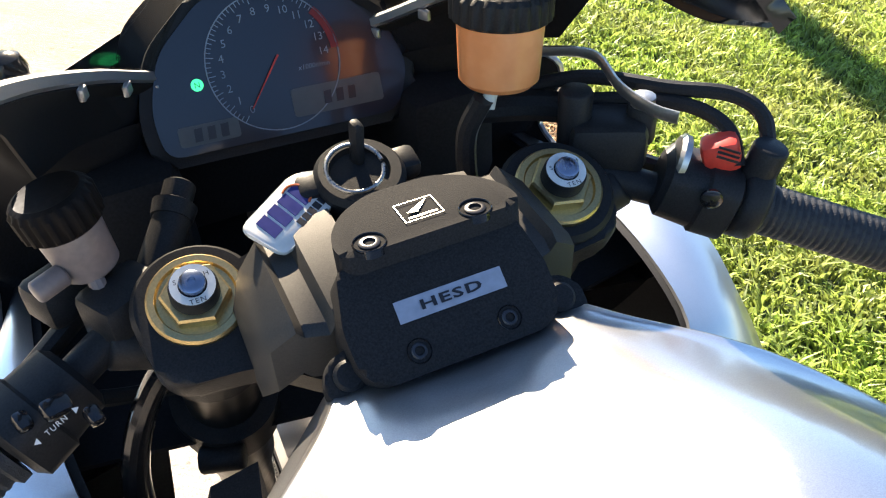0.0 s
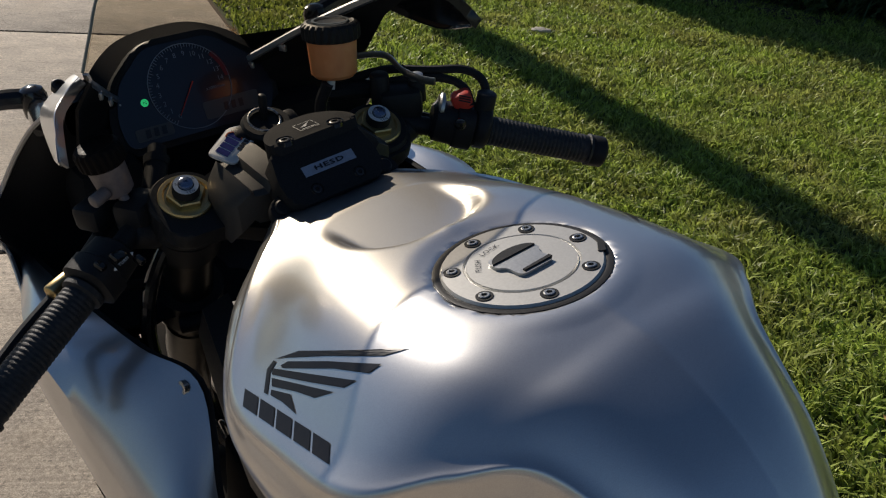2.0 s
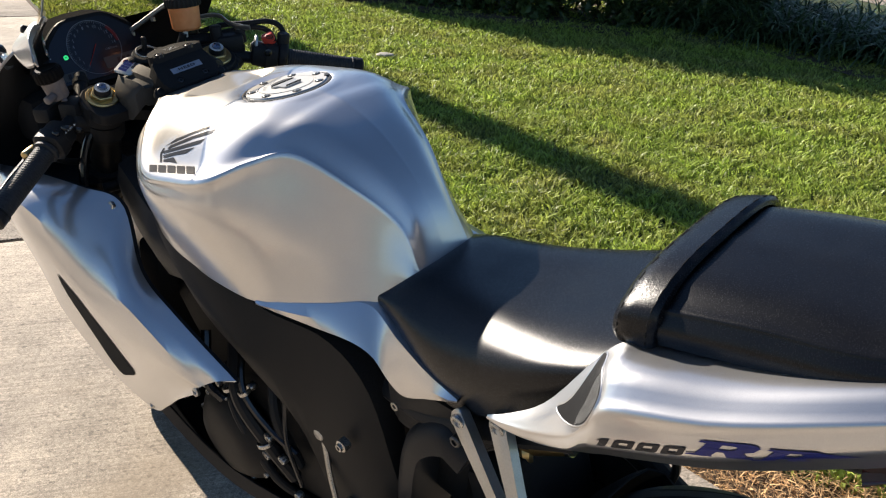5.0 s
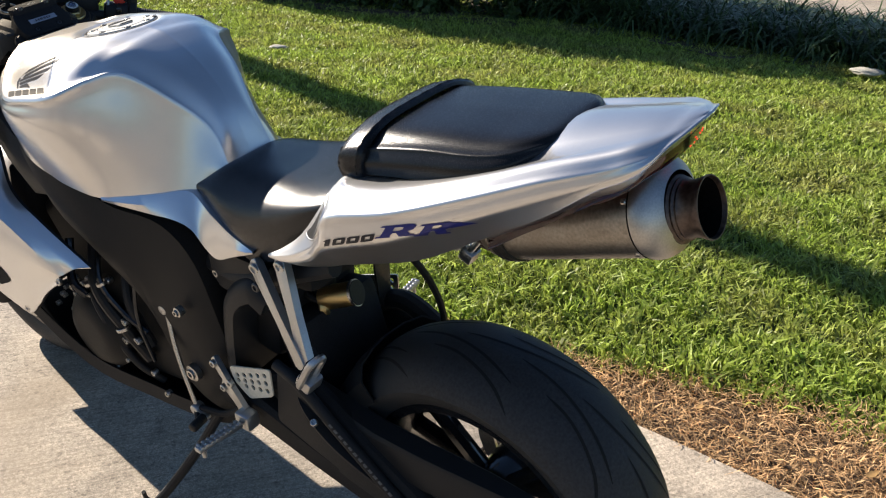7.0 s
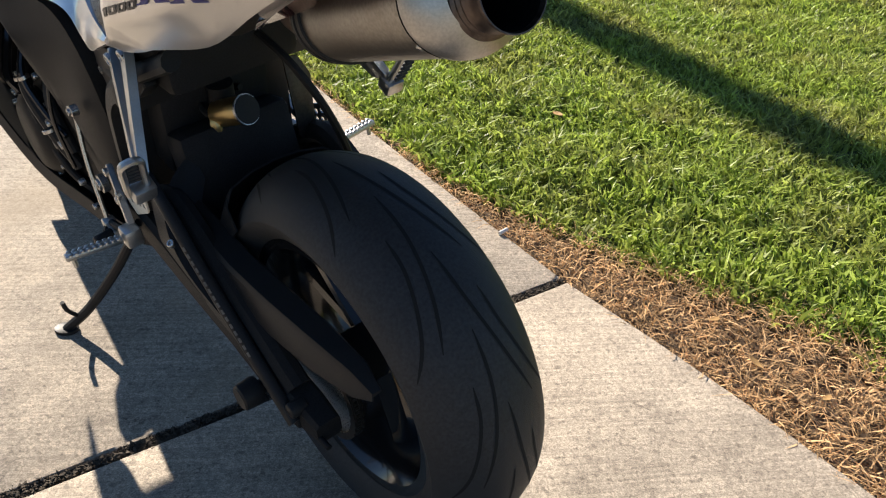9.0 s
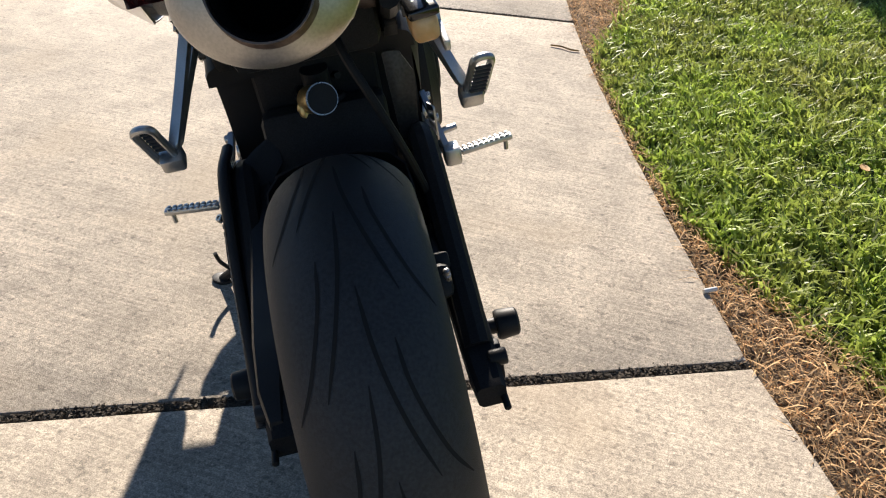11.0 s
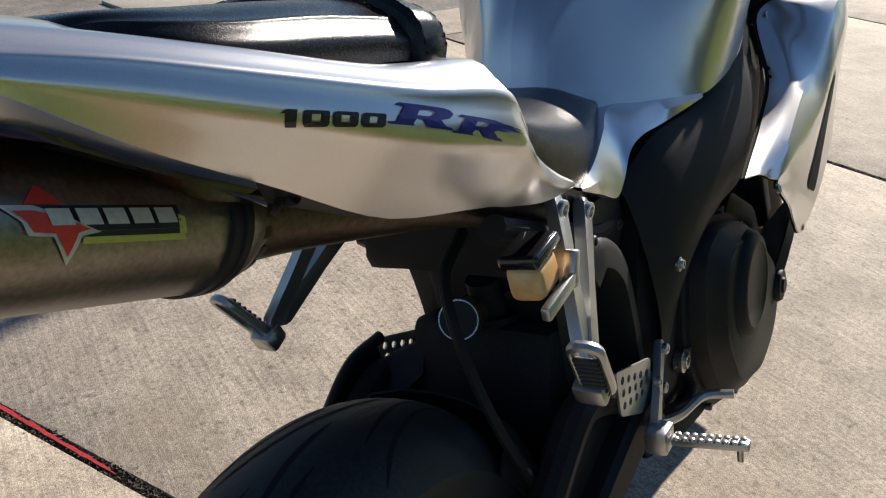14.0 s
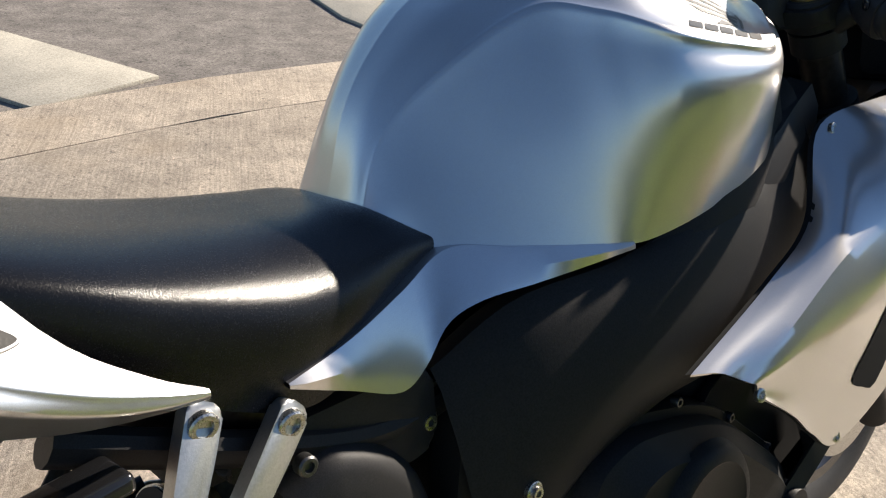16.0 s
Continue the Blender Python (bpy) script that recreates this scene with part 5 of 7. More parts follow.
lathe(bm, C1, (-1, 0, 0), [(0, .090), (.024, .090), (.034, .080), (.044, .066), (.048, .040), (.048, .001)], 48)
part("alternator_cover", bm, SHADEB, engine, "round black alternator cover")
for k in range(9):
    t = radians(k * 40 + 12)
    bm = bmesh.new()
    c = C1 + Vector((-.022, .090 * math.cos(t), .090 * math.sin(t)))
    bolt(bm, c, (-1, 0, 0), .0055, .006)
    part("cover_bolt", bm, STEEL, engine)
for pts, r in (([(-.15, .06, .60), (-.19, .02, .53), (-.185, -.03, .45), (-.165, -.06, .37)], .012), ([(-.13, -.02, .60), (-.175, -.06, .52), (-.17, -.09, .42)], .010), ([(-.15, .10, .53), (-.19, .04, .48), (-.18, -.02, .36), (-.15, -.06, .30)], .008), ([(.16, -.14, .36), (.17, -.19, .33), (.165, -.26, .35)], .010)):
    bm = bmesh.new()
    tube(bm, pts, r, 10, 18)
    part("hose", bm, BLACK, engine)
for c in ((-.185, -.045, .47), (-.18, -.02, .41), (-.175, -.08, .35), (-.17, .0, .545), (-.17, -.10, .30)):
    bm = bmesh.new()
    bolt(bm, c, (-1, 0, 0), .007, .008)
    part("engine_bolt", bm, STEEL, engine)
rg = random.Random(5)
for k in range(16):
    t = radians(20 + k * 9.5)
    c = (-.176 - .010 * rg.random(), .075 - .155 * math.cos(t) * (.75 + .3 * rg.random()), .43 + .15 * math.sin(t) * (.7 + .3 * rg.random()) - .05)
    bm = bmesh.new()
    bolt(bm, c, (-1, 0, 0), .0045 + .002 * rg.random(), .006)
    part("engine_bolt", bm, STEEL, engine)
for pts, r in (([(-.16, .02, .62), (-.195, -.01, .56), (-.19, -.05, .50), (-.178, -.10, .46)], .006), ([(-.17, -.09, .58), (-.19, -.10, .50), (-.186, -.11, .40)], .004), ([(-.165, .12, .60), (-.20, .09, .53), (-.195, .06, .50)], .009)):
    bm = bmesh.new()
    tube(bm, pts, r, 8, 18)
    part("hose", bm, GLOSS, engine)
for c, r in (((-.194, -.012, .555), .0095), ((-.187, -.03, .45), .0145), ((-.19, .04, .535), .0115)):
    bm = bmesh.new()
    lathe(bm, c, (.1, -.25, -.9), [(-.004, r), (-.003, r + .0012), (.003, r + .0012), (.004, r)], 16, cap=False)
    part("hose_clip", bm, STEEL, engine)
# gear lever and rod
bm = bmesh.new()
tube(bm, [(-.165, -.165, .525), (-.178, -.185, .44), (-.186, -.215, .335)], .0045, 8, 12)
rod = part("shift_rod", bm, STEEL, bike, "steel gear linkage rod")
for c in ((-.163, -.162, .535), (-.186, -.217, .330)):
    bm = bmesh.new()
    cyl(bm, (c[0] + .012, c[1], c[2]), (c[0] - .010, c[1], c[2]), .011, seg=14, bev=.002)
    part("rod_joint", bm, CAST, rod)
bm = bmesh.new()
tube(bm, [(-.172, -.365, .400), (-.180, -.30, .352), (-.184, -.22, .330), (-.200, -.235, .322)], .007, 8, 14)
lever = part("gear_lever", bm, MATTE, bike)
bm = bmesh.new()
cyl(bm, (-.190, -.240, .322), (-.226, -.246, .321), .010, seg=16, bev=.003)
part("toe_rubber", bm, BLACK, lever)
bm = bmesh.new()
plate(bm, rounded([(-.020, -.009), (.018, -.006), (.018, .006), (-.020, .009)], .004), .010, place((-.188, -.232, .325), (.1, -.9, -.25), (0, -.25, .9)), bev=.002)
part("lever_end", bm, CAST, lever, "bare aluminium gear lever end")
# brake pedal on the right
bm = bmesh.new()
tube(bm, [(.178, -.36, .395), (.185, -.28, .36), (.195, -.20, .345), (.235, -.185, .347)], .007, 8, 16)
part("brake_pedal", bm, CAST, bike)
# side stand
bm = bmesh.new()
tube(bm, [(-.150, -.235, .300), (-.20, -.19, .205), (-.262, -.14, .115), (-.312, -.107, .067)], .010, 10, 16)
plate(bm, [(.024 * math.cos(t), .020 * math.sin(t)) for t in np.linspace(0, 6.283, 17)[:-1]], .007, BIKE.inverted() @ Matrix.Translation((0.097, -0.068, .0042)), bev=.001)
stand = part("side_stand", bm, BLACK, bike, "black side stand")
bm = bmesh.new()
tube(bm, [(-.282, -.125, .095), (-.300, -.130, .125), (-.304, -.134, .151)], .0045, 8, 8)
part("stand_tang", bm, BLACK, stand)
# belly pan
bm = bmesh.new()
rows = []
for y, w, zt, zb in ((.40, .20, .46, .34), (.26, .235, .45, .29), (.10, .215, .34, .225), (-.06, .185, .31, .205), (-.20, .16, .30, .22), (-.27, .13, .30, .25)):
    rows.append([(-w * .97, y, zt), (-w, y, zt - .03), (-w * .75, y, zb + .02), (-w * .3, y, zb), (w * .3, y, zb), (w * .75, y, zb + .02), (w, y, zt - .03), (w * .97, y, zt)])
r2 = [spline([r[k] for r in rows], 24) for k in range(8)]
grid(bm, [[tuple(r2[k][i]) for k in range(8)] for i in range(24)])
solid(bm, .004)
part("belly_pan", bm, BLACK, bike, "black belly pan")


# side fairing
def side_fairing(s):
    ST = [
        [(.232, .665, .785), (.240, .665, .770), (.242, .645, .700), (.226, .610, .560)],
        [(.226, .478, .818), (.284, .460, .808), (.288, .470, .740), (.270, .440, .560)],
        [(.206, .340, .822), (.280, .352, .780), (.289, .360, .700), (.266, .330, .480)],
        [(.176, .274, .797), (.268, .258, .715), (.282, .255, .640), (.257, .210, .440)],
        [(.210, .198, .712), (.265, .158, .684), (.275, .155, .610), (.257, .145, .480)],
        [(.221, .095, .673), (.263, .047, .636), (.266, .060, .600), (.262, .085, .532)],
        [(.231, -.064, .630), (.254, -.014, .613), (.261, .006, .601), (.263, .016, .583)],
    ]
    cols = [spline([r[k] for r in ST], 40) for k in range(4)]
    rows = []
    for i in range(40):
        c = [cols[k][i] for k in range(4)]
        a = np.vstack([spline([c[0], c[0] * .5 + c[1] * .5 + np.array([.004, 0, .006]), c[1]], 6), spline([c[1], c[1] * .45 + c[2] * .55 + np.array([.004, 0, 0]), c[2], c[2] * .5 + c[3] * .5 + np.array([-.003, 0, 0]), c[3]], 12)[1:]])
        rows.append([(s * p[0], p[1], p[2]) for p in a])
    bm = bmesh.new()
    grid(bm, rows, flip=s > 0)
    solid(bm, .003)
    liner = bmesh.new()
    grid(liner, [[(p[0] - s * .0065, p[1], p[2] - .002) for p in r] for r in rows], flip=s < 0)
    part("fairing_liner", liner, FELT, bike)
    fair = part("side_fairing", bm, SILVER, bike, "silver side fairing panel with a black vent")
    # vent
    bm = bmesh.new()
    ol = spline([(.345, .690), (.300, .655), (.262, .600), (.236, .555), (.216, .522), (.246, .502), (.280, .495), (.320, .560), (.352, .640), (.345, .690)], 28)
    fan = [bm.verts.new((p[0], p[1], 0)) for p in ol[:-1]]
    bm.faces.new(fan)
    bmesh.ops.triangulate(bm, faces=bm.faces[:])
    bmesh.ops.subdivide_edges(bm, edges=bm.edges[:], cuts=1)
    mm = Matrix(((0, 0, s, s * .28), (1, 0, 0, 0), (0, 1, 0, 0), (0, 0, 0, 1)))
    on_surface(bm, fair, mm, .0012)
    part("vent", bm, FELT, fair, "black air vent")
    for c in ((.172, .284, .797), (.262, .015, .586), (.265, .205, .450)):
        bm = bmesh.new()
        v = bm.verts.new((c[1], c[2], 0))
        on_surface(bm, fair, mm, 0.0)
        p = v.co.copy()
        bm.free()
        bm = bmesh.new()
        q = (p.x, p.y, p.z)
        lathe(bm, q, (s, -.1, .25), [(-.004, .0072), (.0006, .0072), (.0012, .006), (.0012, .0036), (-.0006, .0032), (-.0006, .0003)], 16)
        part("fairing_screw", bm, STEEL, fair)


mirror_parts(side_fairing)

# nose cowl with a black lining: a rim that runs from the mirror stay forwards and back along the side
RIM = [(.180, .470, 1.030), (.200, .490, 1.012), (.2115, .56, .962), (.234, .61, .902), (.2575, .60, .877), (.2592, .61, .841), (.2525, .63, .806), (.262, .56, .785), (.280, .42, .806)]
DEEP = [(.10, .60, .93), (.12, .60, .90), (.13, .62, .86), (.14, .66, .82), (.14, .68, .77), (.15, .64, .73), (.16, .55, .70), (.17, .44, .70)]
OUT = [(.10, .68, .965), (.12, .74, .93), (.13, .79, .89), (.14, .82, .84), (.17, .80, .77), (.20, .72, .735), (.235, .57, .735), (.262, .44, .745)]
for s in (1, -1):
    rim, deep, outer = (np.array([(s * x, y, z) for x, y, z in spline(q, 32)]) for q in (RIM, DEEP, OUT))
    bm = bmesh.new()
    grid(bm, [[tuple(p) for p in spline([a, (a + c) / 2 + np.array([s * .018, .012, -.02]), c], 10)] for a, c in zip(rim, deep)], flip=s > 0)
    part("cowl_lining", bm, FELT, bike, "black inner lining of the cowl")
    bm = bmesh.new()
    grid(bm, [[tuple(p) for p in spline([a + np.array([s * .002, 0, -.001]), (a + c) / 2 + np.array([s * .004, .008, -.006]), c], 8)] for a, c in zip(rim, outer)], flip=s < 0)
    grid(bm, [[tuple(p) for p in spline([c, c * np.array([.5, 1, 1]) + np.array([0, .03, -.004]), c * np.array([0, 1, 1]) + np.array([0, .045, -.006])], 8)] for c in outer], flip=s < 0)
    part("nose_cowl", bm, SILVER, bike, "silver nose cowl")
    bm = bmesh.new()
    tube(bm, [tuple(p) for p in rim[::3]] + [tuple(rim[-1])], .0028, 6, 40)
    part("cowl_edge", bm, SILVER_EDGE, bike)
# radiator and ducts that close the gap before the tank
bm = bmesh.new()
box(bm, (0, .30, .56), (.34, .06, .34), (20, 0, 0), .01)
part("radiator", bm, FELT, bike)
bm = bmesh.new()
box(bm, (0, .20, .80), (.24, .12, .14), (0, 0, 0), .02)
part("air_box", bm, FELT, bike)
for s in (1, -1):
    bm = bmesh.new()
    rows = []
    for y, x, zt, zb, w in ((.12, .165, .790, .70, .018), (.20, .158, .815, .68, .020), (.27, .142, .835, .70, .022), (.33, .128, .845, .74, .020)):
        zm = (zt + zb) / 2
        rows.append([(s * (x - w), y, zt), (s * (x + w * .5), y, zt - .006), (s * (x + w), y, zm + .02), (s * (x + w * .9), y, zm - .03), (s * (x + w * .3), y, zb), (s * (x - w), y, zb)])
    loft(bm, rows)
    bmesh.ops.recalc_face_normals(bm, faces=bm.faces[:])
    part("air_duct", bm, BLACK, bike, "smooth black air duct beside the tank")
for s in (1, -1):
    bm = bmesh.new()
    plate(bm, rounded([(-.300, .700), (-.300, .630), (-.33, .622), (-.45, .650), (-.50, .690), (-.46, .706), (-.38, .706)], .012), .020, sided(.126, s), bev=.006)
    part("subframe_panel", bm, BLACK, bike, "smooth black panel below the seat")
    bm = bmesh.new()
    arch = spline([(-.462, .668), (-.42, .686), (-.385, .676), (-.352, .652), (-.326, .618), (-.310, .565), (-.298, .50), (-.290, .43)], 20)
    rows = []
    for i, (y, z) in enumerate(arch):
        ty, tz = arch[min(i + 1, 19)] - arch[max(i - 1, 0)]
        ln = math.hypot(ty, tz)
        ny, nz = -tz / ln, ty / ln
        if nz < 0 and i < 6 or ny < 0 and i >= 6:
            ny, nz = -ny, -nz
        rows.append([(s * x, y + ny * h, z + nz * h) for x, h in ((.06, .000), (.118, -.002), (.140, -.005), (.152, -.012), (.158, -.024), (.160, -.045), (.150, -.046), (.06, -.040))])
    loft(bm, rows)
    bmesh.ops.recalc_face_normals(bm, faces=bm.faces[:])
    part("pivot_shield", bm, BLACK, bike, "rounded black shield over the frame pivot")
    for y, z in ((-.4405, .6819),):
        bm = bmesh.new()
        lathe(bm, (s * .150, y, z), (s, 0, 0), [(0, .0085), (.0085, .0085), (.0100, .007), (.0100, .0045), (.007, .004), (.007, .0004)], 20)
        part("shield_bolt", bm, DARKSTEEL, bike)
# dark floor inside the nose: headlamp backs and brackets
bm = bmesh.new()
rows = []
for y, w, z in ((.42, .245, .80), (.52, .255, .78), (.64, .225, .77), (.75, .18, .77), (.84, .11, .79)):
    rows.append([(-w, y, z), (-w * .6, y, z - .02), (0, y, z - .05), (w * .6, y, z - .02), (w, y, z)])
grid(bm, rows)
solid(bm, .003)
part("cowl_floor", bm, FELT, bike)
for c, size in (((0, .70, .85), (.24, .14, .12)), ((.13, .60, .86), (.08, .10, .10)), ((-.13, .60, .86), (.08, .10, .10))):
    bm = bmesh.new()
    box(bm, c, size, (0, 0, 0), .02)
    part("headlamp_back", bm, FELT, bike)
# mirror stay covers beside the screen
for s in (1, -1):
    inner = spline([(s * .1735, .392, 1.083), (s * .190, .372, 1.083), (s * .2105, .347, 1.078), (s * .219, .330, 1.066), (s * .2255, .314, 1.050)], 24)
    outer = spline([(s * .172, .425, 1.073), (s * .1934, .425, 1.0615), (s * .2057, .440, 1.039), (s * .2196, .370, 1.0313), (s * .2262, .320, 1.044)], 24)
    bm = bmesh.new()
    turned = inner + np.array([-s * .006, .004, -.010])
    mid = inner * .5 + outer * .5 + np.array([0, -.003, .003])
    grid(bm, [[tuple(p) for p in q] for q in (turned, inner * .93 + turned * .07, inner * .96 + mid * .04, mid, outer * .9 + mid * .1, outer, outer + np.array([-s * .003, .008, -.006]))])
    solid(bm, .0025)
    # same part on both sides; the right one's dark look is put into its colour
    stay = part("cowl_strip", bm, SILVER if s < 0 else GLOSS, bike, "silver mirror stay cover" if s < 0 else "mirror stay cover with its dark look put in the colour")
    bm = bmesh.new()
    lathe(bm, (s * .1885, .408, 1.0735), (s * -.1, -.55, .83), [(-.004, .0062), (.0028, .0062), (.0040, .0048), (.0040, .0030), (.0015, .0026)], 16)
    part("stay_bolt", bm, BLACK, stay)
    # mirror
    bm = bmesh.new()
    tube(bm, [(s * .174, .592, .994), (s * .21, .596, 1.002), (s * .27, .594, 1.008), (s * .36, .586, 1.014)], lambda t: .012 - .003 * t, 10, 18)
    lathe(bm, (s * .178, .588, .978), (0, 0, 1), [(0, .014), (.022, .015), (.030, .012), (.033, .006)], 16)
    tube(bm, [(s * .178, .588, .99), (s * .186, .55, .995), (s * .194, .505, 1.0)], .012, 10, 10, .7)
    mirror = part("mirror_stem", bm, GLOSS, bike, "black mirror on a slim stem")
    bm = bmesh.new()
    rows = []
    for k, (x, h) in enumerate(((.225, .003), (.25, .007), (.29, .010), (.33, .010), (.36, .008), (.378, .003))):
        yy = .555 - .05 * (x - .2)
        rows.append([(s * x, yy + .012 * math.cos(t), 1.024 + h * math.sin(t)) for t in np.linspace(0, 6.283, 13)[:-1]])
    loft(bm, rows)
    bmesh.ops.recalc_face_normals(bm, faces=bm.faces[:])
    part("mirror_shell", bm, GLOSS, mirror)

# windscreen
bm = bmesh.new()
HALF = [(.178, .355, 1.097), (.156, .440, 1.058), (.125, .528, 1.011), (.098, .592, .972), (.0745, .642, .942), (.040, .690, .930)]
CREST = [(.1785, .354, 1.100), (.158, .374, 1.1245), (.132, .402, 1.150), (.090, .428, 1.178), (.045, .443, 1.195)]
base = spline([(-x, y, z) for x, y, z in HALF] + [(0, .702, .928)] + HALF[::-1], 40)
top = spline([(-x, y, z) for x, y, z in CREST] + [(0, .448, 1.200)] + CREST[::-1], 40)
mid = (base + top) / 2 + np.array([0, .018, .012]) * np.sin(np.linspace(0, math.pi, 40))[:, None]
strips = [spline([base[i], mid[i], top[i]], 10) for i in range(40)]
grid(bm, [[tuple(strips[i][j]) for i in range(40)] for j in range(10)])
solid(bm, .0025)
ACRYL = bpy.data.materials.new("tinted acrylic")
ACRYL.use_nodes = True
_an = ACRYL.node_tree
_clear, _shine, _both = _an.nodes.new("ShaderNodeBsdfTransparent"), _an.nodes.new("ShaderNodeBsdfGlossy"), _an.nodes.new("ShaderNodeMixShader")
_clear.inputs[0].default_value = (0.84, 0.81, 0.75, 1)
_shine.inputs["Roughness"].default_value = 0.03
_both.inputs[0].default_value = 0.05
_an.links.new(_clear.outputs[0], _both.inputs[1])
_an.links.new(_shine.outputs[0], _both.inputs[2])
_an.links.new(_both.outputs[0], _an.nodes["Material Output"].inputs["Surface"])
ACRYL_EDGE = mat("acrylic edge", (0.30, 0.27, 0.20), .25, 0, grain=.1, spec=.5)
screen = part("windscreen", bm, ACRYL, bike, "clear lightly smoked windscreen")
bm = bmesh.new()
tube(bm, [tuple(p) for p in top[::2]] + [tuple(top[-1])], .0014, 6, 70)
part("screen_edge", bm, ACRYL_EDGE, screen)
for s in (1, -1):
    run = spline([(s * x, y, z) for x, y, z in HALF[:5]], 24)
    bm = bmesh.new()
    grid(bm, [[tuple(p + np.array(o)) for p in run] for o in ((0, 0, .003), (-s * .004, -.003, .002), (-s * .005, -.004, -.004), (-s * .003, -.002, -.007))])
    solid(bm, .002)
    part("screen_trim", bm, SILVER_EDGE, screen, "thin pale trim along the screen")
    for i, w in ((9, .008), (14, .010), (19, .008)):
        bm = bmesh.new()
        box(bm, tuple(run[i] + np.array([-s * .004, -.004, -.011])), (.004, w, .008), (0, 0, s * 25), .001)
        part("trim_clip", bm, SILVER_EDGE, screen)
    bm = bmesh.new()
    low = spline([(s * .176, .47, .985), (s * .150, .55, .955), (s * .115, .60, .93), (s * .085, .635, .905), (s * .060, .66, .88)], 24)
    grid(bm, [[tuple(p + np.array([-s * .002, 0, -.006])) for p in run], [tuple(p * .5 + q * .5 + np.array([0, .012, 0])) for p, q in zip(run, low)], [tuple(p) for p in low]])
    solid(bm, .003)
    part("screen_lining", bm, FELT, bike, "black lining below the screen")

# instruments
G = place((.001, .601, .946), (1, 0, -.06), (0, .46, .888))
bm = bmesh.new()
OL = rounded([(-.104, -.060), (.100, -.060), (.118, -.018), (.100, .026), (.044, .068), (-.044, .068), (-.092, .028), (-.108, -.018)], .016)
plate(bm, OL, .034, Matrix.Translation((0, 0, -.018)), bev=.006)
gauge = part("instrument_panel", bm, BLACK, bike, "black instrument panel with a round rev counter", at=G)
bm = bmesh.new()
plate(bm, rounded([(-.095, -.052), (.092, -.052), (.107, -.016), (.092, .022), (.042, .060), (-.042, .060), (-.084, .024), (-.098, -.016)], .014), .002, Matrix.Translation((0, 0, .0005)))
part("dial_face", bm, DIAL, gauge)
DC = Vector((.0, .004, .002))
bm = bmesh.new()
for a0 in range(0, 56):
    t = radians(232 - 16.4 * a0 / 4)
    r0 = .0478 if a0 % 4 else .0455
    p, q = DC + Vector((math.cos(t) * r0, math.sin(t) * r0, 0)), DC + Vector((math.cos(t) * .0515, math.sin(t) * .0515, 0))
    d = (q - p).normalized()
    plate(bm, [(0, -.0003), ((q - p).length, -.0003), ((q - p).length, .0003), (0, .0003)], .0006, place(p, d, (-d.y, d.x, 0)))
lathe(bm, DC + Vector((0, 0, -.0002)), (0, 0, 1), [(0, .0513), (.0006, .0513), (.0006, .0522), (0, .0522), (0, .0513)], 64, cap=False)
part("dial_scale", bm, DIMW, gauge, smooth=False)
for v in range(0, 15):
    t = radians(232 - 16.4 * v)
    bm = text_mesh(str(v), .0085)
    part("numeral", bm, DIMW, gauge, smooth=False, at=Matrix.Translation(DC + Vector((math.cos(t) * .0400, math.sin(t) * .0400 - .003, .0003))))
bm = bmesh.new()
tt = [radians(232 - 16.4 * v) for v in np.linspace(11.6, 14, 14)]
grid(bm, [[DC + Vector((math.cos(t) * r, math.sin(t) * r, .0004)) for t in tt] for r in (.0465, .0530)])
part("red_zone", bm, DIMRED, gauge, smooth=False)
bm = bmesh.new()
t = radians(232)
d = Vector((math.cos(t), math.sin(t), 0))
plate(bm, [(-.006, -.0008), (.040, -.0003), (.040, .0003), (-.006, .0008)], .001, place(DC + Vector((0, 0, .002)), d, (-d.y, d.x, 0)))
part("needle", bm, RED, gauge, smooth=False)
for c, w, h in (((-.060, -.038), .046, .015), ((.044, -.030), .074, .022)):
    bm = bmesh.new()
    plate(bm, rounded([(c[0] - w / 2, c[1] - h / 2), (c[0] + w / 2, c[1] - h / 2), (c[0] + w / 2, c[1] + h / 2), (c[0] - w / 2, c[1] + h / 2)], .003), .0008, Matrix.Translation((0, 0, .0018)))
    part("display", bm, LCD, gauge, "grey liquid crystal display", smooth=False)
    for i in range(3):
        bm = bmesh.new()
        plate(bm, [(c[0] - .012 + .010 * i, c[1] - .005), (c[0] - .006 + .010 * i, c[1] - .005), (c[0] - .005 + .010 * i, c[1] + .005), (c[0] - .011 + .010 * i, c[1] + .005)], .0004, Matrix.Translation((0, 0, .0025)))
        part("display_digit", bm, INK, gauge, smooth=False)
bm = bmesh.new()
lathe(bm, (-.0605, -.002, .0012), (0, 0, 1), [(0, .0046), (.001, .0046), (.0012, .0042)], 24)
part("neutral_lamp", bm, NEUTRAL, gauge, "lit green neutral lamp")
bm = text_mesh("N", .006)
part("letter", bm, INK, gauge, at=Matrix.Translation((-.0605, -.0042, .0026)), smooth=False)
bm = text_mesh("x1000r/min", .0055, shear=.2)
part("caption", bm, DIMW, gauge, at=Matrix.Translation((.030, -.006, .0022)), smooth=False)
bm = bmesh.new()
bm2 = spline([(-.108, .655, .958), (-.090, .668, .980), (-.04, .69, .998), (.04, .69, .998), (.090, .668, .980), (.112, .650, .958)], 30)
grid(bm, [[tuple(p) for p in bm2], [(p[0] * .92, p[1] - .05, p[2] - .018) for p in bm2]])
solid(bm, .003)
part("panel_hood", bm, FELT, bike)

# forks and top bridge
UPF = Vector((0, -.403, .915))
VF = Vector((0, .915, .403))


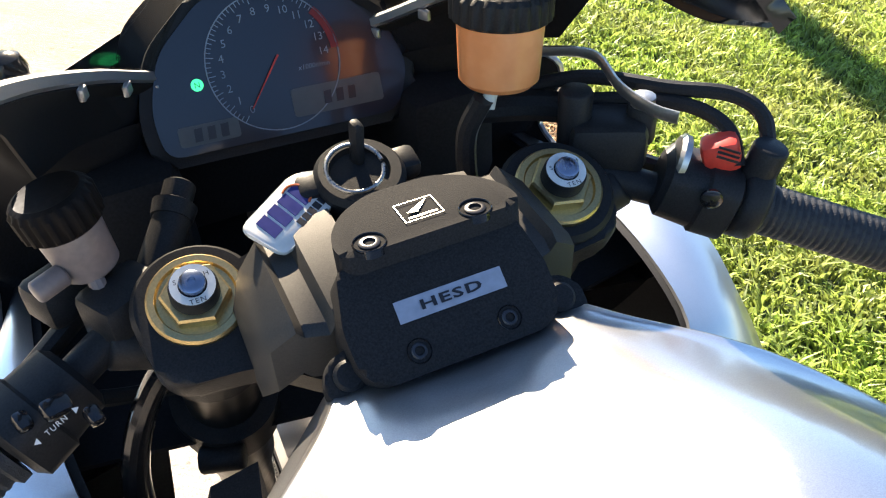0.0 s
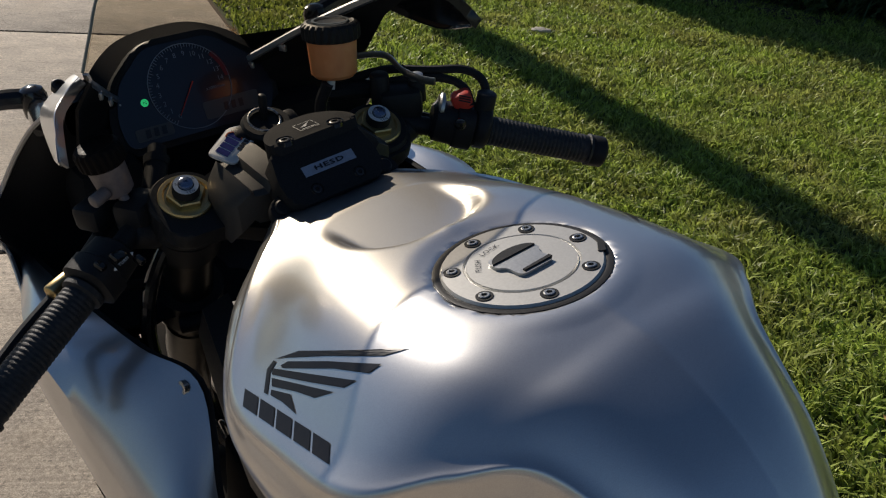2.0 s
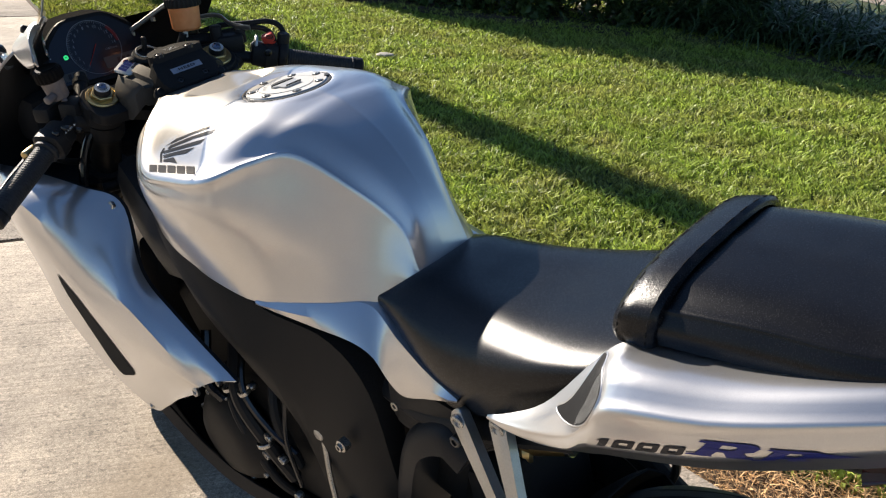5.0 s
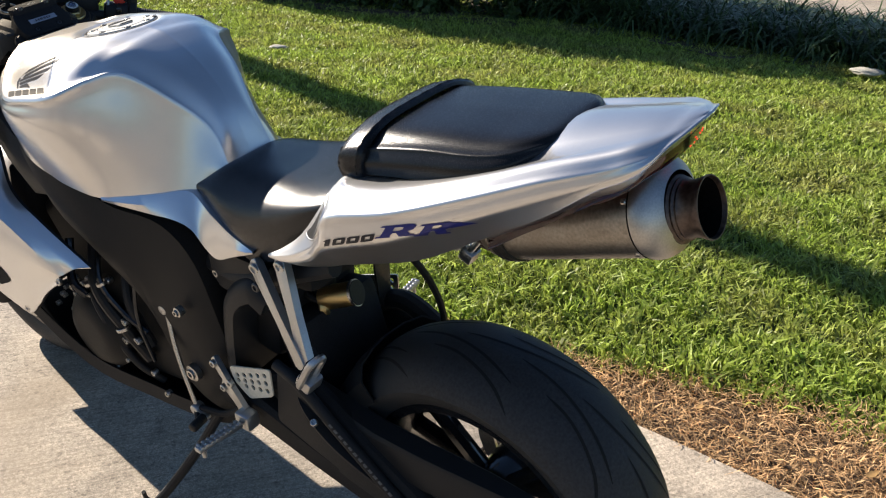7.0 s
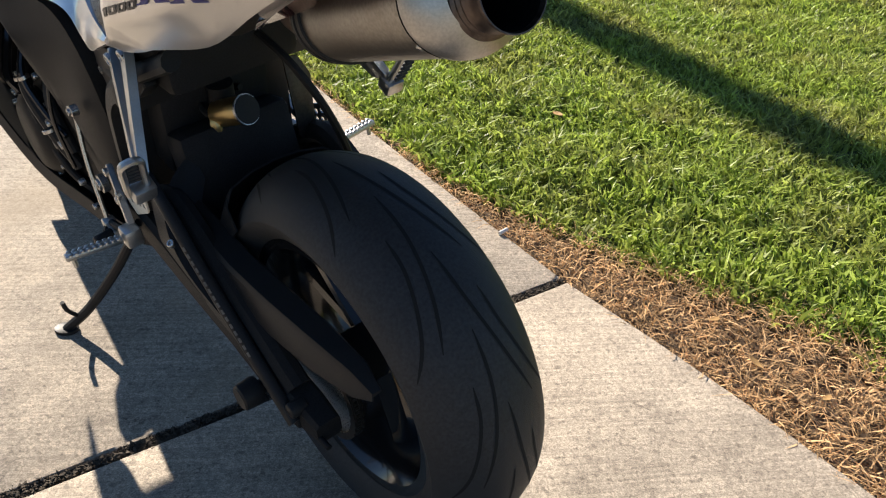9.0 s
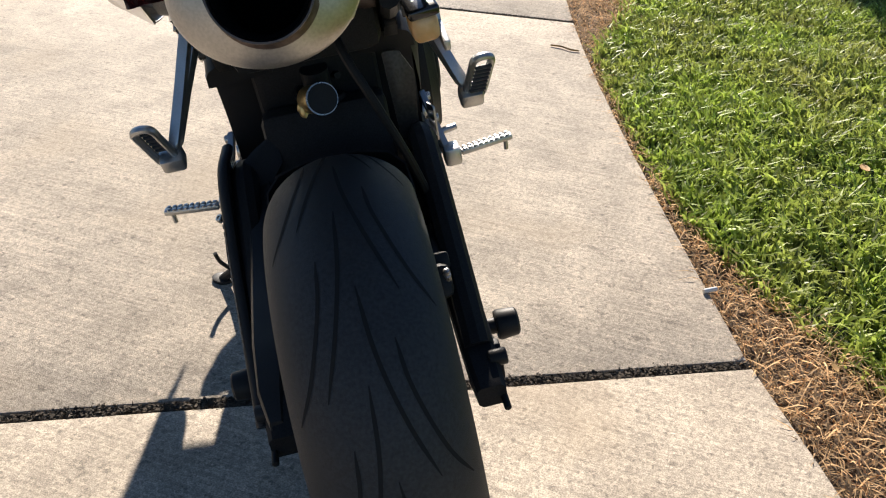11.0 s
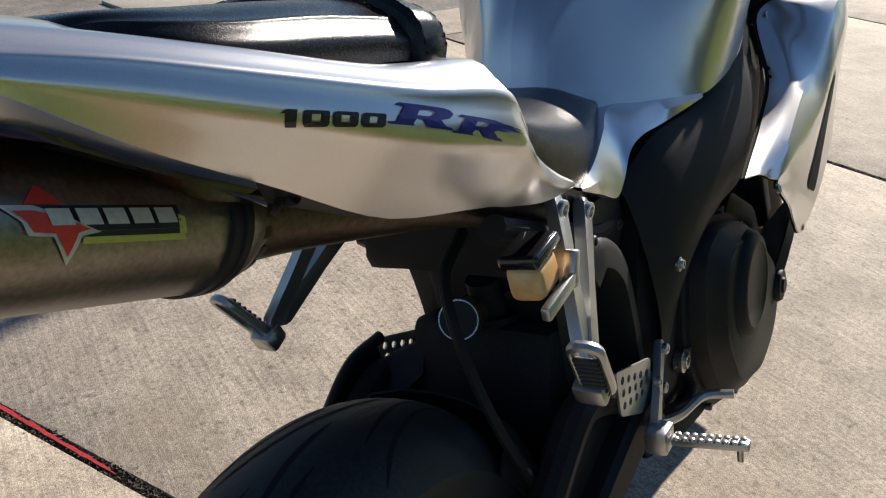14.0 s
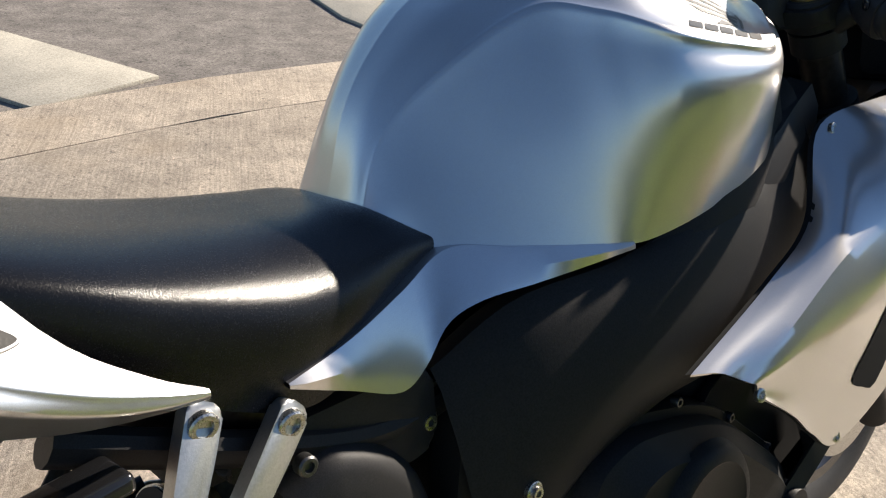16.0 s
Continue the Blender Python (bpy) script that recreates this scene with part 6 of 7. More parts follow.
def yoke(o, outline, thick, name, mt, label=""):
    bm = bmesh.new()
    plate(bm, outline, thick, place(o, (1, 0, 0), VF), bev=.004)
    return part(name, bm, mt, bike, label)


for s in (1, -1):
    top_c = Vector((s * .112, .374 if s < 0 else .364, .9405 if s < 0 else .9445))
    bm = bmesh.new()
    lathe(bm, top_c, -UPF, [(.0, .027), (.23, .027), (.232, .029), (.30, .029), (.303, .0245), (.70, .0245)], 32)
    leg = part("fork_leg", bm, mat("dark fork tube", (0.05, 0.045, 0.04), 0.35, 0.7, grain=.2, gscale=120) if s > 0 else bpy.data.materials["dark fork tube"], bike, "dark inverted fork leg")
    bm = bmesh.new()
    lathe(bm, top_c - UPF * .70, -UPF, [(-.02, .021), (.06, .028), (.10, .026)], 20)
    part("fork_foot", bm, BLACK, leg)
    bm = bmesh.new()
    lathe(bm, top_c - UPF * .040, UPF, [(0, .037), (.036, .037), (.040, .034), (.040, .027)], 40)
    part("fork_clamp", bm, BLACK, leg)
    bm = bmesh.new()
    lathe(bm, top_c, UPF, [(-.006, .0275), (.003, .0275), (.0048, .0262), (.0048, .0225), (.0030, .0215), (.0030, .005)], 40)
    part("fork_cap", bm, GOLD, leg, "gold anodised fork cap")
    bm = bmesh.new()
    lathe(bm, top_c + UPF * .003, UPF, [(0, .0195), (.0065, .0195), (.008, .0182), (.008, .010)], 6)
    part("fork_hex", bm, GOLD, leg)
    bm = bmesh.new()
    lathe(bm, top_c + UPF * .006, UPF, [(0, .0138), (.012, .0134), (.0145, .0125), (.0145, .001)], 32)
    part("damping_dial", bm, BLACK, leg)
    bm = bmesh.new()
    lathe(bm, top_c + UPF * .0206, UPF, [(0, .0122), (.0005, .0122), (.0005, .0078), (0, .0078), (0, .0122)], 32, cap=False)
    part("dial_label", bm, WHITE, leg)
    bm = text_mesh("TEN", .0042, spacing=1.3)
    part("dial_word", bm, INK, leg, smooth=False, at=place(top_c + UPF * .0214 - VF * .0116, (1, 0, 0), VF))
    for ch, u in (("S", -.0085), ("H", .0085)):
        bm = text_mesh(ch, .0042)
        part("dial_word", bm, INK, leg, smooth=False, at=place(top_c + UPF * .0214 + VF * .0025 + Vector((u, 0, 0)), (1, 0, 0), VF))
    bm = bmesh.new()
    lathe(bm, top_c + UPF * .0206, UPF, [(0, .0072), (.004, .0070), (.005, .0055), (.005, .0022), (.0035, .0018)], 16)
    part("adjuster_screw", bm, mat("blued steel", (0.30, 0.34, 0.44), 0.25, 1.0, grain=.1) if s > 0 else bpy.data.materials["blued steel"], leg)
    bm = bmesh.new()
    lathe(bm, top_c - UPF * .20, UPF, [(0, .038), (.045, .038)], 32)
    bx = top_c - UPF * .178
    cyl(bm, bx + Vector((-s * .0, -.045, -.010)), bx + Vector((s * .03, -.035, -.010)), .010, seg=12, bev=.002)
    part("lower_clamp", bm, BLACK, leg)
    # front disc and caliper
    bm = bmesh.new()
    lathe(bm, (s * .078, .664, .300), (s, 0, 0), [(0, .155), (.005, .155), (.005, .120), (0, .120), (0, .155)], 56, cap=False)
    disc = part("front_disc", bm, STEEL, bike, "steel front brake disc")
    bm = bmesh.new()
    lathe(bm, (s * .078, .664, .300), (s, 0, 0), [(-.004, .118), (.004, .118), (.004, .05), (-.004, .05), (-.004, .118)], 40, cap=False)
    part("disc_carrier", bm, BLACK, disc)
    bm = bmesh.new()
    box(bm, (s * .090, .545, .345), (.05, .055, .12), (-24, 0, 0), .012)
    part("front_caliper", bm, BLACK, bike)
# front mudguard
bm = bmesh.new()
rows = []
for t in np.linspace(35, 175, 18):
    a = radians(t)
    rows.append([(x, .664 + (.322 - dr) * math.cos(a), .30 + (.322 - dr) * math.sin(a)) for x, dr in ((-.078, .075), (-.072, .025), (-.04, .004), (0, 0), (.04, .004), (.072, .025), (.078, .075))])
grid(bm, rows)
solid(bm, .003)
part("front_mudguard", bm, SILVER, bike, "silver front mudguard")

bridge = yoke(Vector((0, .364, .925)) , rounded([(-.140, -.030), (-.09, -.034), (-.055, -.060), (.055, -.060), (.09, -.034), (.140, -.030), (.148, .0), (.135, .030), (.085, .030), (.045, .048), (-.045, .048), (-.085, .030), (-.135, .030), (-.148, 0)], .014), .022, "top_bridge", BLACK, "black cast top bridge")
# cast arm of the bridge between the left fork and the head
for s in (1, -1):
    bm = bmesh.new()
    rows = []
    for x, y0, y1, zt in ((.096, .322, .362, .940), (.088, .308, .372, .955), (.074, .304, .380, .966), (.070, .304, .380, .961), (.058, .300, .380, .961), (.054, .300, .382, .968), (.030, .300, .384, .970)):
        rows.append([(s * x, y0, zt - .035), (s * x, y0 - .002, zt - .004), (s * x, y0 + .004, zt), (s * x, y1 - .006, zt + .002), (s * x, y1, zt - .006), (s * x, y1, zt - .035)])
    loft(bm, rows)
    bmesh.ops.recalc_face_normals(bm, faces=bm.faces[:])
    part("bridge_arm", bm, mat("bronze grey casting", (0.050, 0.047, 0.043), 0.55, 0.2, grain=.25, gscale=900, bump=.12, bscale=1800) if s > 0 else bpy.data.materials["bronze grey casting"], bridge)
# damper cover: a sloping lower panel with two ears, and a raised cap in front of it
PANEL = place((-.003, .272, .976), (1, 0, 0), (0, .8, .6))
bm = bmesh.new()
plate(bm, rounded([(-.044, -.027), (.044, -.027), (.053, -.017), (.054, .004), (.047, .034), (-.047, .034), (-.054, .004), (-.053, -.017)], .006), .034, PANEL @ Matrix.Translation((0, 0, -.017)), bev=.003)
cover = part("damper_cover", bm, RASPED, bike, "black steering damper cover")
for s in (1, -1):
    bm = bmesh.new()
    plate(bm, rounded([(-.016, -.013), (.010, -.013), (.015, -.002), (.010, .013), (-.010, .018), (-.018, .010)], .006) if s > 0 else [(-u, v) for u, v in reversed(rounded([(-.016, -.013), (.010, -.013), (.015, -.002), (.010, .013), (-.010, .018), (-.018, .010)], .006))], .014, place((s * .0577, .272, .947), (1, 0, 0), (0, .8, .6)), bev=.002)
    part("cover_ear", bm, RASPED, cover)
bm = bmesh.new()
plate(bm, rounded([(-.046, .292), (.046, .292), (.049, .302), (.046, .316), (.036, .331), (.018, .342), (-.018, .342), (-.036, .331), (-.046, .316), (-.049, .302)], .008), .060, place((.001, .300, .973), (1, 0, 0), (0, 1, -.10)) @ Matrix.Translation((0, -.300, 0)), bev=.005)
cap_top = part("cover_cap", bm, RASPED, cover, "raised black cap with two recessed bolts")


def on_cover(bm, x, y, lift=.0006, target=None):
    return on_surface(bm, target or cover, Matrix.Translation((x, y, 1.0)), lift, .06)


bm = bmesh.new()
bmesh.ops.create_grid(bm, x_segments=8, y_segments=2, size=.5, matrix=Matrix.Diagonal((.057, .0088, 1, 1)))
on_cover(bm, -.0015, .2750)
part("name_plate", bm, mat("brushed plate", (0.42, 0.43, 0.48), 0.4, 0.6, grain=.1), cover)
bm = text_mesh("HESD", .0062, spacing=1.15, bold=.03)
for v in bm.verts:
    v.co.x *= 2.0
    v.co.y = v.co.y * .86 - .0021
on_cover(bm, -.0015, .2750, .0014)
part("plate_word", bm, INK, cover, smooth=False)
EMBLEM = Vector((.001, .3160))
for a, b in (((-.0105, -.0090), (.0105, -.0084)), ((-.0105, .0084), (.0105, .0090)), ((-.0105, -.0084), (-.0099, .0084)), ((.0099, -.0084), (.0105, .0084))):
    bm = bmesh.new()
    bm.faces.new([bm.verts.new((u, v, 0)) for u, v in ((a[0], a[1]), (b[0], a[1]), (b[0], b[1]), (a[0], b[1]))])
    on_cover(bm, EMBLEM.x, EMBLEM.y, .0010, cap_top)
    part("emblem_rim", bm, STEEL, cover, smooth=False)
for k in range(5):
    u, v = -.0062 + .0011 * k, -.0008 - .0002 * k
    bm = bmesh.new()
    bm.faces.new([bm.verts.new(p + (0,)) for p in ((u, v), (u + .0012, v - .0006), (.0075 - .0018 * k, .0068 - .0021 * k), (.0070 - .0018 * k, .0074 - .0021 * k))])
    bmesh.ops.recalc_face_normals(bm, faces=bm.faces[:])
    on_cover(bm, EMBLEM.x - .0005, EMBLEM.y, .0010, cap_top)
    part("emblem_stripe", bm, STEEL, cover, smooth=False)
bm = bmesh.new()
bm.faces.new([bm.verts.new((a, b, 0)) for a, b in ((-.0078, -.0007), (.0078, -.0007), (.0078, .0007), (-.0078, .0007))])
on_cover(bm, EMBLEM.x, EMBLEM.y - .0058, .0010, cap_top)
part("emblem_bar", bm, STEEL, cover, smooth=False)
DARKB = mat("dark bolt", (0.06, 0.06, 0.065), .35, .8, grain=.2)
for x, y, z, r, way in ((-.0307, .302, 1.0032, .0066, (0, .1, 1)), (.0255, .302, 1.0032, .0066, (0, .1, 1)), (-.026, .2592, .9665, .0048, (0, -.6, .8)), (.022, .2592, .9665, .0048, (0, -.6, .8)), (-.0587, .2715, .9535, .0068, (0, -.6, .8)), (.0577, .2715, .9535, .0068, (0, -.6, .8))):
    bm = bmesh.new()
    if r > .0067:
        lathe(bm, (x, y, z), way, [(-.004, r * 1.15), (.003, r * 1.15), (.0045, r * .9), (.0045, .001)], 24)
        part("ear_bolt", bm, BLACK, cover)
        continue
    lathe(bm, (x, y, z), way, [(-.004, r * 1.30), (.0004, r * 1.30), (.0008, r * 1.24), (.0004, r * 1.18), (-.003, r * 1.15), (-.003, .001)], 24)
    part("bolt_seat", bm, GLOSS, cover)
    bm = bmesh.new()
    lathe(bm, (x, y, z), way, [(-.004, r * .85), (.0004, r * .85), (.0009, r * .72), (.0009, r * .5), (-.001, r * .48), (-.001, .0005)], 12)
    part("cover_bolt", bm, DARKB, cover)

# ignition lock, key, ring and tag
bm = bmesh.new()
lathe(bm, (-.004, .398, .958), (0, -.25, .97), [(0, .027), (.020, .027), (.024, .024), (.024, .018), (.020, .017), (.020, .001)], 36)
for s in (1, -1):
    box(bm, (-.004 + s * .028, .398, .972), (.02, .02, .014), (14, 0, 0), .005)
ign = part("ignition_lock", bm, BLACK, bike, "black ignition lock with a key")
bm = bmesh.new()
box(bm, (-.001, .402, .990), (.007, .010, .036), (10, 0, 10), .003)
part("key", bm, BLACK, ign)
bm = bmesh.new()
tube(bm, [(-.008 + .0165 * math.cos(t), .388 + .0155 * math.sin(t), .986 + .006 * math.sin(t)) for t in np.linspace(0, 6.1, 16)], .0013, 8, 40)
part("key_ring", bm, STEEL, ign)
TAG = place((-.044, .387, .973), (.70, .52, .06), (-.56, .74, .30))
bm = bmesh.new()
plate(bm, rounded([(-.034, -.015), (.012, -.016), (.028, -.008), (.030, .004), (.016, .016), (-.034, .015)], .006), .003, bev=.0008)
part("key_tag", bm, WHITE, ign, "white key tag with blue and orange print", at=TAG)
bm = bmesh.new()
for k in range(4):
    u = -.028 + .0098 * k
    plate(bm, [(u, -.004), (u + .0078, -.004), (u + .0100, .010), (u + .0022, .010)], .0005, TAG @ Matrix.Translation((0, 0, .0018)))
part("tag_print", bm, BLUE, ign, smooth=False)
bm = bmesh.new()
for k in range(6):
    u = -.012 + .0050 * k
    plate(bm, [(u, -.0115), (u + .0038, -.0115), (u + .0044, -.0065), (u + .0006, -.0065)], .0005, TAG @ Matrix.Translation((0, 0, .0018)))
part("tag_small_print", bm, INK, ign, smooth=False)
bm = bmesh.new()
tube(bm, [tuple(TAG @ Vector((.004 + .008 * math.cos(t), .004 + .008 * math.sin(t), .002))) for t in np.linspace(-1.5, 2.0, 8)], .0008, 6, 20)
part("tag_arc", bm, mat("orange print", (0.6, 0.12, 0.03), .5), ign)

# handlebars
BARS = {-1: (Vector((-.150, .405, .918)), Vector((-.232, .362, .893)), Vector((-.366, .292, .851))),
        1: (Vector((.150, .385, .930)), Vector((.228, .332, .914)), Vector((.350, .249, .870)))}
for s in (1, -1):
    root, gin, end = BARS[s]
    d = (end - gin).normalized()
    bm = bmesh.new()
    cyl(bm, root, end, .011, seg=20)
    bar = part("handlebar", bm, BLACK, bike, "black clip-on handlebar")
    bm = bmesh.new()
    top_c = Vector((s * .112, .374 if s < 0 else .364, .9405 if s < 0 else .9445))
    lathe(bm, top_c - UPF * .076, UPF, [(0, .034), (.030, .034)], 32)
    cyl(bm, top_c - UPF * .060, root + d * .02, .016, seg=16, bev=.003)
    part("bar_clamp", bm, BLACK, bar)
    bm = bmesh.new()
    L = (end - gin).length
    pr = [(0, .0205), (.006, .0205), (.008, .0165)]
    for k in range(26):
        h = .010 + (L - .030) * k / 26
        pr += [(h, .0165), (h + .0014, .0172), (h + .0030, .0172), (h + .0042, .0165)]
    pr += [(L - .016, .0165), (L - .015, .019), (L - .012, .019)]
    lathe(bm, gin, d, pr, 24)
    part("grip", bm, RUBBER, bar, "black ribbed rubber grip")
    bm = bmesh.new()
    lathe(bm, end - d * .012, d, [(0, .0165), (.003, .0185), (.016, .0185), (.019, .015)], 24)
    part("bar_end", bm, BLACK, bar)
    # switch box
    bm = bmesh.new()
    c = gin - d * .024
    side = d.cross(Vector((0, 0, 1))).normalized()
    rows = []
    for h, r in ((-.030, .016), (-.026, .021), (-.004, .0225), (-.002, .0245), (.018, .0245), (.022, .019)):
        rows.append([c + d * h + side * (r * 1.02 * math.copysign(abs(math.cos(t)) ** .6, math.cos(t))) + d.cross(side) * (r * math.copysign(abs(math.sin(t)) ** .6, math.sin(t))) for t in np.linspace(0, 6.283, 21)[:-1]])
    loft(bm, rows)
    bmesh.ops.recalc_face_normals(bm, faces=bm.faces[:])
    part("switch_box", bm, BLACK, bike, "black handlebar switch box")
    # lever
    bm = bmesh.new()
    off = Vector((0, .05, -.012))
    tube(bm, [root + Vector((s * .01, .045, -.005)), gin + off, (gin + end) / 2 + off + Vector((0, .006, -.002)), end + off * .8 + Vector((s * .004, 0, 0))], lambda t: .0075 - .002 * t, 10, 22, 1.3)
    lev = part("lever", bm, BLACK, bike, "black lever")
    bm = bmesh.new()
    box(bm, root + Vector((s * .028, .040, .004)), (.05, .032, .028), (0, 0, -s * 30), .007)
    part("lever_perch", bm, BLACK, lev)
    if s < 0:
        bm = bmesh.new()
        cyl(bm, gin + off + Vector((0, -.004, .004)), gin + off + Vector((-.026, -.016, .002)), .008, seg=14, bev=.002)
        part("lever_adjuster", bm, GOLD, lev, "gold lever adjuster")
gin, d = BARS[1][1], (BARS[1][2] - BARS[1][1]).normalized()
bm = bmesh.new()
side = d.cross(Vector((0, 0, 1))).normalized()
upb = side.cross(d).normalized()
K0 = gin - d * .024
box(bm, K0 + upb * .030 - side * .002, (.024, .020, .022), (0, -18, math.degrees(math.atan2(d.y, d.x))), .005)
kill = part("kill_switch", bm, RED, bike, "red engine stop switch")
bm = bmesh.new()
for k in range(3):
    plate(bm, [(-.007, -.0008), (.007, -.0008), (.007, .0008), (-.007, .0008)], .0005, place(K0 + upb * (.040 - .002 * k) - side * (.010 + .0022 * k) * (1 if side.y > 0 else -1), d, upb))
part("switch_marks", bm, INK, kill, smooth=False)
bm = bmesh.new()
lathe(bm, K0 - d * .020 + upb * .018, -d, [(0, .016), (.004, .0165), (.006, .014)], 20)
part("switch_disc", bm, CAST, bike, "bare metal switch disc")
bm = bmesh.new()
cyl(bm, gin - d * .004 + upb * .004, gin + d * .014 + upb * .004, .0265, seg=28, bev=.004)
cyl(bm, gin + d * .004 + upb * .010, gin + d * .002 + upb * .046, .0115, seg=16, bev=.002)
part("throttle_housing", bm, BLACK, bike, "black throttle housing")
bm = bmesh.new()
lathe(bm, K0 + upb * .012 - side * (.0235 if side.y > 0 else -.0235), -side if side.y > 0 else side, [(0, .007), (.002, .007), (.003, .005)], 16)
part("starter_button", bm, GLOSS, bike)
for (x, y, z), w in (((-.196, .350, .922), .016), ((-.214, .352, .918), .009), ((-.180, .342, .915), .009)):
    bm = bmesh.new()
    box(bm, (x, y, z), (w, .012, .008), (20, 12, 25), .003)
    part("switch_button", bm, GLOSS, bike)
bm = text_mesh("TURN", .0042, spacing=1.2)
part("switch_word", bm, WHITE, bike, smooth=False, at=place((-.196, .3335, .924), (.9, .42, .15), (-.3, .5, .8)))
for u in (-.0105, .0105):
    bm = bmesh.new()
    plate(bm, [(u, -.0006), (u + math.copysign(.003, u), .0012), (u, .0030)] if u < 0 else [(u, -.0006), (u + .003, .0012), (u, .0030)], .0004, place((-.196, .3335, .924), (.9, .42, .15), (-.3, .5, .8)))
    part("switch_mark", bm, WHITE, bike, smooth=False)

# clutch fluid cup
ax = Vector((-.14, .06, .97)).normalized()
c = Vector((-.168, .430, .998))
bm = bmesh.new()
lathe(bm, c - ax * .055, ax, [(0, .014), (.003, .017), (.034, .019), (.036, .019)], 32)
ccup = part("clutch_fluid_cup", bm, MILKY, bike, "milky clutch fluid cup with a black ribbed cap")
bm = bmesh.new()
ribbed(bm, c - ax * .021, ax, [(0, .0212, 0), (.002, .0222, 1), (.017, .0226, 1), (.0205, .0214, 0), (.022, .0185, 0), (.0212, .0165, 0), (.0212, .001, 0)], 20, .0016)
part("ribbed_cap", bm, mat("brown cap", (0.009, 0.007, 0.006), .6, 0, grain=.3, gscale=300, spec=.12), ccup)
bm = bmesh.new()
cyl(bm, c - ax * .044 + Vector((-.012, -.012, 0)), c - ax * .046 + Vector((-.030, -.020, 0)), .007, seg=12, bev=.002)
cyl(bm, c - ax * .052 + Vector((0, -.010, 0)), c - ax * .060 + Vector((0, -.016, 0)), .005, seg=10)
part("cup_spigot", bm, MILKY, ccup)
# glossy strip beside the left fork
bm = bmesh.new()
tube(bm, [(-.132, .40, .885), (-.152, .395, .866), (-.170, .39, .836), (-.182, .385, .798), (-.186, .38, .75)], .0085, 12, 24, 1.5)
part("hose", bm, GLOSS, bike, "glossy black hose beside the fork")
# master cylinder left
bm = bmesh.new()
tube(bm, [(-.150, .395, .915), (-.128, .425, .930), (-.108, .452, .945)], .012, 12, 14)
lathe(bm, (-.110, .450, .944), (.35, .55, .30), [(0, .013), (.010, .014), (.012, .010), (.024, .010), (.026, .007)], 16)
box(bm, (-.150, .408, .925), (.045, .035, .035), (0, 0, 30), .008)
part("master_cylinder", bm, BLACK, bike, "black clutch master cylinder")

# brake fluid cup, orange
ax = Vector((.10, .10, .99)).normalized()
c = Vector((.117, .446, 1.043))
bm = bmesh.new()
lathe(bm, c - ax * .062, ax, [(0, .0225), (.004, .0262), (.042, .0282), (.046, .0282)], 40)
ocup = part("brake_fluid_cup", bm, ORANGE, bike, "orange brake fluid cup with a black cap")
bm = bmesh.new()
ribbed(bm, c - ax * .020, ax, [(0, .0300, 0), (.002, .0312, 1), (.016, .0314, 1), (.019, .0295, 0), (.020, .0265, 0), (.0190, .0245, 0), (.0190, .001, 0)], 24, .0018)
part("ribbed_cap", bm, BLACK, ocup)
bm = bmesh.new()
lathe(bm, c + ax * .0002, ax, [(0, .021), (.0006, .021), (.0006, .018), (0, .018), (0, .021)], 32, cap=False)
part("cap_print", bm, LCD, ocup)
bm = bmesh.new()
cyl(bm, c - ax * .060 + Vector((-.012, -.012, 0)), c - ax * .070 + Vector((-.014, -.014, 0)), .005, .004, seg=12)
part("cup_spigot", bm, IVORY, ocup)
bm = bmesh.new()
tube(bm, [(.138, .436, .998), (.158, .424, .998), (.170, .414, .994), (.172, .392, .984), (.178, .366, .980), (.188, .352, .978)], .0026, 8, 24, 2.6)
part("cup_bracket", bm, CAST, ocup)
# hoses and cables at the right bar
for pts, r in (([(.092, .425, .982), (.082, .43, .955), (.078, .42, .92), (.080, .40, .88)], .007), ([(.140, .450, .966), (.175, .428, .973), (.209, .390, .974), (.238, .364, .974), (.250, .345, .964), (.246, .330, .945)], .0052), ([(.140, .440, .958), (.190, .400, .966), (.216, .372, .967), (.226, .348, .960), (.222, .330, .944)], .0050), ([(.10, .45, .96), (.14, .44, .955), (.17, .42, .95), (.19, .39, .94)], .011), ([(-.20, .39, .90), (-.21, .42, .86), (-.16, .44, .82), (-.08, .45, .80)], .006)):
    bm = bmesh.new()
    tube(bm, pts, r, 10, 26)
    part("hose", bm, BLACK, bike)
bm = bmesh.new()
box(bm, (.165, .392, .948), (.050, .040, .036), (0, 0, -28), .008)
cyl(bm, (.185, .384, .945), (.185, .384, .972), .010, seg=14, bev=.002)
cyl(bm, (.146, .402, .94), (.146, .402, .985), .011, seg=14, bev=.002)
part("brake_master_cylinder", bm, BLACK, bike, "black front brake master cylinder")
bm = bmesh.new()
lathe(bm, (.185, .384, .972), (0, 0, 1), [(0, .008), (.006, .008), (.007, .006)], 12)
part("banjo_bolt", bm, CAST, bike)

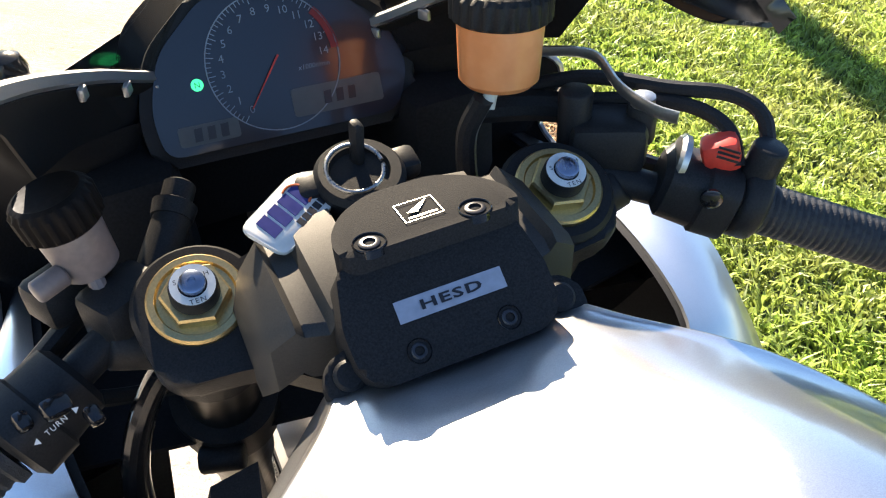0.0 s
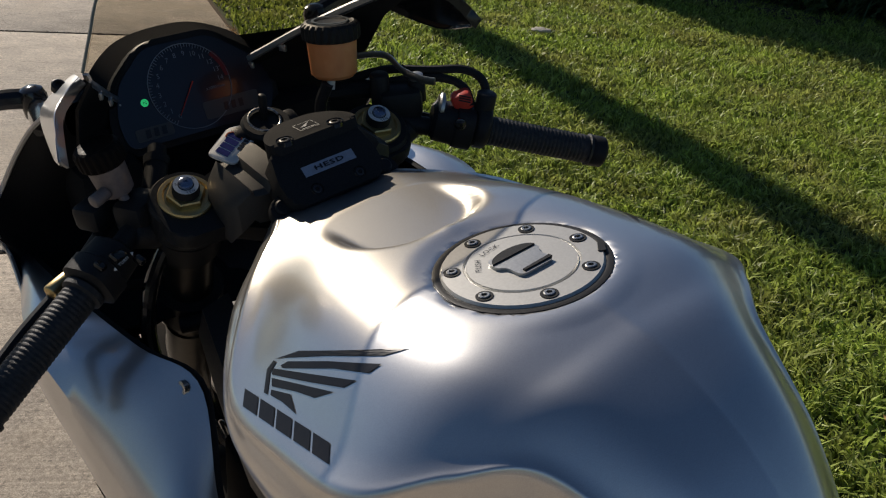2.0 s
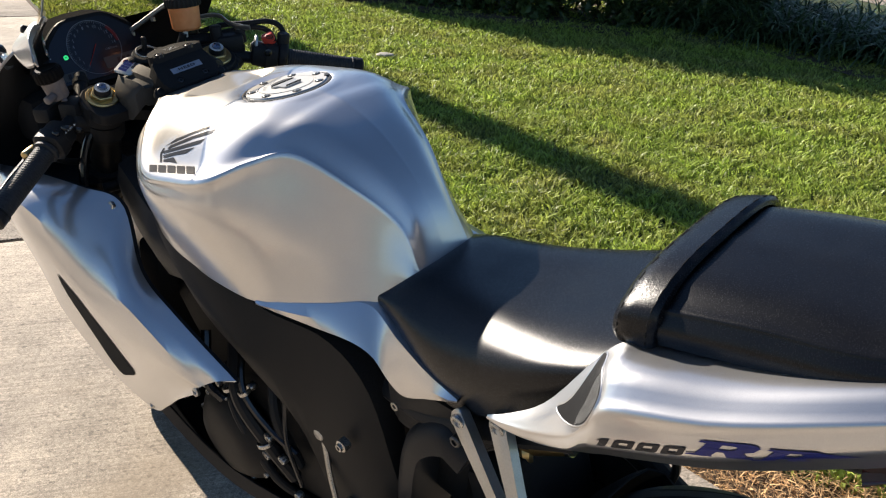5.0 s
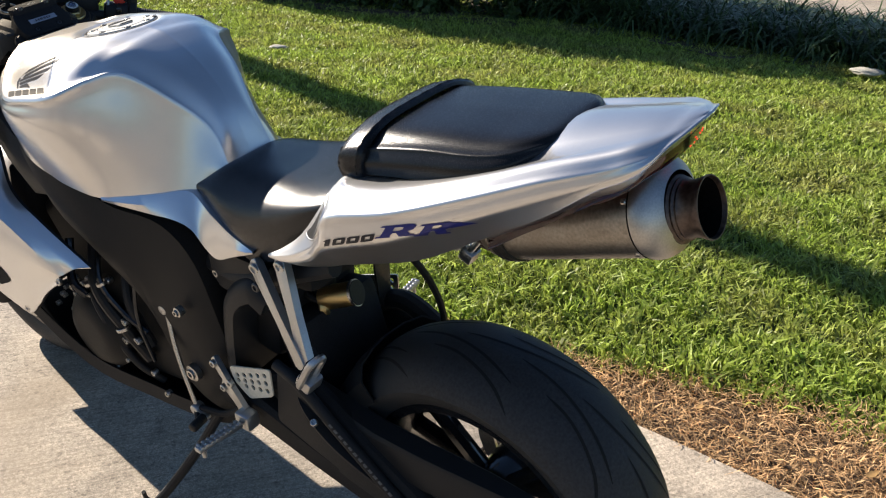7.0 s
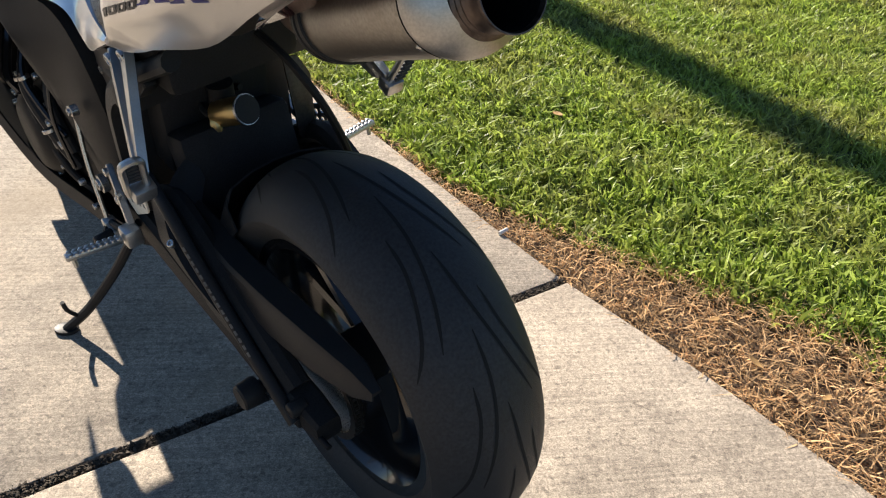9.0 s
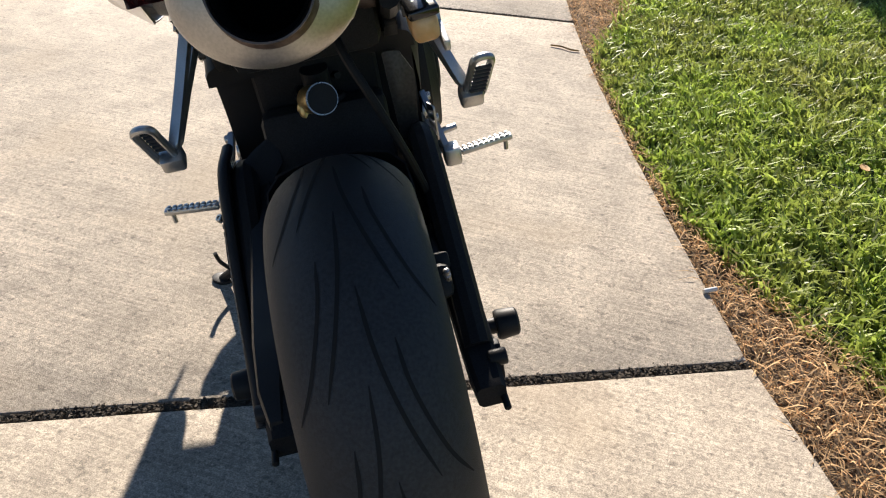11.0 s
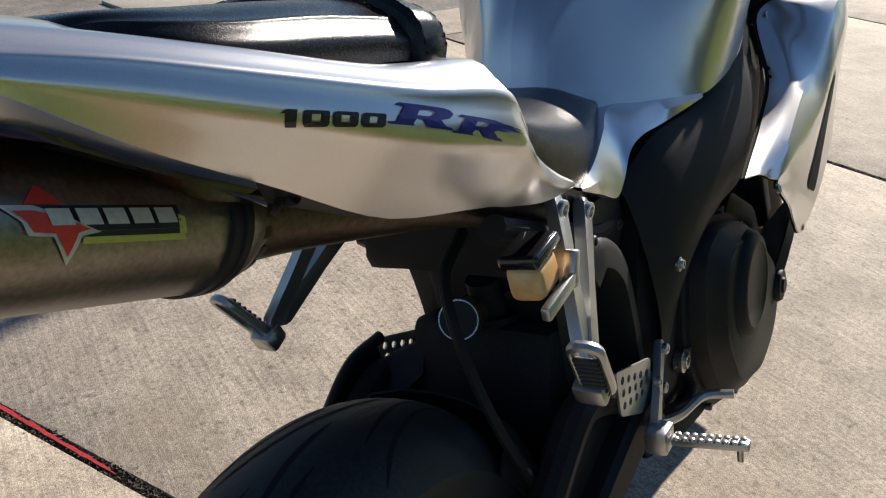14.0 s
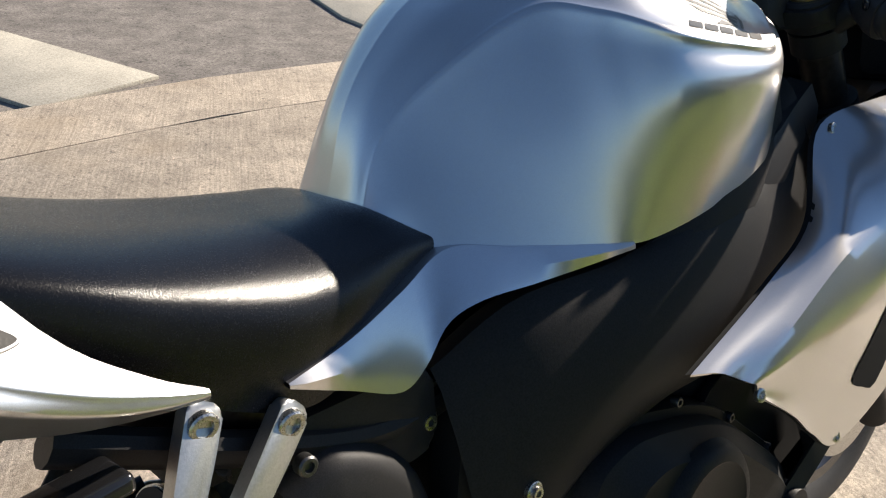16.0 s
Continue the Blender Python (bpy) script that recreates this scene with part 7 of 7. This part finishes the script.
# decals: wing and word bar on both tank sides, number and letters on the tail
GLYPHS = {
    "0": ([(.06, 0), (.90, 0), (1, .14), (1, .86), (.94, 1), (.10, 1), (0, .86), (0, .14)], [(.30, .26), (.70, .26), (.70, .74), (.30, .74)]),
    "1": ([(.10, 0), (.52, 0), (.52, 1), (.16, 1), (-.12, .72), (.10, .72)], None),
    "R": ([(-.06, 0), (.40, 0), (.36, .12), (.38, .34), (.50, .34), (.64, .02), (.72, 0), (1.12, 0), (1.08, .10), (.96, .14), (.82, .40), (.96, .52), (1, .78), (.90, .94), (.76, 1), (-.04, 1), (-.08, .88), (.08, .84), (.06, .14), (-.08, .10)], [(.36, .50), (.56, .50), (.64, .60), (.64, .74), (.56, .80), (.36, .80)]),
}


def cut_word(word):
    """Heavy slab letters, each with its counter cut out."""
    bm = bmesh.new()
    at = 0.0
    for ch in word:
        outer, inner = GLYPHS[ch]
        es = []
        for lp in (outer, inner):
            if lp:
                vs = [bm.verts.new((at + u, v, 0)) for u, v in lp]
                es += [bm.edges.new((vs[i], vs[(i + 1) % len(vs)])) for i in range(len(vs))]
        bmesh.ops.triangle_fill(bm, use_beauty=True, use_dissolve=False, edges=es)
        at += .78 if ch == "1" else 1.16
    return bm


FEATHERS = [
    [(-.0152, .017), (.0044, .0223), (.0765, .0202), (.0587, .017), (.023, .0187), (-.0077, .0181)],
    [(-.0109, .0129), (-.005, .0156), (.0223, .0152), (.0561, .0122), (.0469, .0074), (.0247, .0108), (-.01, .0114)],
    [(-.0184, .0072), (-.017, .0112), (.0111, .0072), (.0379, .0032), (.0289, -.0009), (.0038, .0031)],
    [(-.0199, -.0003), (-.0189, .005), (-.0029, .0018), (.0219, -.0035), (.0083, -.007), (-.0038, -.0032)],
    [(-.0219, -.0058), (-.0206, -.0024), (-.0074, -.0051), (-.0059, -.0169), (-.0141, -.0099)],
    [(-.0264, -.0042), (-.0216, .0105), (-.0154, .0164), (-.0136, .0154), (-.0194, .0087), (-.0241, -.0053)],
]
BARSHAPE = [(-.0438, -.0126), (-.0345, -.0180), (-.0310, -.0069), (-.0404, -.0014)]
for s in (1, -1):
    # the decals lie on the tank's shoulder: plane facing outwards, up and a little back
    mm = Matrix(((-s * .915, -s * .216, s * .340, s * .172), (-.403, .490, -.773, .05), (0, .844, .536, .955), (0, 0, 0, 1)))

    def tank_decal(name, pts):
        bm = bmesh.new()
        bm.faces.new([bm.verts.new((u, v, 0)) for u, v in pts])
        bmesh.ops.triangulate(bm, faces=bm.faces[:])
        bmesh.ops.subdivide_edges(bm, edges=bm.edges[:], cuts=3, use_grid_fill=True)
        on_surface(bm, tank, mm, .0012, .10)
        bmesh.ops.recalc_face_normals(bm, faces=bm.faces[:])
        return part(name, bm, INK, tank, smooth=False)

    for f in FEATHERS:
        tank_decal("wing_feather", f)
    for k in range(5):
        tank_decal("word_bar", [(u + .01098 * k, v - .0064 * k) for u, v in BARSHAPE])
    # number and letters on the tail's flank, reading from the left on either side
    tm = Matrix(((-s * 0.695, -s * 0.374, -s * -0.614, s * 0.203), (-0.719, 0.361, -0.594, -0.77), (0.0, 0.854, 0.52, 0.902), (0, 0, 0, 1)))

    def tail_word(name, word, o, xv, yv, mt, label=""):
        bm = cut_word(word) if word else bmesh.new()
        if not word:
            bm.faces.new([bm.verts.new((a, b, 0)) for a, b in o])
        else:
            xs, ys = [v.co.x for v in bm.verts], [v.co.y for v in bm.verts]
            for v in bm.verts:
                a, b = (v.co.x - min(xs)) / (max(xs) - min(xs)), (v.co.y - min(ys)) / (max(ys) - min(ys))
                v.co = Vector((o[0] + xv[0] * a + yv[0] * b, o[1] + xv[1] * a + yv[1] * b, 0))
        bmesh.ops.triangulate(bm, faces=bm.faces[:])
        bmesh.ops.subdivide_edges(bm, edges=[e for e in bm.edges if e.calc_length() > .006], cuts=2)
        if s > 0:
            # the letters' slant and the rise of the line keep to the bodywork
            for v in bm.verts:
                u = .041 - v.co.x
                v.co = Vector((u, v.co.y + .004 + .045 * (u - .024), 0))
        on_surface(bm, tail, tm, .0015, .1)
        bmesh.ops.recalc_face_normals(bm, faces=bm.faces[:])
        part(name, bm, mt, tail, label, smooth=False)

    tail_word("tail_number", "1000", (-0.0747, 0.0013), (0.0684, -0.0001), (0.0031, 0.0084), INK)
    tail_word("tail_letter", "R", (-0.0044, 0.0037), (0.0500, -0.0015), (0.0105, 0.0142), BLUE, "dark blue tail lettering")
    tail_word("tail_letter", "R", (0.0439, 0.0008), (0.0460, -0.0011), (0.0100, 0.0132), BLUE, "dark blue tail lettering")
    tail_word("letter_flag", "", [(0.0852, 0.0129), (0.122, 0.0082), (0.0888, 0.0058)], None, None, BLUE)
# tail lamp diodes, seated on the lens in three rows
led_rng = random.Random(5)
for row, f0 in enumerate((.18, .46, .74)):
    for a in (.01, .06, .11, .16, .21, .26)[:6 - row]:
        a += led_rng.uniform(-.025, .025)
        f = f0 + led_rng.uniform(-.06, .06)
        i = (a + 1) / 2 * 48
        k = int(i)
        p = Vector(U_TOP[k]).lerp(Vector(U_TOP[k + 1]), i - k).lerp(Vector(U_LOW[k]).lerp(Vector(U_LOW[k + 1]), i - k), f)
        p += Vector((p.x * .10, -.006, -.004)) * math.sin(math.pi * f)
        w = Vector((p.x * 3, -.25, -.12)).normalized()
        bm = bmesh.new()
        lathe(bm, p, w, [(-.003, .0014), (.0002, .0013), (.0006, .0007)], 8)
        part("diode", bm, LED, lamp)


# ---- hedge, border plants, litter, and the trees and pole that cast the shade ----
def leaves(name, centres, size, material, label, category, rng, stretch=1.7, kind="stuff"):
    """Many small pointed leaves, each two triangles folded a little, as one mesh."""
    c = np.array(centres)
    n = len(c)
    a = rng.normal(size=(n, 3))
    a /= np.linalg.norm(a, axis=1)[:, None]
    b = np.cross(a, rng.normal(size=(n, 3)))
    b /= np.linalg.norm(b, axis=1)[:, None]
    k = np.cross(a, b)
    s = size * rng.uniform(.6, 1.3, n)[:, None]
    v = np.stack([c - a * s * stretch / 2, c + b * s / 2 + k * s * .12, c + a * s * stretch / 2, c - b * s / 2 + k * s * .12], 1).reshape(-1, 3)
    o = (np.arange(n) * 4)[:, None]
    me = bpy.data.meshes.new(name)
    me.from_pydata(v.tolist(), [], (o + np.array([[0, 1, 2]])).tolist() + (o + np.array([[0, 2, 3]])).tolist())
    me.materials.append(material)
    ob = new(name, me)
    return tagged(ob, label, category, kind=kind) if label else ob


# hedge along the back of the lawn
hl = spline([(0.6, 9.6), (1.5, 8.1), (2.35, 7.0), (3.2, 6.25), (4.3, 5.75), (5.4, 5.6)], 60)
u = rng.uniform(0, 1, 40000)
base = np.stack([np.interp(u, np.linspace(0, 1, 60), hl[:, 0]), np.interp(u, np.linspace(0, 1, 60), hl[:, 1])], 1)
dep = rng.uniform(0, 1, len(u)) ** 1.8 * 1.3
hgt = rng.uniform(0.02, 1.0, len(u)) * (1.7 + 0.25 * np.sin(u * 40))
px = base[:, 0] + dep * 0.55 + 0.10 * np.sin(u * 55)
py = base[:, 1] + dep * 0.83 + 0.10 * np.cos(u * 47)
leaves("hedge", np.stack([px, py, hgt + .03], 1), .055, LEAFG, "dark green leafy hedge behind the lawn", "hedge", rng)
# strap-leaved border plants
sl = spline([(4.2, 5.75), (5.0, 5.0), (5.7, 4.0), (6.2, 3.0), (6.8, 1.9)], 40)
cx, cy = [], []
for k in range(150):
    t = rng.uniform(0, 1)
    x0, y0 = np.interp(t, np.linspace(0, 1, 40), sl[:, 0]), np.interp(t, np.linspace(0, 1, 40), sl[:, 1])
    dd = rng.uniform(0, 1.5)
    x0, y0 = x0 + dd * .8, y0 + dd * .6
    m = 70
    cx.append(x0 + rng.normal(0, .05, m))
    cy.append(y0 + rng.normal(0, .05, m))
cx, cy = np.concatenate(cx), np.concatenate(cy)


def straps(name, px, py, pz, length, width, material, label, category, rng):
    """Long strap leaves that rise and arch over, each a bent strip of four pieces, as one mesh."""
    n = len(px)
    way = rng.uniform(0, 2 * np.pi, n)
    ln = length * rng.uniform(.6, 1.2, n)
    up0 = rng.uniform(.75, 1.45, n)
    bend = rng.uniform(1.2, 2.6, n)
    rows = []
    x, z = np.zeros(n), np.zeros(n)
    for k in range(5):
        w = width * rng.uniform(.9, 1.1, n) * (.8, 1, .9, .65, .08)[k] / 2
        sx, sy = -np.sin(way) * w, np.cos(way) * w
        c = np.stack([px + np.cos(way) * x, py + np.sin(way) * x, pz + z], 1)
        sd = np.stack([sx, sy, np.zeros(n)], 1)
        rows += [c - sd, c + sd]
        ang = up0 - bend * k / 3.6
        x, z = x + np.cos(ang) * ln / 4, z + np.sin(ang) * ln / 4
    v = np.stack(rows, 1).reshape(-1, 3)
    o = (np.arange(n) * 10)[:, None]
    faces = np.concatenate([o + np.array([[2 * k, 2 * k + 1, 2 * k + 3, 2 * k + 2]]) for k in range(4)])
    me = bpy.data.meshes.new(name)
    me.from_pydata(v.tolist(), [], faces.tolist())
    me.materials.append(material)
    return tagged(new(name, me), label, category, kind="stuff")


straps("border_plants", cx, cy, np.full(len(cx), .04), .62, .017, STRAP, "dark green arching strap leaved border plants", "plants", rng)
# dark mulch bed in front of and under the hedge and the plants
bed = np.vstack([hl, sl[4:]])
bm = bmesh.new()
rows = []
for i, (bx, by) in enumerate(bed):
    tx, ty = bed[min(i + 1, len(bed) - 1)] - bed[max(i - 1, 0)]
    ln = math.hypot(tx, ty)
    nx, ny = -ty / ln, tx / ln
    rows.append([(bx + nx * q, by + ny * q, .062 + .012 * noise.noise((bx * 5, by * 5, q * 7)) + .010 * (q > -.2)) for q in (-.34 + .05 * noise.noise((bx * 3, by * 3, 0)), -.26, -.15, 0, .3, .8, 1.6)])
grid(bm, rows)
bmesh.ops.recalc_face_normals(bm, faces=bm.faces[:])
tagged(part("mulch_bed", bm, SOIL, None), "dark brown mulch bed along the hedge", "flower bed", kind="structure")
# pale pavement beyond the border
sheet("pavement_far", [(8.9, 4.5), (11.5, 5.2), (10.4, 13), (8.6, 12)], CONC, .06, "pale concrete pavement beyond the plants", "pavement")


def crown(centre, radius, n, rng):
    p = rng.normal(size=(n, 3))
    p /= np.linalg.norm(p, axis=1)[:, None]
    cl = rng.normal(size=(26, 3))
    cl = cl / np.linalg.norm(cl, axis=1)[:, None] * rng.uniform(.35, .95, 26)[:, None]
    pick = rng.integers(0, 26, n)
    return np.array(centre) + (cl[pick] + p * rng.uniform(.05, .30, n)[:, None]) * np.array(radius)


def tree(base, height, r0, lean, crown_r, label):
    """A tapered trunk with limbs and a crown of leaf clumps."""
    t = thing("tree", label, "tree")
    t.location = base
    bm = bmesh.new()
    top = Vector((lean[0], lean[1], height))
    tube(bm, [(0, 0, -.1), (lean[0] * .33, lean[1] * .33, height * .33), (lean[0] * .66, lean[1] * .66, height * .66), tuple(top)], lambda q: r0 * (1 - .45 * q), 14, 18)
    part("trunk", bm, BARK, t)
    for k in range(7):
        a = 2 * math.pi * k / 7
        bm = bmesh.new()
        s0 = top * (.72 + .04 * k)
        tube(bm, [tuple(s0), tuple(s0 + Vector((math.cos(a) * crown_r * .4, math.sin(a) * crown_r * .4, crown_r * .35))), tuple(s0 + Vector((math.cos(a) * crown_r * .8, math.sin(a) * crown_r * .8, crown_r * .7)))], lambda q: r0 * .32 * (1 - .7 * q), 8, 10)
        part("limb", bm, BARK, t)
    cr = leaves("crown", crown(tuple(top + Vector((0, 0, crown_r * .5))), (crown_r, crown_r, crown_r * .75), 9000, rng), .16, LEAFG, "", "", rng)
    cr.parent = t
    return t


AZ = Vector((-0.452, 0.892, 0))
PERP = Vector((-0.892, -0.452, 0))
tree(Vector((1.61, 3.03, 0)) + AZ * 10.5 - PERP * 1.3, 10.0, .23, (-2.23, -1.13), 2.2, "tall tree with a slim trunk beyond the lawn")
# slim street pole by the road
pole = thing("street_pole", "slim grey metal street pole", "pole")
pole.location = Vector((-1.20, -0.05, 0)) + AZ * 8.0
bm = bmesh.new()
lathe(bm, (0, 0, -.1), (0, 0, 1), [(0, .09), (.12, .09), (.14, .055), (6.0, .04)], 20)
part("mast", bm, CAST, pole)
bm = bmesh.new()
box(bm, (0, 0, 5.95), (.5, .12, .1), (0, 0, 0), .03)
part("lamp_head", bm, CAST, pole)

# things lying about
def leaf_litter(x, y, z, s, turn):
    bm = bmesh.new()
    ol = [(-1, 0), (-.5, .38), (.1, .42), (.7, .2), (1, 0), (.7, -.22), (.1, -.4), (-.5, -.36)]
    top = [bm.verts.new((s * a, s * b, .010 + .35 * s * (a * a * .4 + b * b))) for a, b in ol]
    mid = bm.verts.new((0, 0, .008))
    for i in range(8):
        bm.faces.new((top[i], top[(i + 1) % 8], mid))
    solid(bm, .0008)
    ob = part("fallen_leaf", bm, LITTER, None)
    ob.matrix_world = pose(x, y, z, 8, -6, turn)
    return tagged(ob, "dry orange brown fallen leaf", "leaf", group="fallen leaves")


for x, y, s in ((1.457, 1.02, .028), (1.716, -.49, .022), (1.524, -.271, .022), (1.62, -.40, .018), (1.50, -.12, .020), (1.36, .12, .016), (1.80, -.30, .018), (.62, 2.25, .02), (.50, 2.45, .018)):
    leaf_litter(x, y, float(lawn_z(x - edge_x(y))) + .012, s, 360 * ((x * 7.3 + y * 3.1) % 1))
bm = bmesh.new()
cyl(bm, (-.018, 0, .006), (.016, 0, .006), .0052, seg=14)
butt = part("cigarette_end", bm, WHITE, None)
butt.matrix_world = pose(1.106, .316, 0, 0, 0, 40)
tagged(butt, "short white cigarette end on the concrete edge", "litter")
bm = bmesh.new()
tube(bm, [(-.05, 0, .005), (-.01, .006, .007), (.03, -.002, .006), (.06, .008, .005)], .0035, 6, 10)
tw = part("twig", bm, LITTER, None)
tw.matrix_world = pose(.452, 1.715, 0, 0, 0, -10)
tagged(tw, "small dry twig on the concrete", "twig")


def stone(x, y, z, s, label, seed):
    bm = bmesh.new()
    bmesh.ops.create_icosphere(bm, subdivisions=3, radius=1)
    for v in bm.verts:
        v.co *= 1 + .25 * noise.noise(v.co * 1.6 + Vector((seed, 0, 0)))
        v.co = Vector((v.co.x * s, v.co.y * s * .8, v.co.z * s * .2))
    ob = part("stone", bm, SLABW, None)
    ob.location = (x, y, z + s * .2)
    return tagged(ob, label, "stone")


stone(5.6, 3.1, .10, .13, "flat pale stone at the border of the lawn", 1)
stone(1.515, 4.65, .06, .06, "small white stone in the grass", 4)
# red line painted along the slab joint
rd = bmesh.new()
p0, p1 = Vector((-1.05, -1.103, 0)), Vector((-.175, -.650, 0))
dd = (p1 - p0)
mm = place((p0 + p1) / 2 + Vector((0, 0, .0005)), dd, Vector((-dd.y, dd.x, 0)))
pts = [(-dd.length / 2 + dd.length * k / 60, (.0085 + .006 * noise.noise((k * .37, 0, 0)) + .003 * noise.noise((k * .9, 5, 0))) * min(1, (60 - k) / 5 + .1)) for k in range(61)] + [(dd.length / 2 - dd.length * k / 60, (-.004 + .004 * noise.noise((k * .9, 3, 0))) * min(1, k / 5 + .1)) for k in range(61)]
plate(rd, [(a, b * .7) for a, b in pts], .0012, mm @ Matrix.Translation((0, -.012, 0)))
tagged(part("red_joint_line", rd, REDPAINT, None, smooth=False), "thin red paint line along the slab joint", "marking", kind="structure")
